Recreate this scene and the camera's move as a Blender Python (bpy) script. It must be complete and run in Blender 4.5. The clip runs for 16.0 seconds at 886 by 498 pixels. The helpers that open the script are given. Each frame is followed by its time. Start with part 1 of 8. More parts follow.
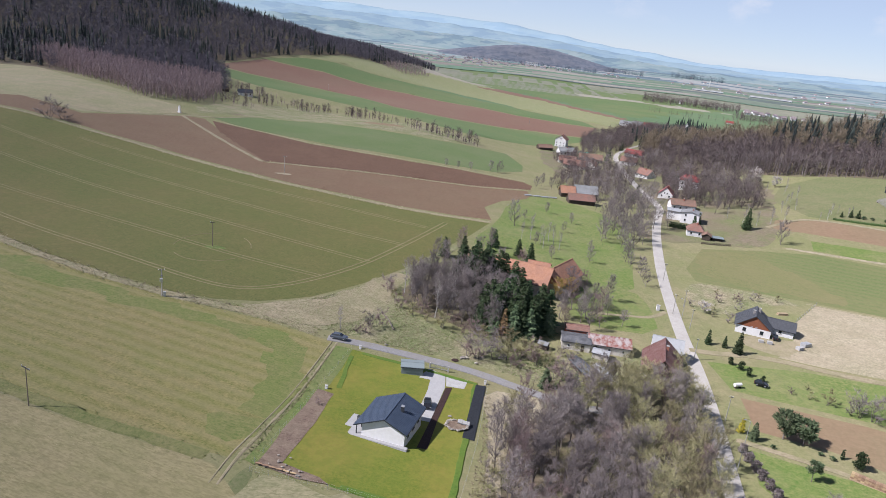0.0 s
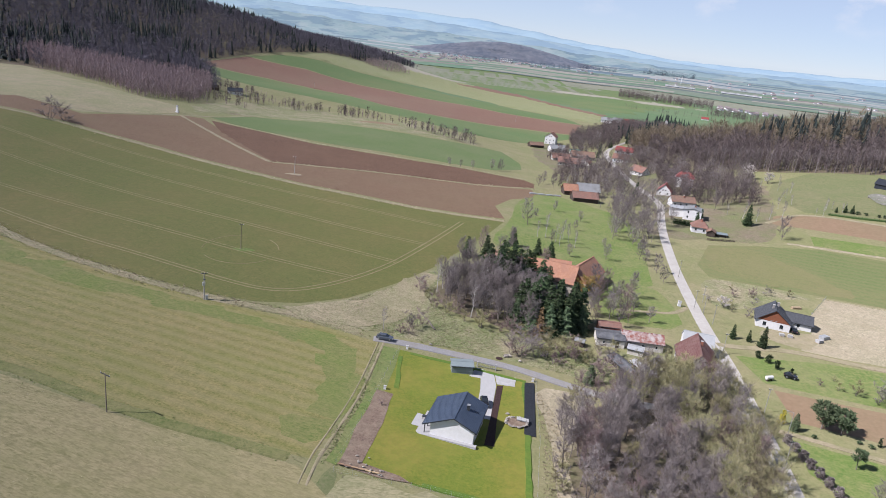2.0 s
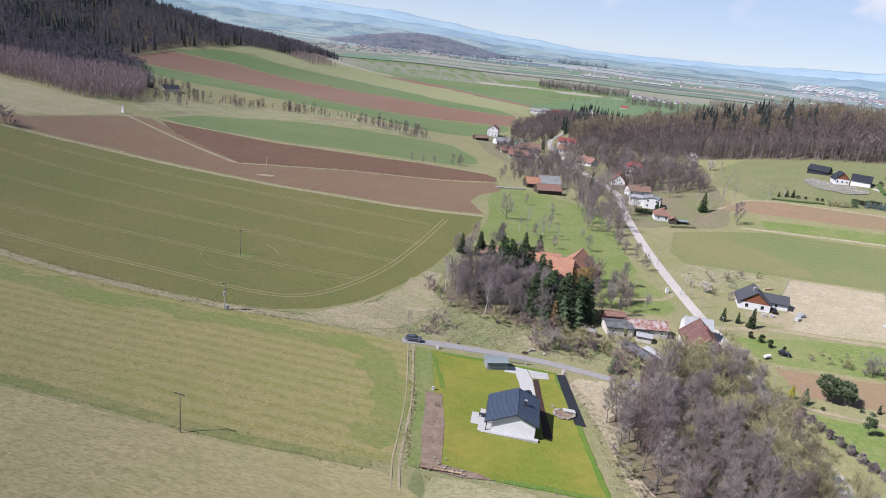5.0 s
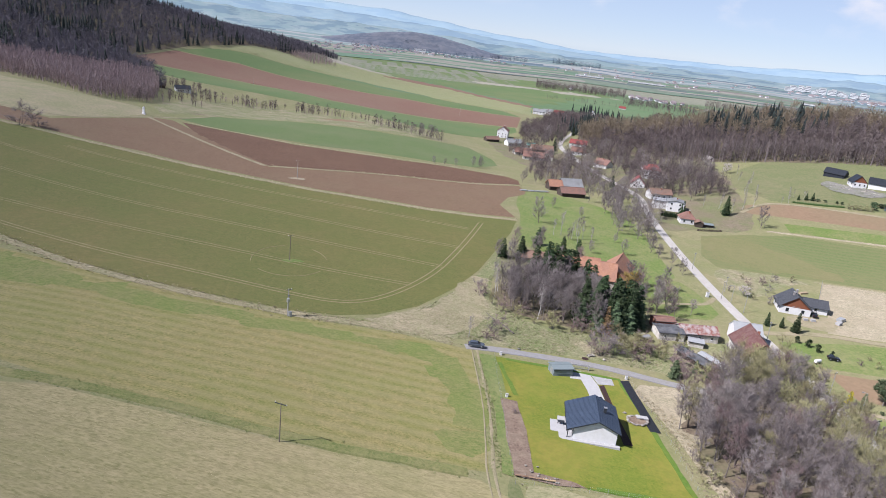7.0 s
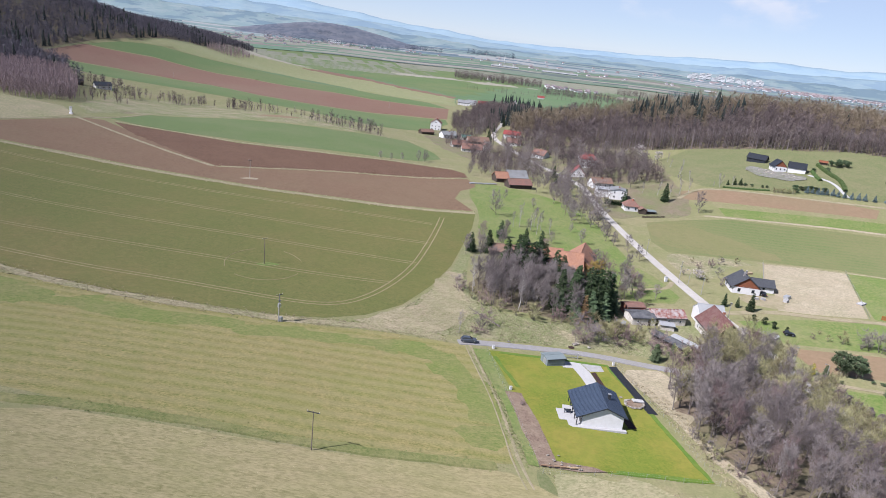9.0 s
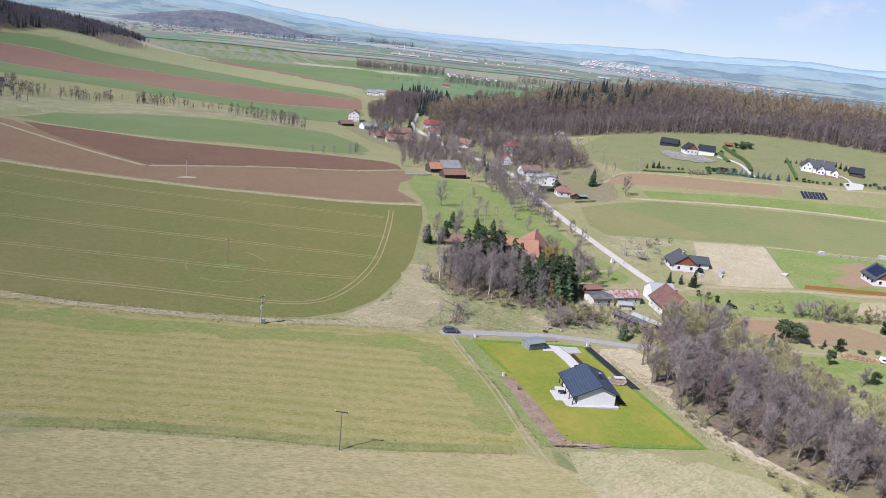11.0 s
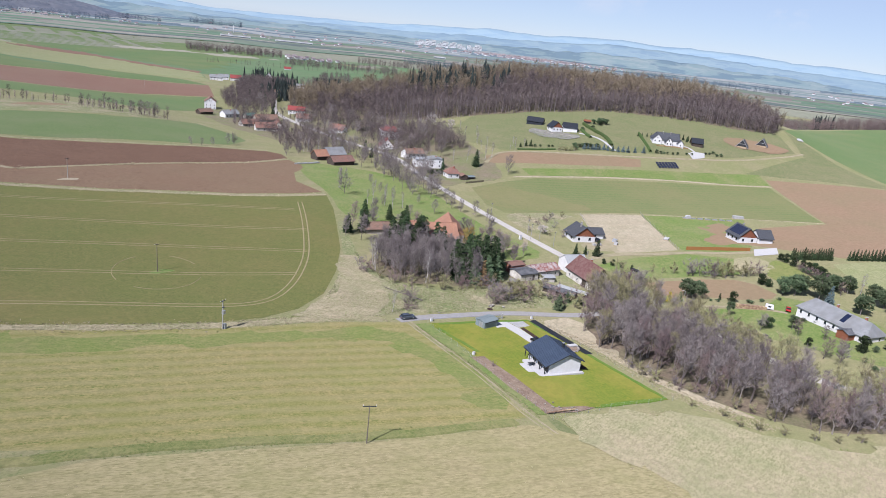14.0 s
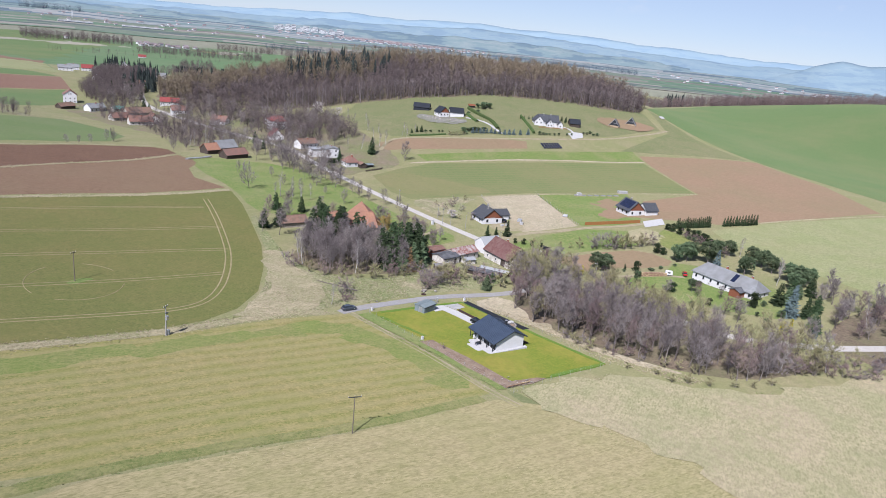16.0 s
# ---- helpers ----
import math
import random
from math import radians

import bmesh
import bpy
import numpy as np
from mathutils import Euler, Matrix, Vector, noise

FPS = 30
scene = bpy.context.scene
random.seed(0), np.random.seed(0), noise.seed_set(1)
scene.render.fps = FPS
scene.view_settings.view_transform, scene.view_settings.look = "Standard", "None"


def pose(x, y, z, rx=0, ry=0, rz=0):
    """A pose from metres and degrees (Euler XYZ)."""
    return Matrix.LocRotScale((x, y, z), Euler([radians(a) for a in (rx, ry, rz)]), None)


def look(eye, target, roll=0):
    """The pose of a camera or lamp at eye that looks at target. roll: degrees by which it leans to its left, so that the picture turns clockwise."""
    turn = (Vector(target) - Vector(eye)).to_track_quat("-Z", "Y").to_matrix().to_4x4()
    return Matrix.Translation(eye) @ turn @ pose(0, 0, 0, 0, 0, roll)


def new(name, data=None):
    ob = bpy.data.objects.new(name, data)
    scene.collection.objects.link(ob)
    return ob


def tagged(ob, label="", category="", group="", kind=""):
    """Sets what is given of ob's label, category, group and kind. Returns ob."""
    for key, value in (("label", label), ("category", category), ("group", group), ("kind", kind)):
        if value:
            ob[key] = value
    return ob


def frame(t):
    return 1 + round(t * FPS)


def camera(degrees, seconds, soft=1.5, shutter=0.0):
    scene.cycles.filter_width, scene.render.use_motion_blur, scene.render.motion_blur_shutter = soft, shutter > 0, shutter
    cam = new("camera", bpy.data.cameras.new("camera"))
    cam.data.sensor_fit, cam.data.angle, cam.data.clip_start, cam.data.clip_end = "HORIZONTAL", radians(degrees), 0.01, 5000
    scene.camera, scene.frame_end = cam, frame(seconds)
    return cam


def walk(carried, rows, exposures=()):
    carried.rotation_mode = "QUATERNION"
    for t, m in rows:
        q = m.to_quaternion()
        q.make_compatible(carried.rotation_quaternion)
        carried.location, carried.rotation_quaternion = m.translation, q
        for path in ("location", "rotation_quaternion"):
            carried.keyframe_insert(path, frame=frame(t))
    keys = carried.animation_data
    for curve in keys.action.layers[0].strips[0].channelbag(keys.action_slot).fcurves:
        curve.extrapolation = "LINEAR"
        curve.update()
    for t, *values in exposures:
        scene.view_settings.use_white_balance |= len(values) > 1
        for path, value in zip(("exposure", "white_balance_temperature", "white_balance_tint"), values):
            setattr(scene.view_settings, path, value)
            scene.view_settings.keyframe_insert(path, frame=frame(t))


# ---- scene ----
cam = camera(65.25, 16.0, soft=0.6)
PATH = [
    (0, (87.986, -177.3, 80.934), (87.883, -175.396, 80.331), 6.4),
    (0.5, (83.503, -178.608, 81.019), (83.399, -176.704, 80.415), 6.3),
    (1, (78.636, -179.769, 81.06), (78.556, -177.864, 80.455), 6.3),
    (1.5, (73.558, -180.653, 81.034), (73.506, -178.748, 80.429), 6.4),
    (2, (68.611, -181.343, 81.039), (68.587, -179.436, 80.434), 6.5),
    (2.5, (63.988, -182.007, 80.916), (64.03, -180.101, 80.312), 6.4),
    (3, (59.161, -182.6, 80.871), (59.299, -180.698, 80.268), 6.4),
    (3.5, (54.246, -183.045, 80.963), (54.449, -181.149, 80.359), 6.4),
    (4, (49.374, -183.121, 80.872), (49.582, -181.226, 80.268), 6.4),
    (4.5, (44.351, -183.249, 81.068), (44.559, -181.354, 80.464), 6.4),
    (7, (18.807, -181.856, 81.474), (19.043, -179.964, 80.87), 6.7),
    (7.5, (13.979, -181.573, 81.463), (14.249, -179.686, 80.859), 6.7),
    (8, (8.878, -181.156, 81.658), (9.19, -179.275, 81.053), 6.7),
    (8.5, (3.966, -180.83, 81.793), (4.343, -178.961, 81.189), 6.6),
    (9, (-1.251, -180.244, 81.831), (-0.784, -178.396, 81.228), 6.6),
    (11.5, (-27.653, -175.264, 81.418), (-26.831, -173.543, 80.814), 6.5),
    (12, (-32.574, -173.848, 81.504), (-31.624, -172.195, 80.9), 6.5),
    (12.5, (-37.981, -172.102, 81.438), (-36.881, -170.544, 80.834), 6.5),
    (13, (-43.297, -170.133, 81.52), (-42.169, -168.597, 80.915), 6.5),
    (13.5, (-48.392, -168.0, 81.397), (-47.264, -166.463, 80.793), 6.5),
    (14, (-53.057, -165.813, 81.35), (-51.93, -164.275, 80.744), 6.5),
    (14.5, (-58.098, -163.368, 81.41), (-56.972, -161.831, 80.805), 6.6),
    (15, (-62.516, -161.307, 81.458), (-61.383, -159.774, 80.853), 6.5),
    (15.5, (-66.694, -159.143, 81.427), (-65.466, -157.684, 80.823), 6.4),
    (16, (-70.869, -156.822, 81.494), (-69.467, -155.532, 80.887), 6.3),
]
walk(cam, [(t, look(e, g, r)) for t, e, g, r in PATH],
     exposures=[(0, 0.33, 6300, 17), (4, 0.35, 6250, 17), (8, 0.37, 6200, 17), (11.5, 0.31, 6140, 17), (16, 0.23, 6080, 17)])
import collections
# ---- light ----
SUN_AZ, SUN_EL = 250.0, 45.0
world = bpy.data.worlds.new("world")
scene.world = world
world.use_nodes = True
wn = world.node_tree.nodes
sky = wn.new("ShaderNodeTexSky")
sky.sky_type = "NISHITA"
sky.sun_disc = False
sky.sun_elevation, sky.sun_rotation = radians(SUN_EL), radians(SUN_AZ)
sky.altitude = 3500.0
sky.air_density, sky.dust_density, sky.ozone_density = 1.0, 0.0, 4.0
wl = world.node_tree.links.new
# thin spring haze over the blue, and small fair-weather clouds
veil = wn.new("ShaderNodeMix")
veil.data_type = "RGBA"
veil.inputs[7].default_value = (5.2, 6.0, 7.1, 1)
wl(sky.outputs[0], veil.inputs[6])
way = wn.new("ShaderNodeTexCoord")
rise = wn.new("ShaderNodeMapRange")
rise.interpolation_type = "SMOOTHSTEP"
rise.inputs[1].default_value, rise.inputs[2].default_value = 0.10, 0.42
rise.inputs[3].default_value, rise.inputs[4].default_value = 0.62, 0.0
axes = wn.new("ShaderNodeSeparateXYZ")
wl(way.outputs["Generated"], axes.inputs[0])
wl(axes.outputs[2], rise.inputs[0])
wl(rise.outputs[0], veil.inputs[0])
flat = wn.new("ShaderNodeMapping")
flat.inputs["Scale"].default_value = (1, 1, 1.9)
wl(way.outputs["Generated"], flat.inputs[0])
puffs = wn.new("ShaderNodeTexNoise")
puffs.inputs["Scale"].default_value, puffs.inputs["Detail"].default_value, puffs.inputs["Roughness"].default_value = 9.5, 6, 0.55
wl(flat.outputs[0], puffs.inputs["Vector"])
shape = wn.new("ShaderNodeMapRange")
shape.inputs[1].default_value, shape.inputs[2].default_value = 0.525, 0.66
wl(puffs.outputs["Fac"], shape.inputs[0])
floor_of_clouds = wn.new("ShaderNodeMapRange")
floor_of_clouds.inputs[1].default_value, floor_of_clouds.inputs[2].default_value = 0.035, 0.10
floor_of_clouds.inputs[4].default_value = 0.95
wl(axes.outputs[2], floor_of_clouds.inputs[0])
cover = wn.new("ShaderNodeMath")
cover.operation = "MULTIPLY"
wl(shape.outputs[0], cover.inputs[0])
wl(floor_of_clouds.outputs[0], cover.inputs[1])
clouds = wn.new("ShaderNodeMix")
clouds.data_type = "RGBA"
clouds.inputs[7].default_value = (7.6, 7.7, 7.9, 1)
wl(cover.outputs[0], clouds.inputs[0])
wl(veil.outputs[2], clouds.inputs[6])
wl(clouds.outputs[2], wn["Background"].inputs[0])
wn["Background"].inputs[1].default_value = 0.090
sun_data = bpy.data.lights.new("sun", "SUN")
sun_data.energy, sun_data.angle, sun_data.color = 5.0, radians(0.53), (1.0, 0.965, 0.93)
sun = new("sun", sun_data)
sa, se = radians(SUN_AZ), radians(SUN_EL)
sun_way = Vector((math.sin(sa) * math.cos(se), math.cos(sa) * math.cos(se), math.sin(se)))
sun.matrix_world = look(sun_way * 500, (0, 0, 0))

# ---- materials ----
from mathutils.geometry import delaunay_2d_cdt
rng = np.random.default_rng(7)


def mat(name, c1, c2=None, scale=1.0, rough=0.9, c3=None, scale3=0.02, amount3=0.6, bump=0.3, metal=0.0,
        spread=0.0, island=False, own=False, stripes=None, spec=0.3, world_space=True, stretch=None, grain=0.3, patch=None):
    """Two-scale noise material. c1/c2 mix by fine noise, c3 by broad patches; stripes: (angle, metres, strength)."""
    m = bpy.data.materials.new(name)
    m.use_nodes = True
    t, nodes = m.node_tree, m.node_tree.nodes
    link = t.links.new
    b = nodes["Principled BSDF"]
    b.inputs["Roughness"].default_value = rough
    b.inputs["Metallic"].default_value = metal
    b.inputs["Specular IOR Level"].default_value = spec
    if rough >= 0.85 and world_space:
        b.inputs["Diffuse Roughness"].default_value = 1.0
    c2 = c2 or tuple(v * 0.8 for v in c1)
    if world_space:
        place = nodes.new("ShaderNodeNewGeometry").outputs["Position"]
    else:
        place = nodes.new("ShaderNodeTexCoord").outputs["Object"]
    if stretch:
        mp = nodes.new("ShaderNodeMapping")
        mp.vector_type = "TEXTURE"
        mp.inputs["Rotation"].default_value = (0, 0, radians(-stretch[0]))
        mp.inputs["Scale"].default_value = (1 / stretch[1], 1, 1)
        link(place, mp.inputs[0])
        fine_place = mp.outputs[0]
    else:
        fine_place = place

    def noise_at(s, detail, src, lo, hi):
        n = nodes.new("ShaderNodeTexNoise")
        n.inputs["Scale"].default_value, n.inputs["Detail"].default_value = s, detail
        n.inputs["Roughness"].default_value = 0.65
        link(src, n.inputs["Vector"])
        r = nodes.new("ShaderNodeMapRange")
        r.inputs[1].default_value, r.inputs[2].default_value = lo, hi
        link(n.outputs["Fac"], r.inputs[0])
        return n, r.outputs[0]

    def blend(fac, a, bcol, factor=1.0):
        x = nodes.new("ShaderNodeMix")
        x.data_type = "RGBA"
        if factor != 1.0:
            k = nodes.new("ShaderNodeMath")
            k.operation = "MULTIPLY"
            k.inputs[1].default_value = factor
            link(fac, k.inputs[0])
            fac = k.outputs[0]
        link(fac, x.inputs[0])
        for i, c in ((6, a), (7, bcol)):
            if isinstance(c, tuple):
                x.inputs[i].default_value = (*c, 1)
            else:
                link(c, x.inputs[i])
        return x.outputs[2]

    n1, f1 = noise_at(scale, 6, fine_place, 0.36, 0.64)
    col = blend(f1, c1, c2)
    if c3:
        _, f3 = noise_at(scale3, 4, place, 0.42, 0.62)
        col = blend(f3, col, c3, amount3)
    if grain and world_space:
        near = min(1.0, scale)
        _, fg = noise_at(1.9 * near, 3, fine_place if stretch and stretch[1] > 0.3 else place, 0.44, 0.56)
        _, fm = noise_at(0.55 * near, 3, place, 0.42, 0.58)
        _, fp = noise_at(0.075 * near, 4, place, 0.44, 0.58)
        col = blend(fg, col, tuple(min(1.0, v * 1.18) for v in c2), grain)
        col = blend(fm, col, tuple(v * 0.8 for v in c1), grain * 0.5)
        col = blend(fp, col, patch or c2, grain * 0.6)
    if stripes:
        mp = nodes.new("ShaderNodeMapping")
        mp.inputs["Rotation"].default_value = (0, 0, radians(stripes[0]))
        link(place, mp.inputs[0])
        w = nodes.new("ShaderNodeTexWave")
        w.inputs["Scale"].default_value = 0.314 / stripes[1]
        w.inputs["Distortion"].default_value = 2.5
        w.inputs["Detail"].default_value = 3
        w.inputs["Detail Scale"].default_value = 0.5
        link(mp.outputs[0], w.inputs["Vector"])
        col = blend(w.outputs["Fac"], col, stripes[3] if len(stripes) > 3 else c2, stripes[2])
    if island or own:
        if island:
            rand = nodes.new("ShaderNodeNewGeometry").outputs["Random Per Island"]
        else:
            rand = nodes.new("ShaderNodeObjectInfo").outputs["Random"]
        hsv = nodes.new("ShaderNodeHueSaturation")
        r = nodes.new("ShaderNodeMapRange")
        r.inputs[3].default_value, r.inputs[4].default_value = 1 - spread, 1 + spread
        link(rand, r.inputs[0])
        link(r.outputs[0], hsv.inputs["Value"])
        r2 = nodes.new("ShaderNodeMapRange")
        r2.inputs[3].default_value, r2.inputs[4].default_value = 0.5 - spread * 0.06, 0.5 + spread * 0.06
        link(rand, r2.inputs[0])
        link(r2.outputs[0], hsv.inputs["Hue"])
        link(col, hsv.inputs["Color"])
        col = hsv.outputs[0]
    link(col, b.inputs["Base Color"])
    if bump:
        bp = nodes.new("ShaderNodeBump")
        bp.inputs["Strength"].default_value = bump
        bp.inputs["Distance"].default_value = 0.15
        link(n1.outputs["Fac"], bp.inputs["Height"])
        link(bp.outputs[0], b.inputs["Normal"])
    return m


M_MEADOW = mat("meadow grass", (0.118, 0.142, 0.054), (0.245, 0.220, 0.122), 1.1, c3=(0.238, 0.204, 0.128), scale3=0.03, amount3=0.6, grain=0.5, patch=(0.142, 0.172, 0.060))
M_PASTURE = mat("mown pasture", (0.100, 0.126, 0.031), (0.258, 0.218, 0.094), 2.0, c3=(0.200, 0.163, 0.070), scale3=0.022, amount3=0.6, stretch=(13, 0.3), grain=0.55, patch=(0.142, 0.168, 0.040), stripes=(-77, 4.6, 0.42, (0.262, 0.228, 0.118)))
M_DRY = mat("dry meadow", (0.152, 0.148, 0.062), (0.314, 0.274, 0.154), 2.4, c3=(0.233, 0.195, 0.111), scale3=0.03, amount3=0.6, stretch=(13, 0.35), grain=0.42, patch=(0.171, 0.180, 0.068), stripes=(-80, 3.6, 0.2, (0.304, 0.266, 0.154)))
M_RIDGE = mat("lush bank grass", (0.086, 0.112, 0.032), (0.200, 0.192, 0.080), 1.6, c3=(0.240, 0.215, 0.110), scale3=0.12, amount3=0.6, grain=0.55, patch=(0.100, 0.140, 0.036))
M_DRY_GREEN = mat("pale green-khaki meadow", (0.142, 0.168, 0.074), (0.262, 0.262, 0.140), 1.6, c3=(0.215, 0.205, 0.112), scale3=0.02, amount3=0.6, stretch=(-25, 0.4), grain=0.5, patch=(0.165, 0.198, 0.072))
M_DEAD = mat("flattened dead grass", (0.180, 0.158, 0.092), (0.345, 0.300, 0.205), 1.2, c3=(0.135, 0.158, 0.060), scale3=0.07, amount3=0.8, grain=0.55, patch=(0.245, 0.212, 0.140))
M_VERGE = mat("rough verge grass", (0.165, 0.150, 0.085), (0.345, 0.305, 0.200), 1.3, c3=(0.125, 0.150, 0.055), scale3=0.09, amount3=0.75, grain=0.55, patch=(0.26, 0.225, 0.145))
M_DRY_PALE = mat("pale tussock grass", (0.160, 0.167, 0.080), (0.318, 0.285, 0.177), 2.0, c3=(0.299, 0.245, 0.173), scale3=0.022, amount3=0.75, stretch=(-20, 0.4), grain=0.5, patch=(0.169, 0.196, 0.087))
M_STRAW = mat("dry straw grass", (0.212, 0.184, 0.124), (0.386, 0.340, 0.248), 1.2, c3=(0.184, 0.179, 0.101), scale3=0.08, grain=0.5, patch=(0.276, 0.230, 0.161))
M_BRUSH = mat("matted dead grass", (0.118, 0.112, 0.062), (0.330, 0.285, 0.195), 1.0, c3=(0.100, 0.145, 0.040), scale3=0.05, amount3=0.85, grain=0.6, patch=(0.105, 0.152, 0.042))
M_FRESH = mat("fresh green grass", (0.068, 0.133, 0.026), (0.180, 0.194, 0.072), 1.0, c3=(0.223, 0.201, 0.112), scale3=0.045, amount3=0.5, grain=0.5, patch=(0.091, 0.169, 0.029))
M_PASTURE_GREEN = mat("greener pasture", (0.086, 0.134, 0.028), (0.196, 0.194, 0.074), 2.0, c3=(0.195, 0.172, 0.080), scale3=0.05, amount3=0.5, stretch=(13, 0.3), grain=0.5, patch=(0.120, 0.172, 0.036))
M_WINTER = mat("brown winter garden ground", (0.112, 0.092, 0.060), (0.215, 0.178, 0.128), 0.9, c3=(0.112, 0.152, 0.046), scale3=0.05, amount3=0.95, grain=0.55, patch=(0.140, 0.142, 0.068))
M_CROP = mat("young winter wheat", (0.066, 0.090, 0.023), (0.146, 0.140, 0.048), 1.6, c3=(0.170, 0.134, 0.054), scale3=0.012, amount3=0.65, stripes=(-73, 4.0, 0.28, (0.130, 0.125, 0.044)), grain=0.42, patch=(0.096, 0.122, 0.030))
M_CROP_BRIGHT = mat("bright green crop", (0.083, 0.132, 0.046), (0.123, 0.161, 0.064), 1.2, c3=(0.158, 0.168, 0.090), scale3=0.015, amount3=0.5)
M_CROP_FAR = mat("deep green crop", (0.078, 0.133, 0.048), (0.115, 0.160, 0.063), 0.8, c3=(0.153, 0.163, 0.075), scale3=0.008, amount3=0.6)
M_CROP_STRIPED = mat("thin green crop", (0.078, 0.124, 0.040), (0.144, 0.164, 0.064), 1.0, c3=(0.196, 0.165, 0.085), scale3=0.011, amount3=0.65, stripes=(-70, 5.0, 0.5, (0.161, 0.157, 0.075)), grain=0.45)
M_SOIL_DARK = mat("freshly ploughed soil", (0.059, 0.032, 0.020), (0.146, 0.086, 0.055), 1.1, c3=(0.137, 0.086, 0.054), scale3=0.03, amount3=0.45, bump=1.0, stripes=(-80, 1.8, 0.4), grain=0.5)
M_SOIL = mat("harrowed soil", (0.118, 0.074, 0.045), (0.182, 0.120, 0.076), 1.0, c3=(0.165, 0.126, 0.074), scale3=0.025, amount3=0.55, bump=0.6, grain=0.45, stripes=(-78, 2.6, 0.25, (0.165, 0.118, 0.078)))
M_SOIL_RED = mat("red-brown soil", (0.150, 0.084, 0.059), (0.194, 0.117, 0.085), 0.5, c3=(0.179, 0.130, 0.088), scale3=0.01, amount3=0.5)
M_HILLGRASS = mat("dull hillside grass", (0.088, 0.117, 0.041), (0.184, 0.176, 0.095), 1.0, c3=(0.184, 0.167, 0.095), scale3=0.02, amount3=0.55, grain=0.5, patch=(0.101, 0.137, 0.049))
M_SOIL_TAN = mat("tan soil", (0.193, 0.131, 0.082), (0.230, 0.161, 0.104), 0.5, c3=(0.171, 0.150, 0.082), scale3=0.015, amount3=0.5)
M_LAWN = mat("mown lawn", (0.092, 0.138, 0.016), (0.162, 0.174, 0.027), 1.4, c3=(0.241, 0.198, 0.047), scale3=0.06, amount3=0.7, bump=0.15, grain=0.45, patch=(0.134, 0.182, 0.025))
M_MULCH = mat("bark mulch bed", (0.10, 0.066, 0.05), (0.22, 0.165, 0.125), 1.8, c3=(0.27, 0.225, 0.165), scale3=0.35, amount3=0.6, bump=1.0, grain=0.5)
M_MULCH_DARK = mat("dark bark mulch", (0.030, 0.017, 0.016), (0.053, 0.030, 0.027), 4.0, bump=0.8)
M_FABRIC = mat("black weed fabric", (0.018, 0.02, 0.025), (0.03, 0.034, 0.04), 2.0, rough=0.7)
M_ROAD = mat("pale worn asphalt", (0.335, 0.320, 0.298), (0.405, 0.390, 0.365), 2.0, c3=(0.285, 0.270, 0.248), scale3=0.15)
M_GRAVEL = mat("grey gravel track", (0.194, 0.194, 0.200), (0.259, 0.256, 0.259), 3.0, c3=(0.230, 0.209, 0.178), scale3=0.2)
M_TRACK = mat("bare dirt track", (0.215, 0.185, 0.12), (0.30, 0.26, 0.175), 1.0, c3=(0.15, 0.15, 0.07), scale3=0.25, amount3=0.7)
M_TRAM = mat("wheel rut in crop", (0.185, 0.160, 0.080), (0.262, 0.226, 0.126), 0.8)
M_PAVING = mat("light concrete paving", (0.350, 0.350, 0.350), (0.392, 0.392, 0.392), 6.0)
M_WATER = mat("pond water", (0.10, 0.12, 0.13), rough=0.08, bump=0.0, spec=0.5)


# ---- ground ----
# terrain: broad hills and hollows (x, y, spread, height) on a plain, and a gentle local swell
LANDFORMS = [
    (0, 0, 600, 88.2), (0, 700, 450, 32.0), (400, -100, 350, 16.6), (-900, 850, 420, 245.8),
    (-450, 600, 200, 14.9), (-380, 1100, 240, 64.4), (430, 420, 120, 27.0), (580, 220, 130, 14.9),
    (662, 375, 221, 48.0), (-150, 700, 200, -13.8), (300, 800, 250, -3.6), (-250, 1450, 250, 63.3),
    (-150, 1000, 150, 8.9), (50, -250, 160, -25.2), (-230, -50, 160, -15.5), (130, 600, 150, -20.6),
    (0, 800, 180, -2.6), (530, 330, 115, 7.0), (1098, 246, 286, 56.0), (1030, -36, 218, 74.0),
]
SWELL = [
    [2.4, -8.4, -13.4, -13.0, -8.1],
    [-13.8, -18.0, -19.5, -10.9, -5.6],
    [-14.1, -10.3, -14.6, -16.8, -12.0],
    [-11.7, -11.7, -16.3, -3.9, 11.5],
    [-8.1, -6.2, -15.0, -6.8, -3.5],
    [-17.0, -0.9, -17.0, 2.1, 5.6],
]


def height(x, y):
    """Height of the ground at x, y (numbers or arrays)."""
    x, y = np.asarray(x, float), np.asarray(y, float)
    z = np.interp(np.hypot(x, y), (1600, 2200, 3000, 3400, 4300, 4900), (-55, -57, -46, -33, -6, 14))
    for cx, cy, s, a in LANDFORMS:
        z = z + a * np.exp(-((x - cx) ** 2 + (y - cy) ** 2) / s ** 2)
    for j, row in enumerate(SWELL):
        for i, a in enumerate(row):
            z = z + a * np.exp(-((x + 90 - 120 * i) ** 2 + (y + 100 - 110 * j) ** 2) / 12100.0)
    return z


def on(x, y, up=0.0):
    return Vector((x, y, float(height(x, y)) + up))


def mesh_object(name, verts, faces, material, smooth=False):
    me = bpy.data.meshes.new(name)
    me.from_pydata([tuple(v) for v in verts], [], faces)
    me.materials.append(material)
    if smooth:
        me.polygons.foreach_set("use_smooth", [True] * len(me.polygons))
    me.update()
    return new(name, me)


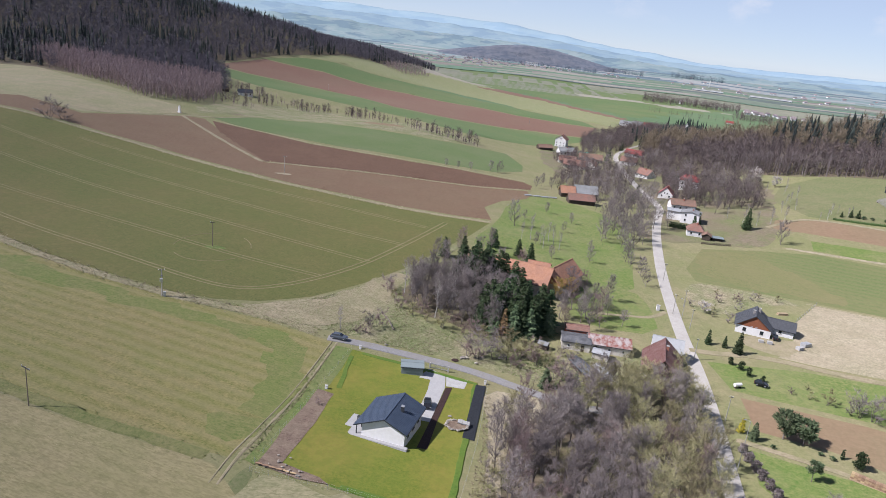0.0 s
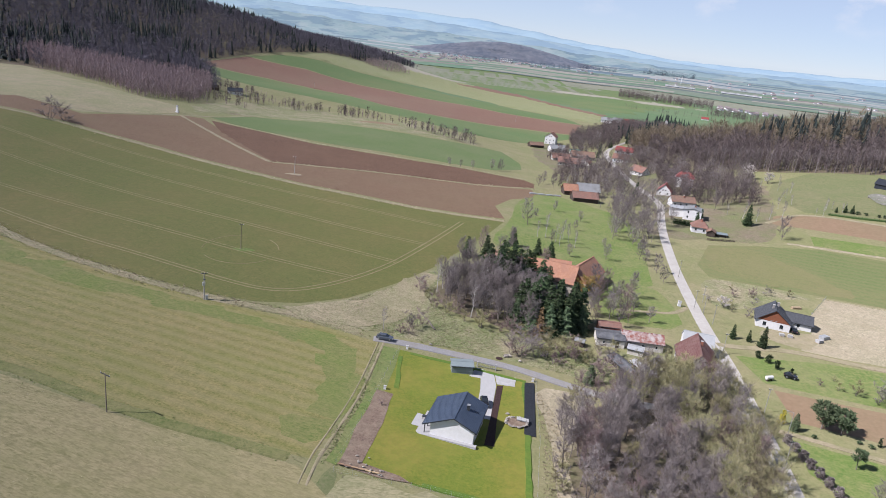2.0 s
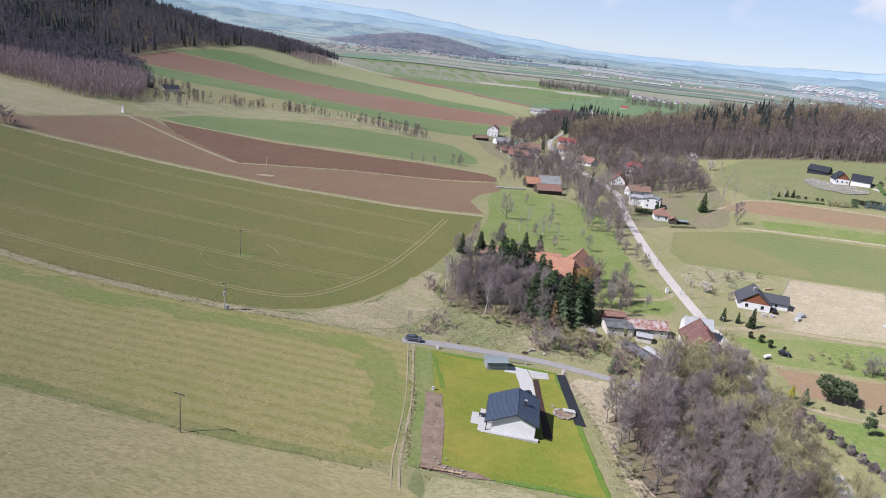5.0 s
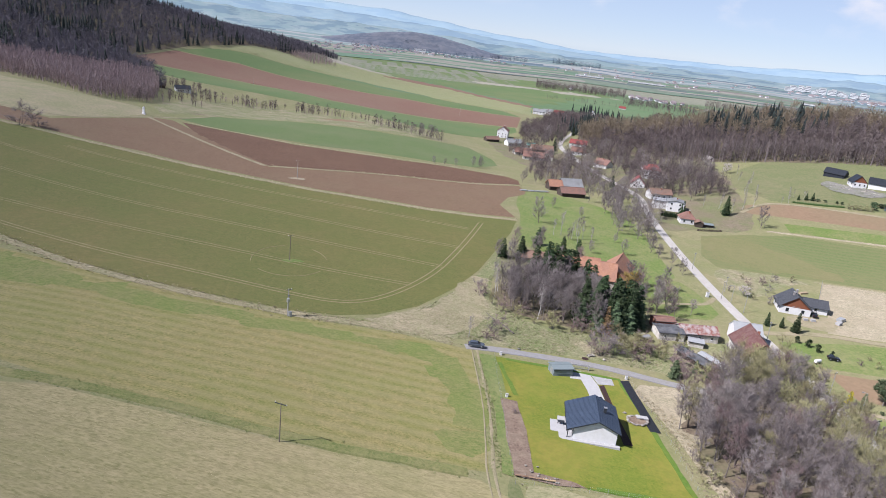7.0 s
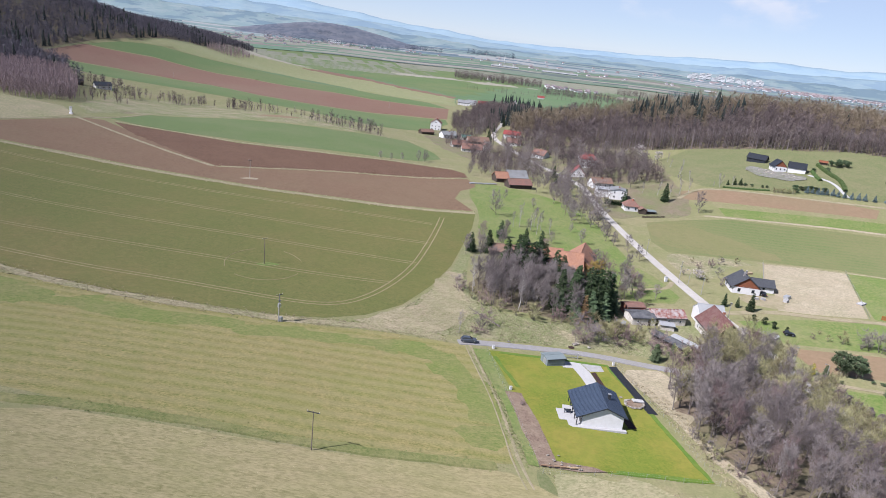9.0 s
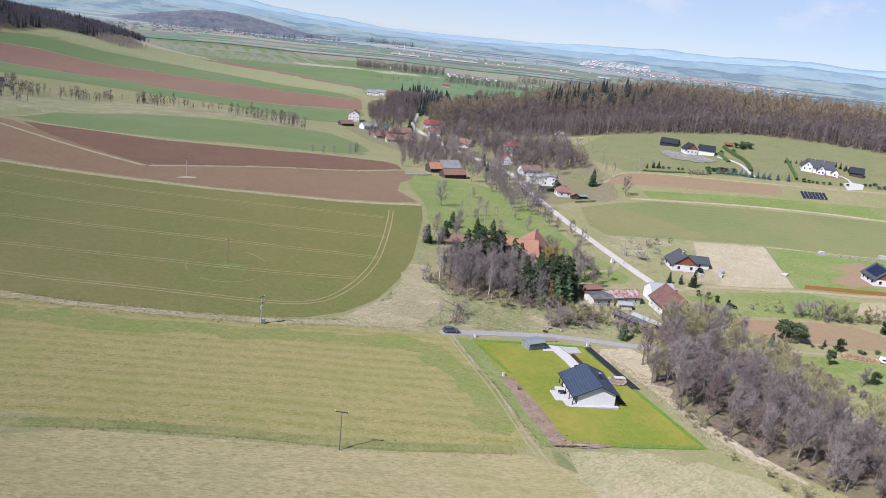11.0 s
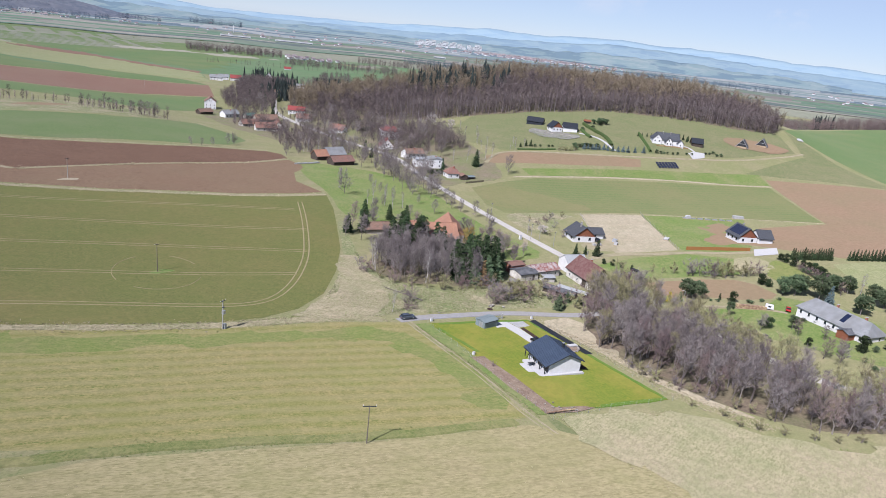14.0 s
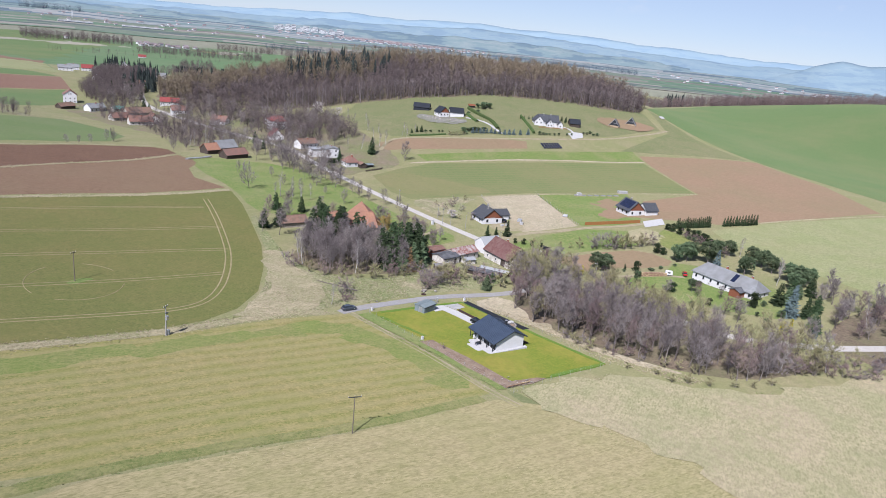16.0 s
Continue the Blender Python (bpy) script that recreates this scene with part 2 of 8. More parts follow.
def build_ground():
    radii = [0.0]
    r = 4.0
    while r < 4900:
        radii.append(r)
        r += max(6.0, r * 0.02)
    radii.append(4900.0)
    n = 320
    ang = np.arange(n) * 2 * np.pi / n
    rr = np.array(radii[1:])
    x = 40 + rr[:, None] * np.sin(ang)
    y = rr[:, None] * np.cos(ang)
    z = height(x, y)
    verts = np.vstack([[[40, 0, float(height(40, 0))]], np.stack([x, y, z], -1).reshape(-1, 3)])
    faces = [(0, 1 + (k + 1) % n, 1 + k) for k in range(n)]
    for i in range(len(rr) - 1):
        a, b = 1 + i * n, 1 + (i + 1) * n
        faces += [(a + k, a + (k + 1) % n, b + (k + 1) % n, b + k) for k in range(n)]
    g = mesh_object("ground", verts, faces, M_MEADOW, smooth=True)
    tagged(g, "rolling spring grassland with dry and green patches", "ground", kind="structure")


build_ground()


def chaikin(pts, closed, times):
    pts = [Vector(p) for p in pts]
    for _ in range(times):
        out = [] if closed else [pts[0]]
        n = len(pts)
        for i in range(n if closed else n - 1):
            a, b = pts[i], pts[(i + 1) % n]
            out += [a * 0.75 + b * 0.25, a * 0.25 + b * 0.75]
        if not closed:
            out.append(pts[-1])
        pts = out
    return pts


def densify(pts, closed, step):
    out, n = [], len(pts)
    for i in range(n if closed else n - 1):
        a, b = pts[i], pts[(i + 1) % n]
        k = max(1, int((b - a).length / step))
        out += [a.lerp(b, j / k) for j in range(k)]
    if not closed:
        out.append(pts[-1])
    return out


def drape(name, poly, material, label, category="field", up=0.15, step=9.0, smooth=0, ragged=0.0, kind="structure"):
    """A patch of ground cover with the outline poly, laid over the terrain."""
    edge = densify(chaikin(poly, True, smooth), True, step * 0.6)
    if ragged:
        edge = [p + Vector((noise.noise((p.x * 0.15, p.y * 0.15, 1.3)), noise.noise((p.x * 0.15, p.y * 0.15, 7.7)))) * ragged for p in edge]
    xs, ys = [p.x for p in edge], [p.y for p in edge]
    pts = list(edge)
    gx, gy = np.meshgrid(np.arange(min(xs), max(xs), step), np.arange(min(ys), max(ys), step))
    pts += [Vector((float(a), float(b))) for a, b in zip(gx.ravel(), gy.ravel())]
    n = len(edge)
    v, _, f, *_ = delaunay_2d_cdt(pts, [], [list(range(n))], 1, 0.001)
    v = np.array([(p.x, p.y) for p in v])
    z = height(v[:, 0], v[:, 1]) + (up if step > 13 else up * 0.42)
    count = collections.Counter(tuple(sorted((t[i], t[(i + 1) % len(t)]))) for t in f for i in range(len(t)))
    rim = sorted({k for pair, c in count.items() if c == 1 for k in pair})
    if step >= 8:
        z[rim] = height(v[rim, 0], v[rim, 1]) + 0.02
    ob = mesh_object(name, np.column_stack([v, z]), [tuple(t) for t in f], material, smooth=True)
    return tagged(ob, label, category, kind=kind)


def ribbon(name, line, width, material, label, category="road", up=0.25, smooth=2, wobble=0.0, step=3.0):
    """A strip of the given width along a line, laid over the terrain."""
    pts = densify(chaikin(line, False, smooth), False, step)
    inner = 0.4 if width < 1.2 else (0.72 if wobble > 0.2 else 0.9)
    verts, faces = [], []
    for i, p in enumerate(pts):
        d = (pts[min(i + 1, len(pts) - 1)] - pts[max(i - 1, 0)]).normalized()
        s = Vector((-d.y, d.x))
        for k, e in ((-1, 0), (-inner, 1), (0, 1), (inner, 1), (1, 0)):
            w = width / 2 * k * (1 + wobble * noise.noise((p.x * 0.2, p.y * 0.2, round(k) * 5.0)))
            q = p + s * w
            e = 0 if i in (0, len(pts) - 1) else e
            verts.append((q.x, q.y, e * up * 0.45 - (1 - e) * 0.03))
        if i:
            a = 5 * i
            faces += [(a - 5 + j, a - 4 + j, a + 1 + j, a + j) for j in range(4)]
    verts = np.array(verts)
    verts[:, 2] += height(verts[:, 0], verts[:, 1])
    ob = mesh_object(name, verts, faces, material)
    return tagged(ob, label, category, kind="structure")


FIELD_TOP = [(-320, 150), (-230, 185), (-175, 190), (-141, 186), (-96, 179), (-43, 158), (-3, 140), (48, 128), (74, 129), (92, 133)]
drape("field", FIELD_TOP + [(84, 108), (77, 91), (63, 58), (51, 37), (38, 19), (25, 9), (13, 5), (1, 5), (-20, 10), (-46, 18), (-70, 29), (-95, 44), (-160, 80), (-320, 110)],
      M_CROP, "large field of young winter wheat with wheel ruts", step=10)
drape("field", [(-260, 225), (-200, 228), (-154, 216), (-134, 250), (-116, 278), (-107, 280), (-33, 186), (9, 191), (74, 204), (112, 228), (114, 205), (97, 184), (88, 160), (92, 137), (74, 133), (48, 132), (-3, 144), (-43, 162), (-96, 183), (-141, 190), (-175, 194), (-230, 190)],
      M_SOIL, "harrowed light brown field with a field edge track", smooth=0)
drape("field", [(-101, 279), (-62, 268), (-26, 252), (8, 247), (40, 247), (66, 253), (110, 258), (116, 250), (114, 234), (74, 206), (9, 191), (-30, 183), (-64, 222), (-84, 247)],
      M_SOIL_DARK, "freshly ploughed dark brown field", up=0.2)
drape("field", [(-108, 292), (-89, 335), (-44, 358), (6, 350), (40, 350), (75, 367), (100, 380), (112, 330), (111, 300), (90, 272), (61, 262), (-7, 257), (-81, 276)],
      M_CROP_BRIGHT, "green crop field beyond the ploughed land")
drape("field", [(-275, 690), (-232, 705), (-191, 726), (-142, 721), (-83, 688), (-25, 594), (18, 588), (69, 620), (135, 650), (192, 645), (185, 600), (163, 560), (143, 520), (112, 494), (66, 452), (36, 462), (-10, 501), (-62, 540), (-99, 560), (-139, 571), (-175, 575), (-210, 600)],
      M_CROP_FAR, "bright green crop strip on the far slope", step=18, up=0.3)
drape("field", [(-276, 700), (-270, 777), (-257, 842), (-232, 847), (-175, 868), (-133, 858), (-91, 848), (-44, 848), (7, 822), (70, 806), (116, 775), (185, 766), (224, 770), (195, 650), (138, 655), (69, 626), (18, 594), (-26, 600), (-85, 695), (-146, 727), (-194, 730), (-235, 709)],
      M_SOIL_RED, "long strip of red-brown ploughed soil", step=18, up=0.35)
drape("field", [(-257, 845), (-226, 909), (-203, 935), (-177, 955), (-108, 962), (-57, 992), (15, 1045), (73, 1050), (140, 920), (215, 870), (224, 774), (187, 770), (117, 779), (70, 811), (6, 827), (-45, 854), (-93, 852), (-135, 862), (-177, 872), (-234, 850)],
      M_CROP_FAR, "narrow green crop strip on the far slope", step=20, up=0.3)
drape("field", [(-206, 940), (-185, 1064), (-173, 1185), (-125, 1220), (-71, 1356), (-1, 1430), (78, 1540), (184, 1468), (267, 1292), (330, 1173), (262, 880), (218, 900), (146, 935), (73, 1060), (13, 1055), (-59, 1000), (-110, 967), (-178, 958)],
      M_DRY_GREEN, "pale strip of dry stubble", step=20, up=1.3)
drape("field", [(20, 1372), (78, 1527), (188, 1520), (275, 1348), (345, 1221), (322, 1160), (265, 1272), (179, 1407), (76, 1400)],
      M_SOIL_RED, "thin strip of brown soil in stubble", step=20, up=1.8)
drape("field", [(-125, 1225), (-71, 1360), (-1, 1440), (78, 1545), (188, 1525), (280, 1352), (345, 1225), (420, 1330), (500, 1480), (760, 1880), (750, 2090), (687, 2218), (720, 2480), (540, 2600), (240, 2850), (40, 2780), (-150, 2850), (-120, 1500)],
      M_CROP_FAR, "broad green crop fields on the plain", step=45, up=0.5)
drape("field", [(185, 130), (194, 150), (222, 157), (252, 158), (330, 128), (408, 90), (385, 60), (349, 21), (313, 46), (259, 81), (218, 92), (178, 99), (178, 115)],
      M_CROP_STRIPED, "thinly grown green crop field", smooth=0)
M_CROP_THIN = mat("sparse brownish crop", (0.102, 0.128, 0.046), (0.178, 0.172, 0.076), 1.2, c3=(0.205, 0.165, 0.092), scale3=0.035, amount3=0.5, stripes=(-70, 5.0, 0.5, (0.165, 0.158, 0.076)), grain=0.45)
drape("field", [(184, 122), (194, 146), (214, 151), (226, 134), (236, 112), (240, 92), (219, 95), (186, 104)], M_CROP_THIN, "sparse brownish part of a crop field", up=0.22, step=7, smooth=1, ragged=6.0)
drape("field", [(276, 210), (318, 187), (357, 163), (345, 152), (300, 170), (255, 191), (240, 196), (250, 212)], M_SOIL_TAN, "strip of tan tilled soil", up=0.2)
drape("field", [(256, 178), (340, 148), (430, 113), (412, 92), (351, 124), (252, 164)], M_FRESH, "fresh green strip between the fields", up=0.15)
drape("field", [(424, 103), (470, 75), (517, 47), (470, -20), (412, -68), (360, -52), (308, -33), (285, -22), (262, 12), (300, 30), (349, 19), (388, 60), (412, 90)], M_SOIL_TAN, "broad tan field of bare soil", up=0.2)
drape("field", [(598, 196), (560, 130), (522, 50), (460, -60), (560, -260), (900, -300), (1300, -150), (1180, 60), (1110, 220), (1030, 310), (900, 330), (760, 290), (670, 220)], M_CROP_FAR, "deep green crop field beside the hill", step=20, up=0.25)
drape("meadow", [(308, -36), (403, -74), (440, -120), (350, -220), (215, -160), (225, -115), (240, -80), (256, -40), (270, -25)], M_DRY_GREEN, "pale green-khaki meadow", "meadow", up=0.15)
drape("meadow", [(420, 118), (520, 130), (596, 195), (540, 112), (515, 52)], M_HILLGRASS, "dull khaki hillside meadow", "meadow", up=0.15)
drape("meadow", [(222, 88), (240, 84), (259, 77), (238, 48), (219, 21), (198, 26), (186, 30), (196, 44), (206, 66)], M_STRAW, "straw-coloured fallow plot", "meadow", up=0.2)
drape("meadow", [(259, 77), (310, 46), (262, 10), (247, 3), (221, 20), (240, 50)], M_FRESH, "green garden plot", "meadow", up=0.15)
drape("bare_ground", [(300, 44), (281, 35), (266, 20), (270, 8), (253, 12), (236, 20), (250, 30), (262, 38), (268, 46), (284, 48)], M_SOIL_TAN, "worn sandy ground round a house", "ground", up=0.25, smooth=2, ragged=3.0)
drape("forecourt", [(256, 5.7), (270, 2.3), (260, -4.6), (246, -1)], M_PAVING, "pale paved forecourt of a new house", "paving", up=0.4, step=4)
drape("meadow", [(234, 1.6), (245, -1.3), (242, -15), (224.5, -19.7), (219, -14), (219, -8)], M_DRY_PALE, "pale dry grass mound", "meadow", up=0.3, step=5, smooth=1, ragged=2.0)
drape("meadow", [(253, -9), (241, -30.5), (226, -38), (220, -24), (238, -12)], M_PASTURE_GREEN, "green grass bank above a garden", "meadow", up=0.3, step=5, smooth=1, ragged=1.5)
drape("meadow", [(270, 218), (262, 255), (285, 300), (320, 322), (362, 310), (408, 290), (470, 270), (519, 250), (560, 178), (520, 138), (445, 144), (397, 160), (315, 195)],
      M_HILLGRASS, "fresh green hillside pasture", "meadow", up=0.15, step=14)
drape("meadow", [(-39, -52), (-13, -58), (8, -64), (30, -68), (47, -69), (50, -40), (52, -9), (30, -3), (5, 0), (-20, 6), (-46, 14), (-75, 27), (-100, 36), (-90, -10), (-70, -40)],
      M_PASTURE, "mown pasture streaked by rows", "meadow", up=0.12)
drape("meadow", [(50, -12), (30, -6), (5, -3), (-20, 3), (-46, 11), (-75, 24), (-98, 34), (-96, 12), (-92, 0), (-60, 4), (-38, -4), (-15, -10), (10, -13), (38, -17), (40, -40), (36, -64), (47, -66), (50, -40)],
      M_PASTURE_GREEN, "greener edge of the mown pasture", "meadow", up=0.3, step=8, smooth=1, ragged=6.0)
drape("meadow", [(18, 3.5), (27, 8), (39, 17), (52, 35), (60, 54), (66, 52), (62, 38), (60, 26), (57, 12), (50, 1.5), (40, -0.5), (28, 0.5)], M_DEAD, "pale dead grass beside the wheat", "meadow", up=0.32, step=4, smooth=2, ragged=4.0)
drape("meadow", [(-120, -60), (-39, -56), (8, -67), (45, -72), (60, -88), (100, -110), (100, -170), (40, -230), (-80, -220), (-150, -140)],
      M_DRY, "pale dry meadow in the foreground", "meadow", up=0.3, step=8)
drape("meadow", [(53, -71), (84, -78), (90, -88), (98, -100), (112, -112), (135, -122), (150, -130), (150, -230), (40, -230), (60, -110), (51, -86)],
      M_DRY_PALE, "pale tussocky meadow below the garden", "meadow", up=0.6, step=5, smooth=1, ragged=5.0)
drape("meadow", [(50.5, -71), (52.5, -71), (52.5, -80), (50, -92), (54, -106), (51, -106), (47.5, -94), (48.5, -82)], M_HILLGRASS, "green grass strip beside a track", "meadow", up=0.75, smooth=1, ragged=1.5)
drape("meadow", [(58, -11), (57.4, -30), (56, -44), (53.5, -58), (51.8, -70), (49.6, -69), (51, -55), (52.4, -41), (53, -24), (53.6, -11)], M_FRESH, "fresh green strip outside a garden fence", "meadow", up=0.34, step=5, ragged=0.6)
drape("meadow", [(-7.5, 46.2), (-3, 46.6), (1, 48), (-1, 49.5), (-5, 49.8), (-8, 48.4)], M_FRESH, "lush grass patch round a pole", "meadow", up=0.3, step=3, smooth=2, ragged=1.0)
drape("meadow", [(-20, 161), (-15, 164.5), (-10, 163.5), (-11, 160.5), (-16, 160)], M_STRAW, "dry grass tuft round a pole", "meadow", up=0.4, step=4, smooth=1, ragged=2.0)
drape("meadow", [(-430, 180), (-320, 154), (-230, 190), (-200, 226), (-156, 220), (-136, 254), (-124, 282), (-138, 312), (-172, 318), (-240, 350), (-300, 396), (-420, 380)],
      M_DRY_PALE, "straw-coloured meadow below the forest", "meadow", up=0.2, step=14)
drape("meadow", [(-120, 300), (-88, 342), (-44, 364), (6, 358), (45, 358), (80, 376), (64, 420), (40, 425), (-20, 440), (-60, 470), (-100, 480), (-140, 440), (-135, 330)],
      M_BRUSH, "rough wet meadow round a pond", "meadow", up=0.2, step=14, ragged=4.0)
drape("bare_ground", [(-24, 398), (-5, 388), (16, 394), (10, 404), (-12, 408)], M_SOIL_TAN, "bare reddish ground by the pond", "ground", up=0.6, step=5, smooth=1, ragged=2.0)
drape("meadow", [(92, -20), (96, -40), (94, -76), (104, -96), (99, -74), (101, -45), (112, -20)], M_STRAW, "strip of dead straw grass beside a garden", "meadow", up=0.2, smooth=1)
drape("meadow", [(52, -3), (70, -4), (95, -8), (120, -14), (125, 0), (104, 9), (75, 14), (62, 30), (70, 62), (82, 92), (76, 89), (64, 57), (52, 36), (39, 18), (26, 8), (30, 0)],
      M_BRUSH, "rough ground of matted dead grass", "meadow", up=0.17, smooth=1)
drape("meadow", [(95, 135), (84, 100), (90, 90), (130, 75), (148, 70), (152, 100), (158, 130), (163, 165), (150, 205), (118, 225), (100, 182)],
      M_FRESH, "village orchard grass", "meadow", up=0.15, smooth=1)
drape("meadow", [(152, 60), (150, 35), (128, 34), (118, 44), (126, 72), (148, 76)], M_FRESH, "grass beside the farmyard", "meadow", up=0.2, smooth=1)
drape("meadow", [(161, 20), (163, 2), (215, -14), (240, -6), (217, 16), (190, 21)], M_FRESH, "green paddock beside the lane", "meadow", up=0.2)
drape("garden_soil", [(164, -2), (193, -10.5), (206, -17), (209, -25), (206, -36), (199, -38), (187, -33), (178, -26), (162, -20)], M_SOIL_TAN, "dug vegetable garden of brown soil", "garden", up=0.25)
drape("meadow", [(157, -30), (185, -42), (205, -38), (215, -60), (200, -90), (172, -92), (160, -60), (154, -45)], M_FRESH, "garden lawn round the long house", "lawn", up=0.2)
drape("lawn", [(58, -11.5), (75, -14), (92, -17.5), (91.5, -35), (89, -75), (52, -68.5), (54, -40)], M_LAWN, "bright mown lawn of a new house", "lawn", up=0.3, step=6)

M_LAWN_RIM = mat("lush lawn edge", (0.055, 0.125, 0.016), (0.10, 0.165, 0.028), 1.4, c3=(0.14, 0.165, 0.03), scale3=0.2, grain=0.45)
ribbon("lawn", [(58.4, -12.4), (75, -15), (91.4, -18.5), (91, -35), (88.6, -74.2), (66, -70.6)], 1.6, M_LAWN_RIM, "lush green rim of the mown lawn", "lawn", up=0.42, smooth=0, wobble=0.7)
ribbon("lawn", [(58.6, -12.6), (58.9, -24), (59.8, -36)], 1.5, M_LAWN_RIM, "lush green rim of the mown lawn", "lawn", up=0.43, smooth=0, wobble=0.7)

drape("meadow", [(166, 150), (190, 158), (230, 160), (250, 205), (262, 250), (280, 300), (252, 345), (244, 400), (228, 460), (196, 450), (176, 400), (186, 330), (180, 270), (188, 235), (176, 190)],
      M_WINTER, "brownish winter gardens of the village", "meadow", up=0.15, smooth=1, ragged=4.0)
drape("meadow", [(140, 250), (178, 262), (184, 330), (168, 440), (182, 500), (160, 560), (135, 500), (128, 400), (140, 330)],
      M_WINTER, "brownish village ground with bare trees", "meadow", up=0.15, smooth=1, ragged=4.0)
# roads and tracks
ribbon("road", [(269, 660), (245, 590), (219, 527), (201, 474), (196, 400), (192, 330), (190, 280), (192, 232), (183, 200), (175, 164), (169, 130), (164, 98), (160, 62), (157.5, 35), (156, 10), (152, -20), (145, -62), (141, -78), (144, -93), (149, -99.5), (154.5, -107.7), (162, -116.3), (171, -124.4), (188, -140)], 4.6,
       M_ROAD, "pale worn asphalt village lane", up=0.32)
ribbon("road", [(50, -7), (58, -6.5), (70, -8), (82, -9.5), (93, -12), (104, -17), (117, -21), (132, -22)], 3.6, M_GRAVEL, "grey gravel access lane", up=0.34, wobble=0.15)
ribbon("road", [(157, 27), (165, 27), (182, 29), (200, 22), (222, 16), (240, 6), (262, 1)], 3.4, M_TRACK, "light unpaved lane past the new houses", up=0.34, wobble=0.15)
ribbon("road", [(240, 197), (262, 214), (277, 210), (296, 198.5), (320, 184.5), (346, 172), (375, 161), (400, 152.5), (431, 143), (459, 137), (482, 135), (505, 133.5), (530, 136)], 2.8, M_TRACK, "pale farm road along the hill", up=0.32)
for side in (-0.75, 0.75):
    ribbon("track", [(52.5 + side, -8), (52 + side, -20), (51 + side, -40), (48.5 + side, -60), (47 + side, -70), (47 + side, -99), (52 + side, -130)], 0.8 if side > 0 else 0.5, M_TRACK, "worn earth wheel track along the garden", "track", up=0.24, wobble=0.8)
ribbon("track", [(-121, 276), (-98, 252), (-70, 222), (-33, 183)], 3.0, M_TRACK, "pale dirt track between fields", up=0.35, wobble=0.3)
ribbon("track", [(-260, 222), (-200, 230), (-155, 222), (-134, 254), (-121, 276), (-100, 300), (-90, 345)], 2.6, M_TRACK, "dirt track along the field edge", up=0.4, wobble=0.3)
ribbon("path", [(155, -26), (171, -33), (184, -41), (190, -50)], 2.2, M_TRACK, "pale garden path", "path", up=0.34)
ribbon("path", [(157, 58), (150, 50), (140, 48), (128, 46)], 2.2, M_TRACK, "grassy farm entrance", "path", up=0.34, wobble=0.3)
# grassy banks between the fields
ribbon("grass_bank", FIELD_TOP, 3.2, M_VERGE, "dry grass bank along the field edge", "grass bank", up=0.4, wobble=0.6)
ribbon("grass_bank", [(-33, 184), (9, 190), (74, 203), (112, 231)], 2.6, M_VERGE, "dry grass bank between ploughed fields", "grass bank", up=0.4, wobble=0.6)
ribbon("grass_bank", [(-101, 282), (-62, 270), (-26, 254), (8, 249), (40, 249), (66, 255), (112, 262)], 2.0, M_VERGE, "dry grass bank above the ploughed field", "grass bank", up=0.4, wobble=0.6)
ribbon("grass_bank", [(-160, 76), (-95, 42), (-70, 27), (-46, 16), (-20, 7), (0, 2.5), (18, 1), (32, 0), (46, -5)], 4.0, M_VERGE, "rough dry grass verge below the wheat", "grass bank", up=0.3, wobble=0.5)
ribbon("grass_bank", [(-110, -44), (-39, -53), (-13, -59), (8, -65), (43, -70)], 3.6, M_RIDGE, "green grass ridge between meadows", "grass bank", up=0.4, wobble=0.5)
ribbon("grass_bank", [(238, 165), (300, 146), (351, 124), (385, 104), (412, 91)], 2.6, M_STRAW, "pale grass strip between crops", "grass bank", up=0.35, wobble=0.5)
ribbon("grass_bank", [(218, 89), (259, 78), (313, 46), (349, 20)], 1.6, M_VERGE, "pale grass strip behind the plots", "grass bank", up=0.35, wobble=0.5)
ribbon("grass_bank", [(308, -34), (360, -53), (405, -72), (440, -90)], 2.0, M_VERGE, "pale grass strip beside bare soil", "grass bank", up=0.35, wobble=0.5)
# wheel ruts in the wheat: pairs of narrow strips
RUTS = [
    [(-300, 130), (-160, 82), (-66, 41), (-36, 31), (-17, 24), (0, 18), (12, 15.5), (21, 18), (31, 28), (40, 41), (48, 55), (56, 74), (63, 92), (68, 106), (72, 118)],
    [(-190, 100), (-82, 73), (-37, 58), (0, 45), (20, 40), (37, 37)],
    [(-210, 140), (-99, 107), (-36, 85), (8, 69), (28, 63), (50, 57)],
    [(-220, 172), (-116, 141), (-61, 122), (0, 96), (30, 86), (60, 80)],
    [(-129, 168), (-72, 153), (-13, 127), (38, 112), (66, 106)],
]
for k, line in enumerate(RUTS):
    for side in (-0.95, 0.95):
        rut = []
        for i, (x, y) in enumerate(line):
            d = (Vector(line[min(i + 1, len(line) - 1)]) - Vector(line[max(i - 1, 0)])).normalized()
            rut.append((x - d.y * side, y + d.x * side))
        ribbon("wheel_rut", rut, 0.75 if k == 0 else 0.5, M_TRAM, "bare wheel rut through the wheat", "wheel rut", up=0.3, wobble=0.35)
for a0, a1 in ((-9, -2), (1, 4), (7, 13)):
    arc = [(-5.2 + 13 * math.cos(a / 12 * math.pi), 48.2 + 15 * math.sin(a / 12 * math.pi)) for a in range(a0, a1 + 1)]
    ribbon("wheel_rut", arc, 0.4, M_TRAM, "curved wheel rut round a pole", "wheel rut", up=0.3, wobble=0.4)

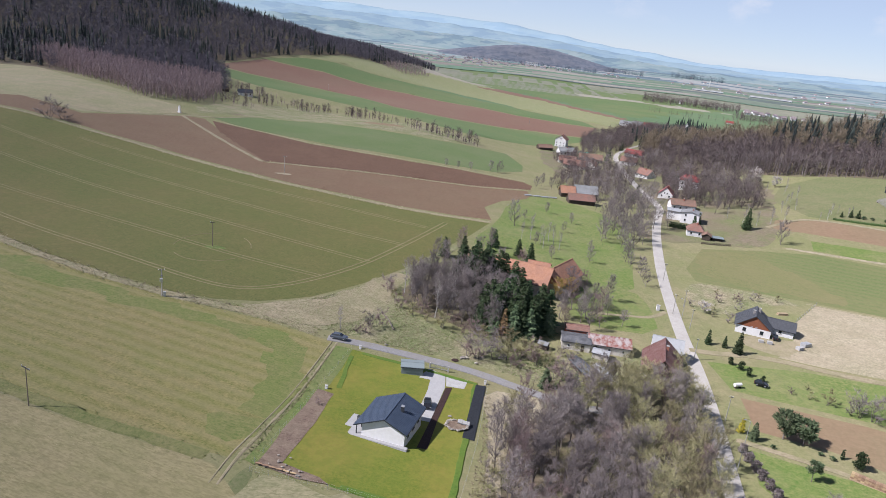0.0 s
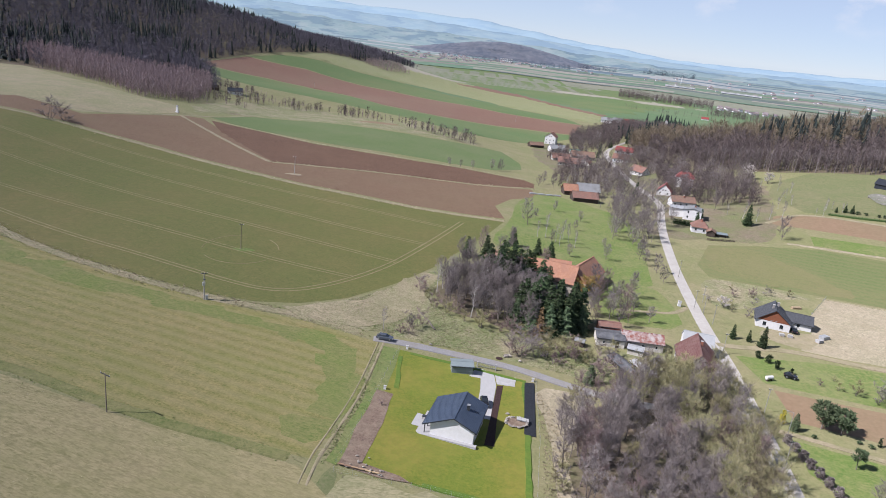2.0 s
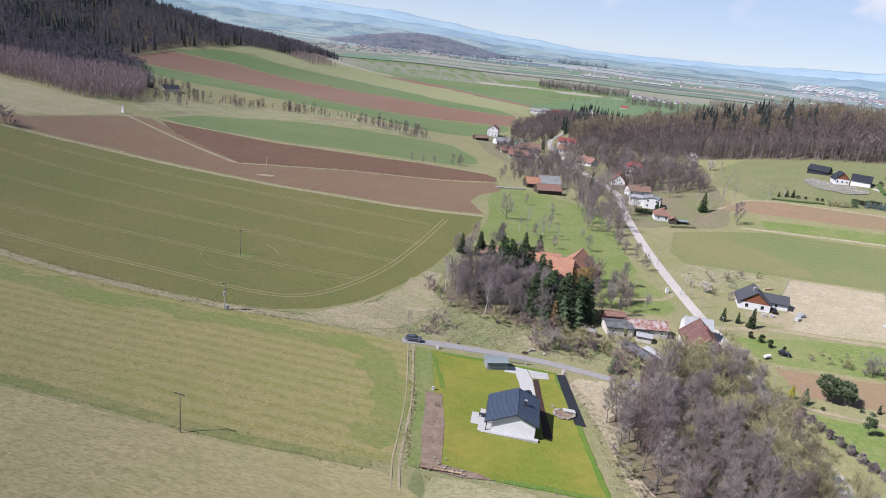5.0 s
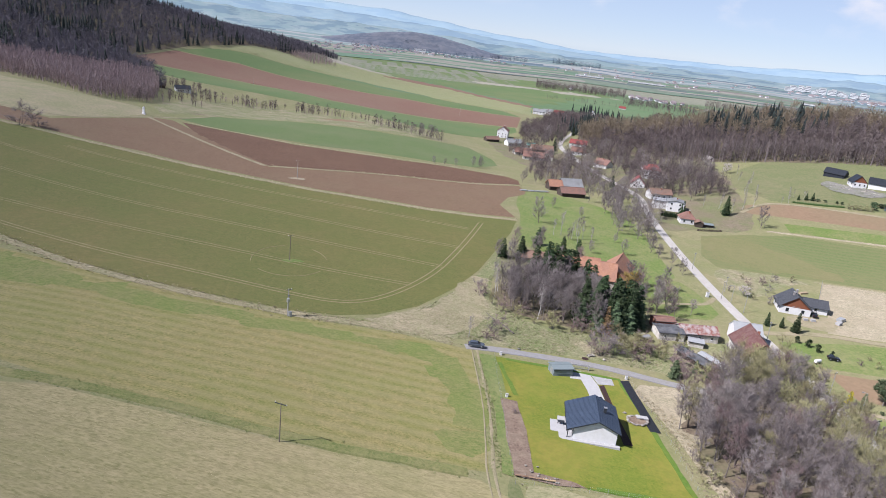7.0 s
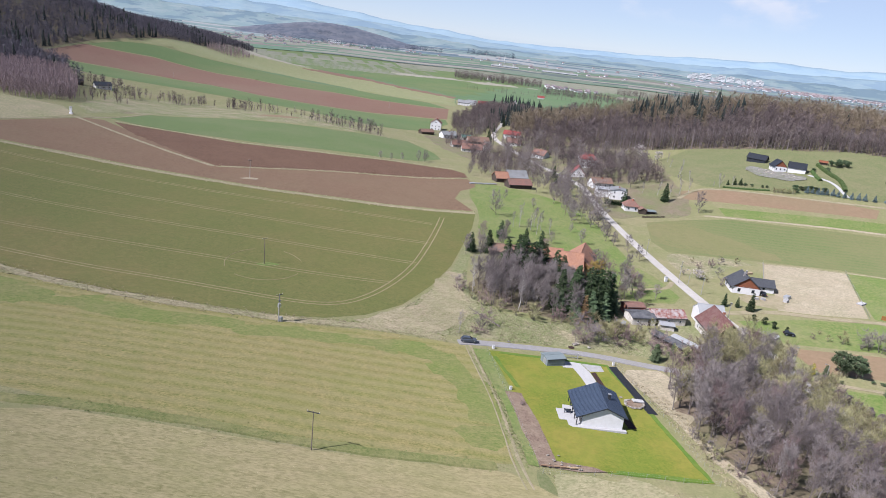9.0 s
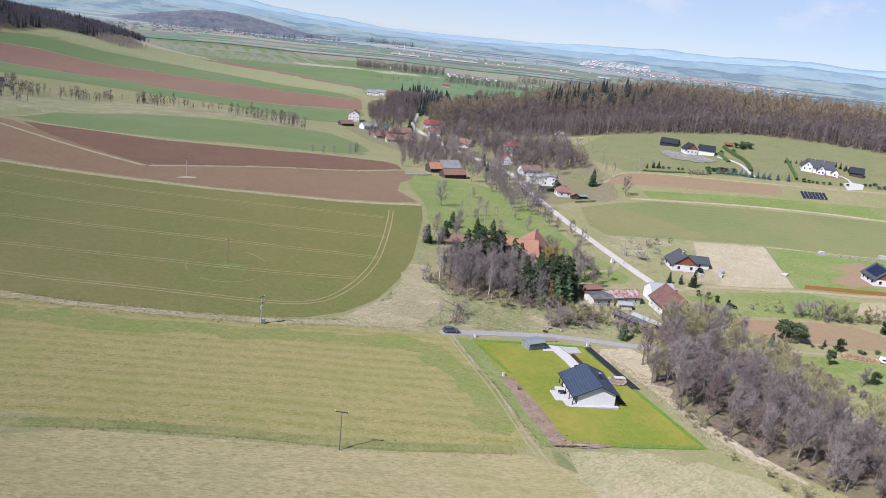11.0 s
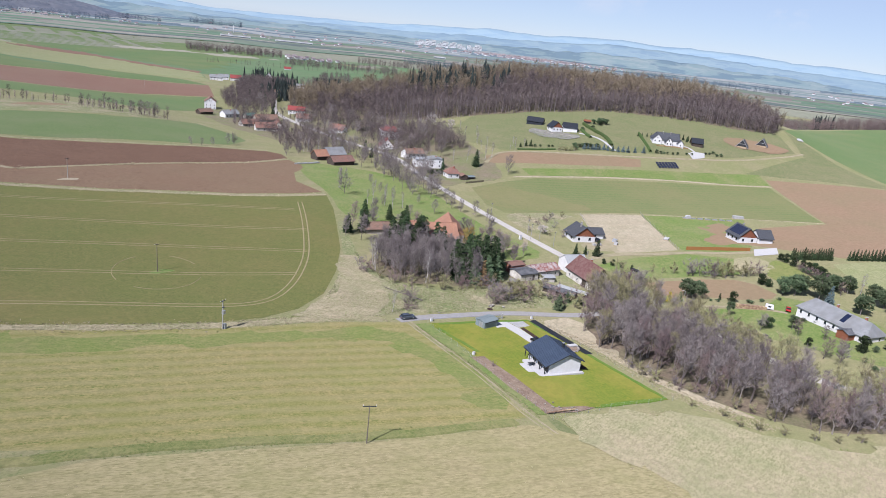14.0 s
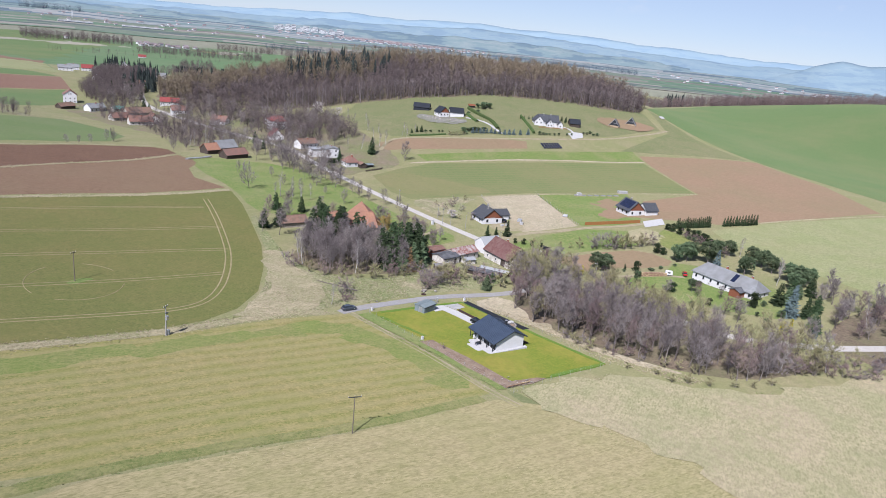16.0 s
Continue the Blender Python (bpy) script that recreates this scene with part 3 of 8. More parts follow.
# ---- trees ----
M_BARK = mat("grey-brown bark", (0.125, 0.104, 0.092), (0.245, 0.214, 0.194), 3.0, own=True, spread=0.35, world_space=False)
M_BIRCH = mat("white birch bark", (0.55, 0.53, 0.50), (0.30, 0.28, 0.26), 2.0, world_space=False)
M_TWIG = mat("bare grey-mauve twigs", (0.178, 0.152, 0.146), (0.305, 0.268, 0.262), 0.55, own=True, spread=0.28, bump=0, world_space=False)
M_TWIG_BUD = mat("budding yellow-green twigs", (0.245, 0.232, 0.118), (0.370, 0.340, 0.190), 0.6, own=True, spread=0.25, bump=0, world_space=False)
M_TWIG_RED = mat("reddish bare twigs", (0.190, 0.138, 0.130), (0.300, 0.222, 0.214), 0.6, own=True, spread=0.26, bump=0, world_space=False)
M_TWIG_YELLOW = mat("golden willow twigs", (0.336, 0.238, 0.062), (0.385, 0.294, 0.109), 0.8, bump=0, world_space=False)
M_BLOSSOM = mat("white blossom", (0.62, 0.58, 0.55), (0.5, 0.45, 0.42), 0.8, bump=0, world_space=False)
M_NEEDLE = mat("dark spruce needles", (0.026, 0.047, 0.020), (0.054, 0.084, 0.035), 1.2, own=True, spread=0.3, bump=0, world_space=False)
M_NEEDLE_BLUE = mat("blue spruce needles", (0.10, 0.15, 0.15), (0.15, 0.20, 0.20), 1.2, own=True, spread=0.2, bump=0, world_space=False)
M_NEEDLE_TAN = mat("browned larch needles", (0.26, 0.17, 0.08), (0.33, 0.23, 0.12), 1.2, bump=0, world_space=False)
M_NEEDLE_PINE = mat("pine needles", (0.072, 0.112, 0.056), (0.130, 0.172, 0.090), 1.2, own=True, spread=0.3, bump=0, world_space=False)
M_NEEDLE_GOLD = mat("golden cypress foliage", (0.30, 0.28, 0.03), (0.42, 0.36, 0.05), 1.5, bump=0, world_space=False)
M_HEDGE = mat("clipped hedge leaves", (0.042, 0.076, 0.024), (0.074, 0.118, 0.036), 2.0, island=True, spread=0.3, bump=0)
M_WOOD_BARE = mat("bare woodland", (0.098, 0.077, 0.075), (0.215, 0.174, 0.168), 0.17, island=True, spread=0.16, bump=0, grain=0)
M_WOOD_TAN = mat("tan larch woodland", (0.150, 0.118, 0.080), (0.305, 0.250, 0.178), 0.17, island=True, spread=0.18, bump=0, grain=0)
M_WOOD_FIR = mat("fir woodland", (0.011, 0.017, 0.018), (0.034, 0.046, 0.040), 0.17, island=True, spread=0.25, bump=0, grain=0)
M_WOOD_BIRCH = mat("young birch woodland", (0.245, 0.180, 0.182), (0.470, 0.375, 0.375), 0.3, island=True, spread=0.25, bump=0, grain=0)
M_WOOD_MAUVE = mat("mauve-grey bare forest", (0.062, 0.058, 0.076), (0.196, 0.178, 0.208), 0.15, island=True, spread=0.2, bump=0, grain=0)
M_TRUNKS = mat("pale woodland trunks", (0.173, 0.147, 0.144), (0.230, 0.198, 0.194), 0.3, island=True, spread=0.3, bump=0)


def tube(V, F, p, q, r0, r1, n):
    """A tapered tube from p to q appended to the lists V, F."""
    d = q - p
    a = d.orthogonal().normalized()
    b = d.cross(a).normalized()
    k = len(V)
    for c, r in ((p, r0), (q, r1)):
        for i in range(n):
            t = 2 * math.pi * i / n
            V.append(c + (a * math.cos(t) + b * math.sin(t)) * r)
    F += [(k + i, k + (i + 1) % n, k + n + (i + 1) % n, k + n + i) for i in range(n)]


def sprig(V, F, p, d, length, width, rnd):
    """A thin flat twig as one long triangle."""
    side = d.cross(Vector((rnd.uniform(-1, 1), rnd.uniform(-1, 1), rnd.uniform(-1, 1)))).normalized() * width
    k = len(V)
    V += [p - side, p + side, p + d * length]
    F.append((k, k + 1, k + 2))


def data(name, V, F, material, smooth=False):
    me = bpy.data.meshes.new(name)
    me.from_pydata([tuple(v) for v in V], [], F)
    me.materials.append(material)
    if smooth:
        me.polygons.foreach_set("use_smooth", [True] * len(me.polygons))
    me.update()
    return me


def bare_tree(seed, h, crown_base, crown_r, limbs, subs, twigs, bark, twig_mat, width=0.022, upright=0.55, stems=1):
    """Trunk and crown meshes of a leafless tree, standing at the origin."""
    rnd = random.Random(seed)
    V, F, TV, TF = [], [], [], []
    for s in range(stems):
        p = Vector((rnd.uniform(-0.3, 0.3) * (stems - 1), rnd.uniform(-0.3, 0.3) * (stems - 1), -0.3))
        lean = Vector((rnd.uniform(-0.12, 0.12) * stems, rnd.uniform(-0.12, 0.12) * stems, 1.0))
        hh = h * rnd.uniform(0.85, 1.0)
        r = 0.016 * hh
        spine = [p.copy()]
        for i in range(6):
            step = lean + Vector((rnd.uniform(-0.12, 0.12), rnd.uniform(-0.12, 0.12), 0))
            p = p + step.normalized() * hh / 6
            spine.append(p)
        for i in range(6):
            tube(V, F, spine[i], spine[i + 1], r * (1 - i / 6.3), r * (1 - (i + 1) / 6.3), 5)
        for j in range(limbs // stems):
            f = crown_base + (0.97 - crown_base) * (j + rnd.random()) / (limbs // stems)
            x = f * 6
            i = min(5, int(x))
            o = spine[i].lerp(spine[i + 1], x - i)
            az = j * 2.4 + rnd.uniform(-0.5, 0.5)
            shape = math.sqrt(max(0.05, 1 - ((f - crown_base - 0.25) / (1.0 - crown_base)) ** 2 * 1.3))
            ln = crown_r * shape * rnd.uniform(0.7, 1.1)
            d = Vector((math.cos(az), math.sin(az), upright + f * 0.5 + rnd.uniform(-0.2, 0.2))).normalized()
            e = o + d * ln * 0.55
            d2 = (d + Vector((rnd.uniform(-0.3, 0.3), rnd.uniform(-0.3, 0.3), 0.25))).normalized()
            e2 = e + d2 * ln * 0.5
            lr = r * 0.40 * (1.1 - f * 0.7)
            tube(V, F, o, e, lr, lr * 0.6, 3)
            tube(V, F, e, e2, lr * 0.6, lr * 0.15, 3)
            for k in range(subs):
                g = rnd.uniform(0.25, 1.0)
                b = o.lerp(e, g / 0.55) if g < 0.55 else e.lerp(e2, (g - 0.55) / 0.45)
                sd = (d2 + Vector((rnd.uniform(-1, 1), rnd.uniform(-1, 1), rnd.uniform(-0.3, 0.9)))).normalized()
                sl = ln * rnd.uniform(0.3, 0.7)
                q = b + sd * sl
                tube(V, F, b, q, lr * 0.42, lr * 0.14, 3)
                for m in range(twigs):
                    bb = b.lerp(q, rnd.uniform(0.15, 1.0))
                    td = (sd * 0.8 + Vector((rnd.uniform(-1, 1), rnd.uniform(-1, 1), rnd.uniform(-0.5, 1.0)))).normalized()
                    sprig(TV, TF, bb, td, rnd.uniform(0.5, 1.2) * (0.7 + h / 30), width * rnd.uniform(0.7, 1.3), rnd)
    return data("trunk", V, F, bark), data("crown", TV, TF, twig_mat)


def conifer(seed, h, r, needle, whorls=18, per=11, base=0.06, droop=0.25, taper=1.0):
    """Trunk and crown of a spruce: whorls of drooping jagged boughs with hanging sprays."""
    rnd = random.Random(seed)
    V, F, TV, TF = [], [], [], []
    tube(V, F, Vector((0, 0, -0.3)), Vector((0, 0, h * 0.97)), 0.014 * h + 0.03, 0.02, 6)
    for w in range(whorls):
        f = base + (1 - base) * (w / whorls) ** 0.9
        reach = r * (1 - f) ** taper * rnd.uniform(0.85, 1.1) + 0.12
        for k in range(max(5, int(per * (1 - f * 0.5)))):
            az = rnd.uniform(0, 2 * math.pi)
            ln = reach * rnd.uniform(0.7, 1.15)
            z = h * f + rnd.uniform(-0.5, 0.5) * h / whorls
            out = Vector((math.cos(az), math.sin(az), 0))
            side = Vector((-out.y, out.x, 0))
            p0 = Vector((0, 0, z))
            mid = p0 + out * ln * 0.55 + Vector((0, 0, -droop * ln * 0.35))
            tip = p0 + out * ln + Vector((0, 0, -droop * ln * 0.55))
            wd = ln * rnd.uniform(0.16, 0.26) + 0.08
            i = len(TV)
            TV += [p0, mid + side * wd + Vector((0, 0, -wd * 0.5)), tip, mid - side * wd + Vector((0, 0, -wd * 0.5)), mid + Vector((0, 0, 0.08))]
            TF += [(i, i + 1, i + 4), (i + 1, i + 2, i + 4), (i + 2, i + 3, i + 4), (i + 3, i, i + 4)]
            for m in range(3):
                b = p0.lerp(tip, rnd.uniform(0.35, 0.95)) + side * rnd.uniform(-wd, wd) * 0.8
                td = (out * rnd.uniform(0.2, 0.8) + side * rnd.uniform(-0.8, 0.8) + Vector((0, 0, rnd.uniform(-1, 0.15)))).normalized()
                sprig(TV, TF, b, td, rnd.uniform(0.25, 0.5) * (0.5 + r * 0.35), 0.09 + 0.03 * r, rnd)
    return data("trunk", V, F, M_BARK), data("crown", TV, TF, needle)


def broad_crown(seed, h, r, material, clear=0.35, blobs=32, sprays=64):
    """Trunk and crown of a leafy or pine tree: clumps of short sprays on limbs."""
    rnd = random.Random(seed)
    V, F, TV, TF = [], [], [], []
    top = Vector((rnd.uniform(-0.3, 0.3), rnd.uniform(-0.3, 0.3), h * 0.85))
    tube(V, F, Vector((0, 0, -0.3)), top, 0.02 * h + 0.03, 0.03, 6)
    for b in range(blobs):
        f = rnd.uniform(clear, 1.0)
        az = rnd.uniform(0, 6.283)
        rr = r * math.sqrt(max(0.1, 1 - ((f - (clear + 1) / 2) / ((1 - clear) / 2)) ** 2 * 0.8)) * rnd.uniform(0.3, 0.9)
        c = Vector((math.cos(az) * rr, math.sin(az) * rr, h * f))
        tube(V, F, Vector((0, 0, h * min(f, 0.85) * 0.9)), c, 0.05, 0.02, 3)
        size = r * rnd.uniform(0.27, 0.44)
        for k in range(sprays):
            d = Vector((rnd.gauss(0, 1), rnd.gauss(0, 1), rnd.gauss(0.2, 0.8))).normalized()
            sprig(TV, TF, c + d * size * rnd.uniform(0.2, 0.8), d + Vector((0, 0, 0.2)), size * rnd.uniform(0.35, 0.7), 0.13 * size + 0.045, rnd)
    return data("trunk", V, F, M_BARK), data("crown", TV, TF, material)


def plant(name, meshes, label, category, x, y, scale=1.0, turn=None, group="", wide=1.0):
    """A tree as a thing: an Empty at its foot with its trunk and crown."""
    e = new(name)
    for me in meshes:
        part_ob = new(me.name.split(".")[0], me)
        part_ob.parent = e
    e.location = on(x, y)
    e.rotation_euler = (0, 0, random.uniform(0, 6.283) if turn is None else turn)
    e.scale = (scale * wide, scale * wide, scale)
    return tagged(e, label, category, group)


def inside(poly, x, y):
    hit = False
    for (x0, y0), (x1, y1) in zip(poly, poly[1:] + poly[:1]):
        if (y0 > y) != (y1 > y) and x < (x1 - x0) * (y - y0) / (y1 - y0) + x0:
            hit = not hit
    return hit


def scatter(poly, gap, seed, jitter=0.42):
    """Jittered grid points inside a polygon, gap metres apart."""
    rnd = random.Random(seed)
    xs, ys = [p[0] for p in poly], [p[1] for p in poly]
    out = []
    for i in range(int((max(xs) - min(xs)) / gap) + 2):
        for j in range(int((max(ys) - min(ys)) / gap) + 2):
            x = min(xs) + (i + (j % 2) * 0.5 + rnd.uniform(-jitter, jitter)) * gap
            y = min(ys) + (j + rnd.uniform(-jitter, jitter)) * gap
            if inside(poly, x, y):
                out.append((x, y))
    return out


BARE = [bare_tree(11 + i, 13.0, 0.22 + 0.05 * (i % 3), 3.1, 22, 9, 11, M_BARK, M_TWIG, width=0.024, upright=0.85, stems=1 + (i % 3 == 2)) for i in range(6)]
BUDDING = [bare_tree(31 + i, 11.0, 0.15, 3.8, 20, 9, 14, M_BARK, M_TWIG_BUD, width=0.026, upright=0.65, stems=2) for i in range(4)]
REDDISH = [bare_tree(41 + i, 12.0, 0.2, 3.4, 20, 9, 11, M_BARK, M_TWIG_RED, width=0.023, upright=0.85, stems=1 + i % 2) for i in range(3)]
BIRCHES = [bare_tree(51 + i, 13.0, 0.35, 2.0, 16, 4, 9, M_BIRCH, M_TWIG, upright=0.9) for i in range(2)]
VILLAGE = [bare_tree(61 + i, 12.0, 0.12, 3.8, 18, 7, 17, M_BARK, M_TWIG, width=0.026, upright=0.75) for i in range(4)]
SHRUBS = [bare_tree(71 + i, 3.2, 0.05, 1.7, 12, 4, 14, M_BARK, m, width=0.02, upright=0.5, stems=3) for i, m in enumerate((M_TWIG, M_TWIG_RED, M_TWIG_BUD))]
SPRUCES = [conifer(81 + i, 14.0, 4.0, M_NEEDLE, whorls=20, per=15, taper=0.8) for i in range(3)]
GREEN_SPRUCES = [conifer(85 + i, 12.0, 4.0, M_NEEDLE_PINE, whorls=20, per=15, taper=0.75) for i in range(2)]
BLUE_SPRUCE = conifer(91, 9.0, 2.8, M_NEEDLE_BLUE, whorls=20, per=14)
TAN_LARCH = conifer(92, 12.0, 3.4, M_NEEDLE_TAN)
THUJA = conifer(93, 3.0, 0.55, M_NEEDLE, whorls=12, per=9, base=0.02, droop=-0.9, taper=0.6)
GOLD_CYPRESS = conifer(94, 4.5, 1.0, M_NEEDLE_GOLD, whorls=12, per=10, base=0.02, droop=-0.8, taper=0.6)
PINE = broad_crown(95, 6.5, 2.6, M_NEEDLE_PINE)
PINE_TALL = broad_crown(96, 9.0, 3.0, M_NEEDLE_PINE, clear=0.45)
WILLOW_GOLD = bare_tree(97, 9.0, 0.15, 3.8, 18, 6, 26, M_BARK, M_TWIG_YELLOW, stems=2, width=0.03)
BLOSSOM = bare_tree(98, 8.0, 0.15, 3.2, 18, 6, 26, M_BARK, M_BLOSSOM, stems=2, width=0.05)
rt = random.Random(5)
FAT_CONIFER = broad_crown(99, 4.0, 1.7, M_NEEDLE, clear=0.08, blobs=30, sprays=46)
ROUND_BUSH = broad_crown(100, 2.0, 1.3, M_NEEDLE_PINE, clear=0.08, blobs=22, sprays=46)
OAK = [bare_tree(111 + i, 17.0, 0.28, 6.4, 26, 9, 16, M_BARK, M_TWIG, width=0.02, upright=0.6) for i in range(3)]

M_LITTER = mat("brown leaf litter", (0.082, 0.062, 0.044), (0.165, 0.132, 0.094), 0.8, c3=(0.095, 0.118, 0.042), scale3=0.06, amount3=0.6)
# the copse beside the new garden
COPSE = [(96, -48), (100, -36), (108, -25), (119, -20), (129, -9), (139, -7), (148, -8), (148, -28), (143, -52), (138, -72), (138, -90), (150, -112), (151, -121), (132, -115), (112, -106), (103, -92), (98, -74)]
LANE_SOUTH = densify([Vector(q) for q in ((152, -20), (145, -62), (141, -78), (144, -93), (149, -99.5), (154.5, -107.7), (162, -116.3), (171, -124.4), (188, -140))], False, 2.0)


def on_lane(x, y, gap=3.6):
    return min((q - Vector((x, y))).length for q in LANE_SOUTH) < gap


for x, y in scatter(COPSE, 4.5, 3):
    if on_lane(x, y) or (x > 122 and y < -84 and rt.random() < 0.5):
        continue
    bud = rt.random() < (0.72 if x > 126 or (y > -30 and x > 116) else 0.08)
    kind = BUDDING if bud else (BARE if rt.random() < 0.8 else REDDISH)
    plant("willow_tree" if bud else "alder_tree", rt.choice(kind), "leafless tree with pale budding twigs in a copse" if bud else "leafless grey-brown tree in a dense copse", "tree", x, y, rt.uniform(0.68, 1.1), group="trees of the copse", wide=0.92)
for x, y in scatter([(96, -50), (93, -62), (98, -80), (108, -100), (128, -113), (136, -116), (112, -103), (102, -86), (98, -66)], 2.6, 4):
    plant("shrub", rt.choice(SHRUBS), "low leafless shrub at the copse edge", "shrub", x, y, rt.uniform(0.5, 1.0), group="shrubs of the copse edge")
drape("leaf_litter", [(97, -48), (101, -37), (109, -26), (120, -21), (130, -10), (147, -9), (147, -28), (142, -52), (136, -72), (136, -90), (148, -112), (148, -119), (132, -113), (113, -104), (104, -91), (99, -74)], M_LITTER, "brown leaf litter under the copse", "ground", up=0.28, smooth=1, ragged=1.5)
for x, y, k in ((95, -87, 0.7), (94, -92, 0.6), (97, -95, 0.8), (101, -99, 0.7), (106, -104, 0.7), (110, -107, 0.6), (92, -80, 0.5), (93, -66, 0.5), (116, -110, 0.7)):
    plant("shrub", SHRUBS[2], "yellow-green budding shrub at the copse edge", "shrub", x, y, k, group="shrubs of the copse edge", wide=1.3)
# trees along the lane south of the copse
LANE_WOOD = [(158, -113), (170, -110), (184, -106), (206, -111), (236, -118), (252, -146), (214, -166), (172, -150), (152, -131)]
for x, y in scatter(LANE_WOOD, 6.2, 31):
    if not on_lane(x, y):
        plant("bare_tree", rt.choice(REDDISH + BARE), "leafless reddish tree beside the lane", "tree", x, y, rt.uniform(0.5, 0.85), group="trees of the lane", wide=1.15)
for x, y, k in ((138, -117, 1.0), (188, -115, 0.95), (130, -101, 0.9), (210, -78, 0.8), (126, -108, 0.7)):
    plant("birch", rt.choice(BIRCHES), "leaning white-stemmed birch by the lane", "birch", x, y, k, group="birches of the lane")
for x, y in ((119, -104), (122, -106), (124, -107), (127, -109), (130, -112), (133, -116), (136, -119), (138, -122), (140, -125), (143, -128), (147, -128), (139, -113), (144, -118), (148, -122), (134, -111), (152, -126), (151, -134), (157, -136)):
    plant("shrub", rt.choice(SHRUBS), "tangled leafless bush at the meadow edge", "shrub", x, y, rt.uniform(0.9, 1.6), group="bushes of the meadow edge", wide=1.2)
drape("leaf_litter", LANE_WOOD, M_LITTER, "brown leaf litter under the lane trees", "ground", up=0.28, smooth=1, ragged=2.0)

# the grove round the old farm
GROVE = [(67, 25), (78, 18), (92, 14), (102, 15), (103, 30), (100, 44), (88, 52), (74, 50), (63, 40)]
drape("leaf_litter", GROVE, M_LITTER, "brown leaf litter under the grove", "ground", up=0.3, smooth=1, ragged=2.0)
for x, y in scatter(GROVE, 3.3, 8):
    if rt.random() < 0.1:
        plant("birch", rt.choice(BIRCHES), "white-stemmed birch in a farm grove", "birch", x, y, rt.uniform(0.8, 1.0), group="birches of the grove")
    else:
        plant("ash_tree", rt.choice(BARE), "slender leafless tree in a farm grove", "tree", x, y, rt.uniform(0.62, 1.02), group="trees of the grove", wide=0.8)
for x, y in ((66, 22), (70, 19), (75, 16), (80, 13), (86, 12), (92, 11), (97, 13), (63, 28), (61, 34), (89, 16), (95, 17), (73, 22), (83, 18), (100, 12)):
    plant("shrub", SHRUBS[2 if rt.random() < 0.5 else 1], "tan leafless shrub at the grove edge", "shrub", x, y, rt.uniform(0.9, 1.7), group="shrubs of the grove")
for x, y, s in ((92, 21, 1.0), (95.5, 19, 1.1), (98, 23, 1.15), (101, 19, 1.1), (104, 22, 1.15), (107, 19, 1.0), (109, 23, 1.1), (112, 25, 1.0), (100, 27, 1.1), (105, 28, 1.05), (110, 29, 1.0), (103, 17, 0.95), (94, 26, 1.0)):
    plant("spruce", rt.choice(SPRUCES), "tall dark spruce in the farm grove", "spruce", x, y, s * 1.02, group="spruces of the grove", wide=1.1)
for x, y, s in ((91, 18.5, 0.8), (96, 16, 0.85), (101, 15.5, 0.9), (106, 16.5, 0.85), (112, 21, 0.8)):
    plant("spruce", rt.choice(GREEN_SPRUCES), "mid-green spruce in the farm grove", "spruce", x, y, s, group="spruces of the grove")
plant("larch", TAN_LARCH, "browned conifer among dark spruces", "conifer", 98.2, 14.6, 0.8)
for x, y, s in ((83, 54, 0.9), (86.5, 50, 1.0), (90, 47, 1.0), (93, 49, 1.0), (96, 54, 0.9), (88, 55, 1.0), (91.5, 58, 0.9), (98, 54, 0.85), (101.5, 50, 0.8), (104, 49, 0.7), (82.3, 76, 0.62), (94, 97, 0.5), (108.4, 85, 0.55), (104, 92, 0.45), (75, 76, 0.5)):
    plant("spruce", rt.choice(SPRUCES), "dark spruce beside an old farmhouse", "spruce", x, y, s * 1.15, group="spruces of the grove", wide=1.2)
plant("willow", WILLOW_GOLD, "golden budding willow beside an orange roof", "tree", 116.5, 52, 0.85)
for x, y in ((118, 38), (122, 46), (126, 40), (130, 52), (124, 56), (134, 44), (130, 34), (118, 30), (136, 60), (128, 62), (76, 66), (72, 72), (80, 82), (88, 78), (96, 72), (104, 70), (92, 86)):
    plant("bare_tree", rt.choice(BARE + REDDISH), "spreading leafless tree by the old farm", "tree", x, y, rt.uniform(0.6, 0.9), group="trees of the farm")
for x, y in ((60, 4), (62, 6), (104, 2), (108, 4), (112, 3), (106, 7), (101, 6), (116, 8), (110, -2), (118, 2), (97, 4), (123, -8), (128, -12), (120, -2), (114, -4), (60, 36), (80, 14), (90, 12), (96, 12)):
    plant("shrub", rt.choice(SHRUBS), "tangled leafless shrub on rough ground", "shrub", x, y, rt.uniform(0.9, 1.5), group="shrubs of the rough ground")
for x, y, k in ((89, -4, 1.7), (92, -3, 2.0), (96, -2, 1.6), (99, 0, 1.9), (104, 3, 1.8), (108, 0, 1.5), (101, -5, 1.3), (113, -8, 1.6), (117, -14, 1.6), (124, -16, 1.8), (111, -12, 1.2), (120, 6, 1.4)):
    plant("shrub", rt.choice(SHRUBS), "large tangled leafless thicket beside the farm", "shrub", x, y, k, group="thickets of the farm", wide=1.25)
for x, y, k in ((137, -9, 0.75), (141, -12, 0.8), (132, -6, 0.6), (146, -10, 0.7), (128, -18, 0.7), (134, -14, 0.75), (150, -3, 0.55)):
    plant("willow_tree", rt.choice(BUDDING), "pale budding tree before the farmhouse", "tree", x, y, k, group="trees of the copse")
plant("willow", WILLOW_GOLD, "golden budding willow beside the old farm", "tree", 121, 55, 0.8)
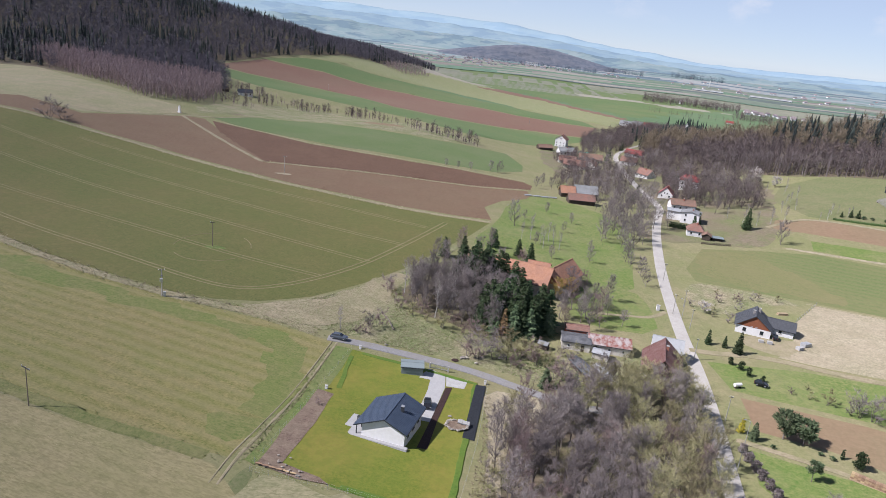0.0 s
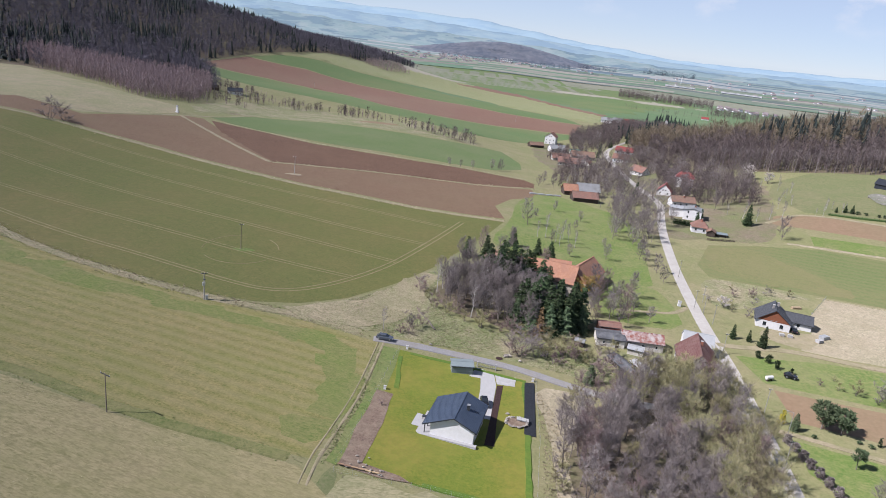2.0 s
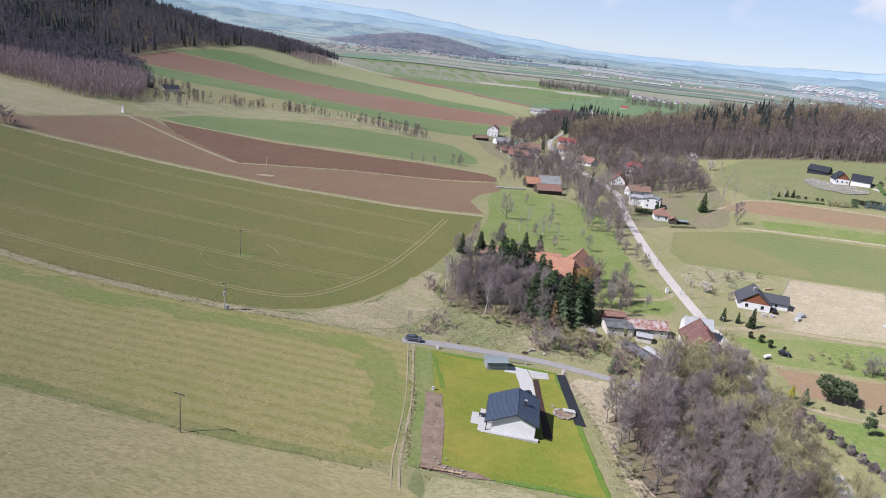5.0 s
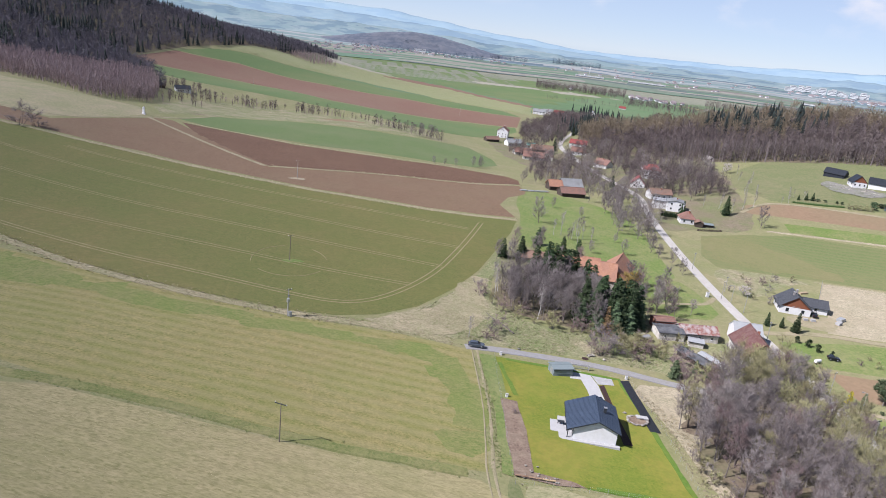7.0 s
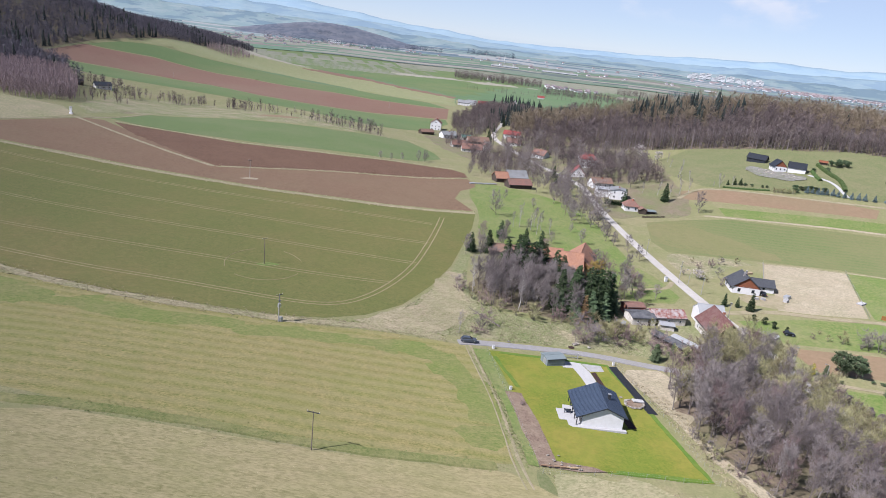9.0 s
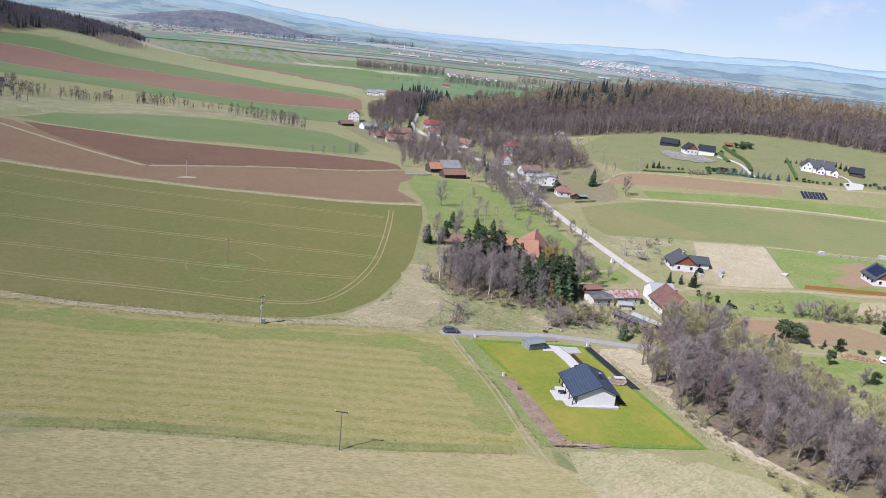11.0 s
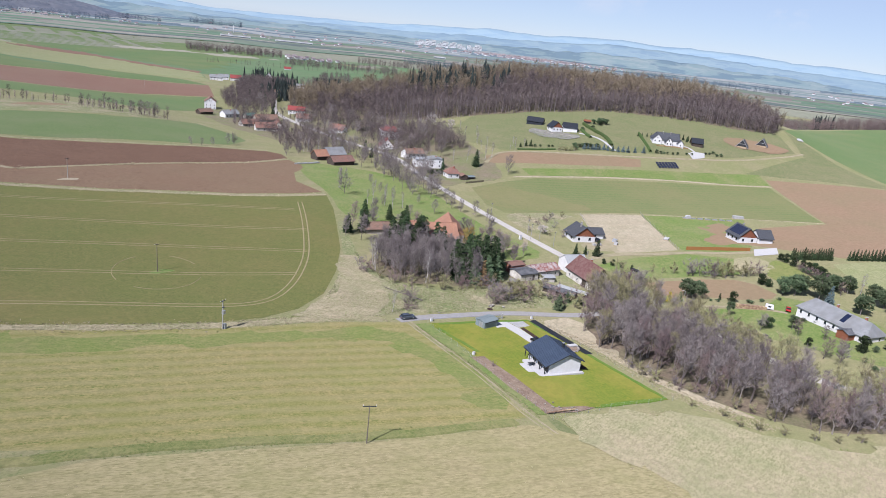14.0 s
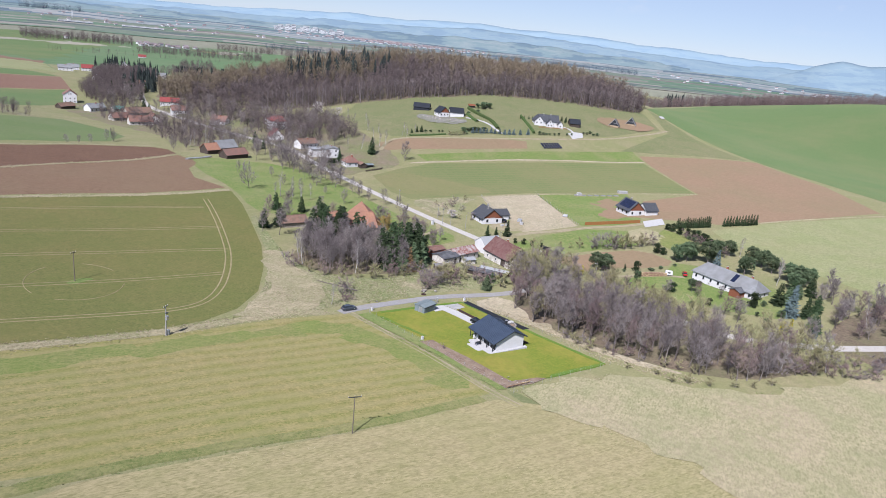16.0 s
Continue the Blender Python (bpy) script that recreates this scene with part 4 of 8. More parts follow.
for x, y, k in ((126, 30, 0.6), (124, 36, 0.7), (130, 42, 0.75), (122, 60, 0.8), (133, 50, 0.7), (138, 38, 0.45), (117, 36, 0.75)):
    plant("bare_tree", rt.choice(REDDISH + BARE), "round leafless tree behind the spruces", "tree", x, y, k, group="trees of the farm", wide=1.25)
plant("birch", BIRCHES[0], "thin leaning birch beside the lane", "birch", 52, 0, 0.62)
plant("spruce", GREEN_SPRUCES[1], "dense green spruce by the access lane", "spruce", 109.5, -13.5, 0.48, wide=1.3)
for x, y in ((118, -9), (121, -12)):
    plant("spruce", GREEN_SPRUCES[0], "small green spruce by the farmyard", "spruce", x, y, 0.36)

# village trees along the valley
VILLAGE_BELT = [(149, 76), (154, 76), (157, 96), (160, 118), (150, 122), (150, 98)]
VILLAGE_MID = [(140, 128), (162, 128), (168, 160), (176, 200), (184, 232), (176, 262), (158, 256), (160, 235), (156, 205), (148, 170)]
for x, y in scatter(VILLAGE_BELT, 8.0, 12) + scatter(VILLAGE_MID, 8.5, 16):
    plant("bare_tree", rt.choice(VILLAGE), "leafless tree among the village houses", "tree", x, y, rt.uniform(0.55, 1.05), group="village trees")
VILLAGE_EAST = [(200, 240), (215, 232), (250, 228), (255, 262), (275, 300), (250, 345), (240, 400), (226, 450), (198, 440), (214, 340), (206, 310)]
UPPER_VILLAGE = [(172, 500), (205, 495), (228, 540), (250, 640), (235, 700), (200, 640), (178, 560)]
for x, y, s in ((103, 134, 1.0), (238, 170, 1.05), (120, 175, 0.5), (132, 160, 0.5), (112, 112, 0.5), (108, 150, 0.4), (126, 140, 0.45), (61, 254, 0.45), (68, 257, 0.4), (76, 261, 0.45), (89, 272, 0.6), (96, 279, 0.6), (94, 275, 0.5), (128, 250, 0.7), (122, 258, 0.7), (118, 246, 0.6), (52, 375, 0.8), (60, 385, 0.8), (68, 397, 0.8), (74, 390, 0.7), (136, 118, 0.4), (134, 100, 0.6), (118, 96, 0.5)):
    plant("bare_tree", rt.choice(VILLAGE), "solitary leafless tree in grass", "tree", x, y, s, group="solitary trees")
for x, y in ((110, 118), (114, 114), (118, 120), (122, 110), (106, 116), (115, 108), (120, 116), (150, 268), (144, 272), (156, 276), (138, 266), (148, 280), (230, 205), (236, 200), (244, 203), (252, 206), (224, 212)):
    plant("birch", rt.choice(BIRCHES), "slender white-stemmed birch in grass", "birch", x, y, rt.uniform(0.6, 0.9), group="village birches")
for x, y, k in ((176, 176, 0.95), (172, 186, 0.9), (168, 200, 0.85), (180, 214, 0.9), (186, 244, 0.8), (192, 255, 0.75), (166, 222, 0.8), (160, 150, 0.8), (164, 142, 0.7), (208, 275, 0.9), (214, 268, 0.8), (230, 262, 0.9), (240, 280, 0.9), (246, 250, 0.8), (228, 322, 0.9), (206, 322, 0.8), (186, 300, 0.8), (190, 330, 0.9), (176, 350, 0.8), (212, 246, 0.7), (220, 222, 0.7), (184, 180, 0.6), (170, 166, 0.75), (177, 228, 0.8), (186, 268, 0.8), (166, 366, 0.7), (150, 262, 0.7), (182, 372, 0.9), (212, 378, 0.9), (222, 400, 0.9), (146, 150, 0.6), (152, 170, 0.75), (158, 186, 0.8), (150, 206, 0.7), (160, 240, 0.85), (170, 250, 0.8), (154, 250, 0.7), (164, 276, 0.85), (174, 290, 0.85), (160, 300, 0.8), (180, 316, 0.85), (170, 330, 0.9), (158, 344, 0.8), (146, 290, 0.6), (236, 240, 0.8), (252, 270, 0.9), (262, 300, 0.9), (234, 300, 0.8), (248, 320, 0.9), (214, 312, 0.8), (232, 345, 0.9), (220, 360, 0.9), (196, 360, 0.8), (200, 392, 0.8), (186, 420, 0.9), (176, 440, 0.9), (190, 480, 0.9), (180, 500, 0.9), (200, 520, 1.0)):
    plant("oak_tree", rt.choice(OAK), "tall spreading leafless tree among village houses", "tree", x, y, k * 0.9, group="village oaks")
plant("cherry_tree", BLOSSOM, "white blossoming cherry tree below the wood", "tree", 273, 313, 1.25)
plant("cherry_tree", BLOSSOM, "white blossoming cherry tree on the slope", "tree", 279, 296, 0.9)
plant("cherry_tree", BLOSSOM, "pale blossoming bush by the lane", "tree", 172, 63, 0.5, wide=1.4)
for x, y, s in ((228, 192, 0.85), (165, 34, 0.38), (173, 29, 0.55), (170, 33, 0.3), (190, 445, 0.6), (196, 470, 0.7), (215, 520, 0.8), (222, 560, 0.8), (232, 600, 0.8), (226, 620, 0.85), (240, 610, 0.8), (245, 580, 0.7), (200, 190, 0.5), (204, 196, 0.5), (176, 240, 0.5), (183, 262, 0.6)):
    plant("spruce", rt.choice(SPRUCES), "dark spruce in the village", "spruce", x, y, s, group="village spruces")
# shrubs on the mound and hedges by the lanes
for x, y in ((186, 70), (180, 76), (190, 82), (176, 66), (182, 84), (196, 84), (206, 86), (178, 56), (174, 60), (168, 68), (188, 78), (200, 88)):
    plant("shrub", rt.choice(SHRUBS), "dry leafless shrub on rough ground", "shrub", x, y, rt.uniform(0.6, 1.1), group="shrubs of the mound")
for x, y, s in ((188, -1, 1.3), (191.7, -4.5, 1.5), (194, -6, 1.8), (196, -8, 2.0), (199, -11, 1.9), (201.5, -12, 2.1), (204, -13.6, 2.1), (206.5, -13.5, 1.9), (209, -14, 1.6), (213, -16, 1.5), (215, -17, 1.7), (217.6, -18, 1.6), (219.4, -20.3, 1.4), (202, -9, 1.6), (184, 2, 0.8), (180, 4, 0.6), (186, 8, 0.5)):
    plant("shrub", rt.choice(SHRUBS), "tall leafless hedge shrub", "shrub", x, y, s, group="hedge shrubs")
for x, y, s in ((170, 17, 0.42), (171, 13, 0.4), (174, 10, 0.3), (168, 20, 0.36)):
    plant("conifer", FAT_CONIFER, "small dark conifer beside the lane", "conifer", x, y, s * 1.6, group="garden conifers")

# garden of the long house
TWIG_BALL = broad_crown(101, 2.2, 1.15, M_TWIG, clear=0.1, blobs=26, sprays=60)
plant("cypress", GOLD_CYPRESS, "bright yellow cypress by a garden gate", "cypress", 157.5, -22, 0.95)
plant("spruce", GREEN_SPRUCES[1], "dense dark garden spruce", "spruce", 159.5, -25, 0.42)
plant("pine", PINE, "broad dark garden pine", "pine", 167.5, -22.5, 1.05, wide=1.25)
plant("pine", PINE, "broad dark garden pine", "pine", 171.5, -24.5, 0.95, wide=1.25)
plant("thuja", THUJA, "narrow golden columnar thuja", "thuja", 178.6, -29, 0.9)
plant("cypress", FAT_CONIFER, "olive green cone-shaped garden conifer", "conifer", 180.6, -32.9, 1.05)
plant("pine", PINE_TALL, "small round-headed pine on the lawn", "pine", 166.5, -41, 0.55)
for x, y, s in ((163, -28, 0.45), (174, -28.5, 0.4), (176, -30, 0.45), (187, -37, 0.5), (200.4, -40, 0.5), (186, -36.5, 0.6), (192, -38, 0.6)):
    plant("bush", ROUND_BUSH, "low reddish-green garden bush", "bush", x, y, s, group="low garden bushes", wide=1.3)
for i in range(9):
    plant("shrub", TWIG_BALL, "round clipped leafless shrub in a row", "shrub", 154.5 + i * 0.25, -32 - i * 3.6, 1.0, group="row of round shrubs", wide=1.1)
# conifers before the long house
for x, y, s, me in ((169, -54.5, 0.95, FAT_CONIFER), (168.5, -52, 0.8, ROUND_BUSH), (175, -59.5, 0.55, PINE_TALL), (157.7, -62, 0.6, ROUND_BUSH), (177, -81.5, 1.35, FAT_CONIFER), (181.3, -83.7, 0.95, ROUND_BUSH), (177, -77.4, 0.6, THUJA),
                    (174.2, -92, 1.2, ROUND_BUSH), (164.6, -91, 0.8, ROUND_BUSH), (161, -66, 0.8, ROUND_BUSH), (166, -70, 0.7, FAT_CONIFER), (170, -78.5, 0.6, ROUND_BUSH), (189, -60, 0.55, ROUND_BUSH), (184.5, -54.5, 0.8, ROUND_BUSH), (186, -57.5, 0.75, ROUND_BUSH), (169, -86, 0.7, ROUND_BUSH)):
    plant("conifer", me, "rounded green garden conifer", "conifer", x, y, s, group="garden conifers")
plant("cypress", GOLD_CYPRESS, "yellow conifer by a garden pond", "cypress", 161.6, -97, 0.8, wide=1.5)
plant("cypress", GOLD_CYPRESS, "slim yellow forsythia by the pond", "cypress", 168, -97.5, 0.7)
plant("blue_spruce", BLUE_SPRUCE, "tall silvery blue spruce in the garden", "spruce", 177.2, -94, 1.35, wide=0.9)
plant("blue_spruce", BLUE_SPRUCE, "silvery blue spruce behind the long house", "spruce", 214, -52, 0.85)
plant("blue_spruce", BLUE_SPRUCE, "small blue spruce by the lane", "spruce", 163.5, -106, 0.4, wide=1.3)
for x, y, s, k in ((187, -86.5, 0.62, 0), (190, -89, 0.6, 3), (196, -88, 0.62, 1), (200.4, -89, 0.5, 4), (181, -98, 0.55, 0), (172, -103, 0.5, 3), (168, -105, 0.45, 1), (206, -92, 0.5, 2), (211, -90, 0.45, 0), (189, -99, 0.5, 2)):
    plant("spruce", (SPRUCES + GREEN_SPRUCES)[k], "dark garden spruce round the long house", "spruce", x, y, s, group="conifers of the long house", wide=1.3)
for x, y, s in ((215, -47.5, 1.35), (211, -40, 1.15), (207, -37.5, 1.05), (215.5, -40.5, 1.1), (229.4, -45, 1.05), (234, -49, 1.0), (213, -64, 1.15), (231.5, -60, 1.05), (229, -65, 1.1), (224, -71, 1.05), (218, -80, 1.1), (214, -85, 1.2), (220, -86, 1.0), (208, -85, 1.0)):
    plant("pine", PINE, "bushy dark green garden pine", "pine", x, y, s, group="garden pines", wide=1.2)
plant("birch", BIRCHES[0], "white-stemmed birch behind the long house", "birch", 237.8, -52.3, 0.75)
plant("birch", BIRCHES[1], "white-stemmed birch beside the pines", "birch", 211.2, -77.7, 0.8)
for x, y, k in ((195.6, -97.8, 0.75), (181, -107, 0.6), (194.7, -105.7, 0.7), (203, -100, 0.7), (188, -107, 0.6), (229, -49, 0.45), (210, -97, 0.6), (221, -94, 0.6), (176, -70, 0.4), (171, -64, 0.5), (163, -55, 0.5), (160, -78, 0.6), (157, -84, 0.6), (166, -80, 0.5)):
    plant("bare_tree", rt.choice(REDDISH + BARE), "spreading leafless garden tree", "tree", x, y, k, group="garden trees", wide=1.25)
# planted bank above the garden
for i, (x, y) in enumerate(((251, -13), (249, -18), (250.5, -21.5), (250, -24.6), (250.5, -27), (247, -31), (245, -33), (243.6, -36), (240.5, -39), (237, -43), (233, -43.5), (211.4, -29), (211.4, -26), (252, -10))):
    plant("conifer", FAT_CONIFER, "bushy conifer on a bank", "conifer", x, y, rt.uniform(0.75, 1.1), group="bank conifers", wide=1.25)
for i in range(9):
    f = i / 8
    plant("bush", ROUND_BUSH if i % 2 else SHRUBS[1], "reddish bush in a bank hedge", "bush", 245.5 - 6 * f, -23.5 - 13 * f, rt.uniform(0.9, 1.2), group="bank bushes", wide=1.2)
for k in range(30):
    x = 258 + k * 1.05 if k < 18 else 284 + (k - 18) * 1.7
    y = -12 - (x - 258) * 0.50
    plant("spruce", SPRUCES[k % 3], "spruce in a straight boundary row", "spruce", x, y, rt.uniform(0.34, 0.46), group="boundary row of spruces", wide=0.75)


# ---- far woods ----
def wood(name, places, maker, material, label, seed):
    """One object of many simple trees; maker(rnd) gives vertices and faces of one tree."""
    rnd = random.Random(seed)
    kinds = [maker(rnd) for _ in range(9)]
    VV, FF, base = [], [], 0
    for x, y, s in places:
        v, f = kinds[rnd.randrange(9)]
        a = rnd.uniform(0, 6.283)
        c, sn = math.cos(a) * s, math.sin(a) * s
        z = float(height(x, y))
        w = np.column_stack([v[:, 0] * c - v[:, 1] * sn + x, v[:, 0] * sn + v[:, 1] * c + y, v[:, 2] * s + z])
        VV.append(w)
        FF.append(f + base)
        base += len(v)
    V = np.vstack(VV)
    F = np.vstack(FF)
    me = bpy.data.meshes.new(name)
    me.vertices.add(len(V))
    me.vertices.foreach_set("co", V.ravel())
    me.loops.add(F.size)
    me.loops.foreach_set("vertex_index", F.ravel().astype(np.int32))
    me.polygons.add(len(F))
    me.polygons.foreach_set("loop_start", np.arange(0, F.size, 3, dtype=np.int32))
    me.polygons.foreach_set("loop_total", np.full(len(F), 3, dtype=np.int32))
    me.materials.append(material)
    me.update(calc_edges=True)
    ob = new(name, me)
    return tagged(ob, label, "woodland", kind="stuff")


def far_bare(rnd, h=17.0, r=3.4, n=150, low=0.22, fine=0.6):
    V, F = [], []
    tube(V, F, Vector((0, 0, -0.5)), Vector((rnd.uniform(-0.5, 0.5), rnd.uniform(-0.5, 0.5), h * 0.8)), 0.24, 0.06, 3)
    F = [t for q in F for t in ((q[0], q[1], q[2]), (q[0], q[2], q[3]))]
    for k in range(n):
        f = rnd.uniform(low, 0.92)
        az = rnd.uniform(0, 6.283)
        rr = r * math.sqrt(max(0.1, 1 - ((f - 0.62) / 0.42) ** 2)) * rnd.uniform(0.2, 1.0)
        b = Vector((math.cos(az) * rr * 0.5, math.sin(az) * rr * 0.5, h * f - 1.0))
        d = Vector((math.cos(az) * rr + rnd.uniform(-1, 1), math.sin(az) * rr + rnd.uniform(-1, 1), rnd.uniform(0.2, 3.0))).normalized()
        sprig(V, F, b, d, rnd.uniform(1.6, 4.0) * h / 17.0, rnd.uniform(0.10, 0.26) * fine, rnd)
    return np.array([tuple(v) for v in V]), np.array(F)


def far_thin(rnd):
    return far_bare(rnd, 12.0, 1.3, 44, 0.12, 0.7)


def far_birch(rnd):
    V, F = [], []
    tube(V, F, Vector((0, 0, -0.5)), Vector((rnd.uniform(-0.4, 0.4), rnd.uniform(-0.4, 0.4), 11.0)), 0.13, 0.04, 3)
    F = [t for q in F for t in ((q[0], q[1], q[2]), (q[0], q[2], q[3]))]
    for k in range(40):
        az = rnd.uniform(0, 6.283)
        d = Vector((math.cos(az) * 0.35, math.sin(az) * 0.35, 1.0)).normalized()
        sprig(V, F, Vector((math.cos(az) * 0.3, math.sin(az) * 0.3, rnd.uniform(1.5, 10))), d, rnd.uniform(1.5, 3.2), 0.10, rnd)
    return np.array([tuple(v) for v in V]), np.array(F)


def far_fir(rnd, h=16.0, r=2.7):
    V, F = [], []
    for w in range(7):
        f = 0.08 + w * 0.125
        rr = r * (1.02 - f) ** 0.75 * rnd.uniform(0.75, 1.2)
        off = Vector((rnd.uniform(-0.5, 0.5), rnd.uniform(-0.5, 0.5), 0))
        k = len(V)
        V.append(Vector((0, 0, h * (f + 0.22))) + off * 0.3)
        for i in range(8):
            a = 6.283 * i / 8 + rnd.uniform(-0.3, 0.3)
            q = rr * (rnd.uniform(0.95, 1.2) if i % 2 else rnd.uniform(0.5, 0.7))
            V.append(Vector((math.cos(a) * q, math.sin(a) * q, h * f - (0.9 if i % 2 else 0))) + off)
        F += [(k, k + 1 + i, k + 1 + (i + 1) % 8) for i in range(8)]
    return np.array([tuple(v) for v in V]), np.array(F)


HILL_WOOD = [(232, 470), (244, 400), (254, 372), (296, 333), (327, 319), (345, 304), (383, 278), (421, 261), (448, 246), (466, 232), (503, 204), (527, 187), (550, 178), (600, 200), (640, 260), (640, 360), (590, 450), (500, 530), (400, 590), (300, 600), (250, 560), (228, 520)]
rw = random.Random(21)
drape("leaf_litter", HILL_WOOD, M_LITTER, "brown leaf litter under the hill woodland", "ground", up=0.4, step=16, smooth=1)
pines, larches, bares = [], [], []
for x, y in scatter(HILL_WOOD, 6.0, 22):
    s = rw.uniform(0.72, 1.25)
    back = noise.noise((x * 0.012, y * 0.012, 0.5))
    deep = (y - (560 - 0.62 * x)) / 120.0
    if 270 < x < 470 and 0.35 < deep < 1.1 and back > -0.2 and rw.random() < (0.42 if x < 400 else 0.14):
        pines.append((x, y, s * 1.25))
    elif deep + back * 0.8 > 0.25 and rw.random() < 0.75:
        larches.append((x, y, s * 1.1))
    else:
        bares.append((x, y, s))
trunk_places = [(x, y, rw.uniform(0.8, 1.15)) for x, y in scatter([(254, 374), (296, 335), (345, 306), (383, 280), (421, 263), (466, 234), (503, 206), (527, 189), (550, 180), (556, 190), (532, 200), (508, 218), (470, 246), (426, 275), (388, 292), (350, 318), (302, 348), (260, 386)], 3.4, 28)]


def far_stem(rnd):
    V, F = [], []
    tube(V, F, Vector((0, 0, -0.5)), Vector((rnd.uniform(-0.5, 0.5), rnd.uniform(-0.5, 0.5), 15.0)), 0.26, 0.08, 3)
    F = [t for q in F for t in ((q[0], q[1], q[2]), (q[0], q[2], q[3]))]
    for k in range(16):
        az = rnd.uniform(0, 6.283)
        d = Vector((math.cos(az), math.sin(az), rnd.uniform(0.6, 2.0))).normalized()
        sprig(V, F, Vector((0, 0, rnd.uniform(5, 14))), d, rnd.uniform(2.0, 4.0), 0.09, rnd)
    return np.array([tuple(v) for v in V]), np.array(F)


wood("edge_stems", trunk_places, far_stem, M_TRUNKS, "bare pale stems along the woodland edge", 10)
wood("hill_wood", bares, lambda r: far_bare(r, r.uniform(13.0, 18.5), r.uniform(3.0, 4.4), 120, 0.2, 0.85), M_WOOD_BARE, "leafless brown-grey woodland on a low hill", 1)
wood("hill_larches", larches, lambda r: far_bare(r, r.uniform(15.0, 20.0), r.uniform(2.6, 3.8), 115, 0.2, 0.85), M_WOOD_TAN, "tan larch woodland on the hilltop", 2)
wood("hill_firs", pines, far_fir, M_WOOD_FIR, "dark firs among the hill woodland", 3)

BIRCH_BELT = [(-330, 430), (-231, 356), (-204, 344), (-171, 316), (-152, 334), (-144, 362), (-162, 440), (-180, 500), (-210, 512), (-236, 474), (-285, 470), (-340, 480)]
MOUNTAIN = [(-320, 400), (-240, 372), (-190, 420), (-165, 470), (-200, 560), (-282, 712), (-262, 860), (-212, 960), (-185, 1040), (-160, 1180), (-110, 1360), (-60, 1520), (-200, 1700), (-700, 1500), (-900, 900), (-700, 350), (-480, 300)]
drape("leaf_litter", MOUNTAIN, M_LITTER, "brown leaf litter under the mountain forest", "ground", up=0.4, step=28, smooth=1)
firs, bares = [], []
for x, y in scatter(MOUNTAIN, 8.0, 23):
    if math.hypot(x - 20, y + 180) > 1750 or inside(BIRCH_BELT, x, y):
        continue
    n = noise.noise((x * 0.007, y * 0.007, 3.1)) + 0.5 * noise.noise((x * 0.03, y * 0.03, 9.0))
    edge = min(1.0, max(0.0, (-x - 265 + (y < 600) * 30) / 120.0))
    s = rw.uniform(0.7, 1.3)
    if rw.random() < (0.62 if n + edge * 0.24 > 0.30 else 0.05):
        firs.append((x, y, rw.uniform(0.65, 1.35)))
    else:
        bares.append((x, y, s))
wood("mountain_firs", firs, far_fir, M_WOOD_FIR, "dark fir forest on the mountainside", 4)
wood("mountain_wood", bares, lambda r: far_bare(r, 15.0, 5.0, 95, 0.3, 1.0), M_WOOD_MAUVE, "leafless forest on the mountainside", 5)
wood("birch_belt", [(x, y, rw.uniform(0.8, 1.35)) for x, y in scatter(BIRCH_BELT, 3.3, 24)], far_birch, M_WOOD_BIRCH, "belt of young reddish birches", 6)
wood("birch_stand", [(x, y, rw.uniform(0.8, 1.1)) for x, y in scatter([(-140, 1160), (-95, 1180), (-60, 1290), (-90, 1360), (-130, 1290)], 6, 25)], far_birch, M_WOOD_BIRCH, "stand of young birches by the forest", 7)
edge_places = []
for cx, cy, count, wide in ((-85, 462, 20, 6), (-72, 470, 16, 6), (-41, 450, 20, 6), (-112, 470, 12, 10), (-100, 490, 12, 8), (-150, 502, 30, 9), (-166, 497, 16, 8), (-125, 455, 10, 8), (-20, 440, 16, 8), (0, 425, 10, 8), (30, 395, 16, 9), (45, 385, 20, 8), (62, 380, 20, 7), (-135, 390, 14, 9), (-140, 420, 14, 9), (-142, 350, 10, 8)):
    edge_places += [(cx + rw.gauss(0, wide), cy + rw.gauss(0, wide * 0.8), rw.uniform(0.25, 0.7)) for _ in range(count)]
belt = [(x, y, rw.uniform(0.4, 0.95)) for x, y in scatter(VILLAGE_EAST, 6.0, 13)] + [(x, y, rw.uniform(0.7, 1.0)) for x, y in scatter(UPPER_VILLAGE, 7.5, 14)]
belt += [(x, y, rw.uniform(0.35, 0.7)) for x, y in scatter([(128, 256), (178, 262), (186, 300), (198, 345), (192, 400), (180, 380), (168, 430), (185, 470), (170, 500), (150, 450), (140, 420), (150, 360), (134, 300)], 6.8, 17)]
belt += [(x, y, rw.uniform(0.8, 1.2)) for x, y in scatter([(230, 640), (262, 650), (330, 800), (400, 900), (440, 1000), (400, 1020), (340, 940), (290, 830), (240, 720)], 9.0, 18)]
belt += [(x, y, rw.uniform(0.6, 1.0)) for x, y in scatter([(480, 980), (620, 1120), (700, 1300), (650, 1330), (560, 1180), (470, 1050)], 14, 19)]
belt += [(x, y, rw.uniform(0.5, 0.8)) for x, y in scatter([(240, 700), (300, 760), (360, 900), (380, 1000), (340, 980), (270, 800)], 10, 15)]
wood("village_wood", belt, lambda r: far_bare(r, 17.0, 4.6, 260, 0.14, 0.4), M_WOOD_BARE, "leafless trees between the upper village houses", 9)
rw.shuffle(edge_places)
wood("pond_scrub", edge_places[::2], far_bare, M_WOOD_BARE, "leafless scrub round a pond", 8)
wood("pond_birches", edge_places[1::2], far_birch, M_WOOD_BIRCH, "thin pale birches round a pond", 11)


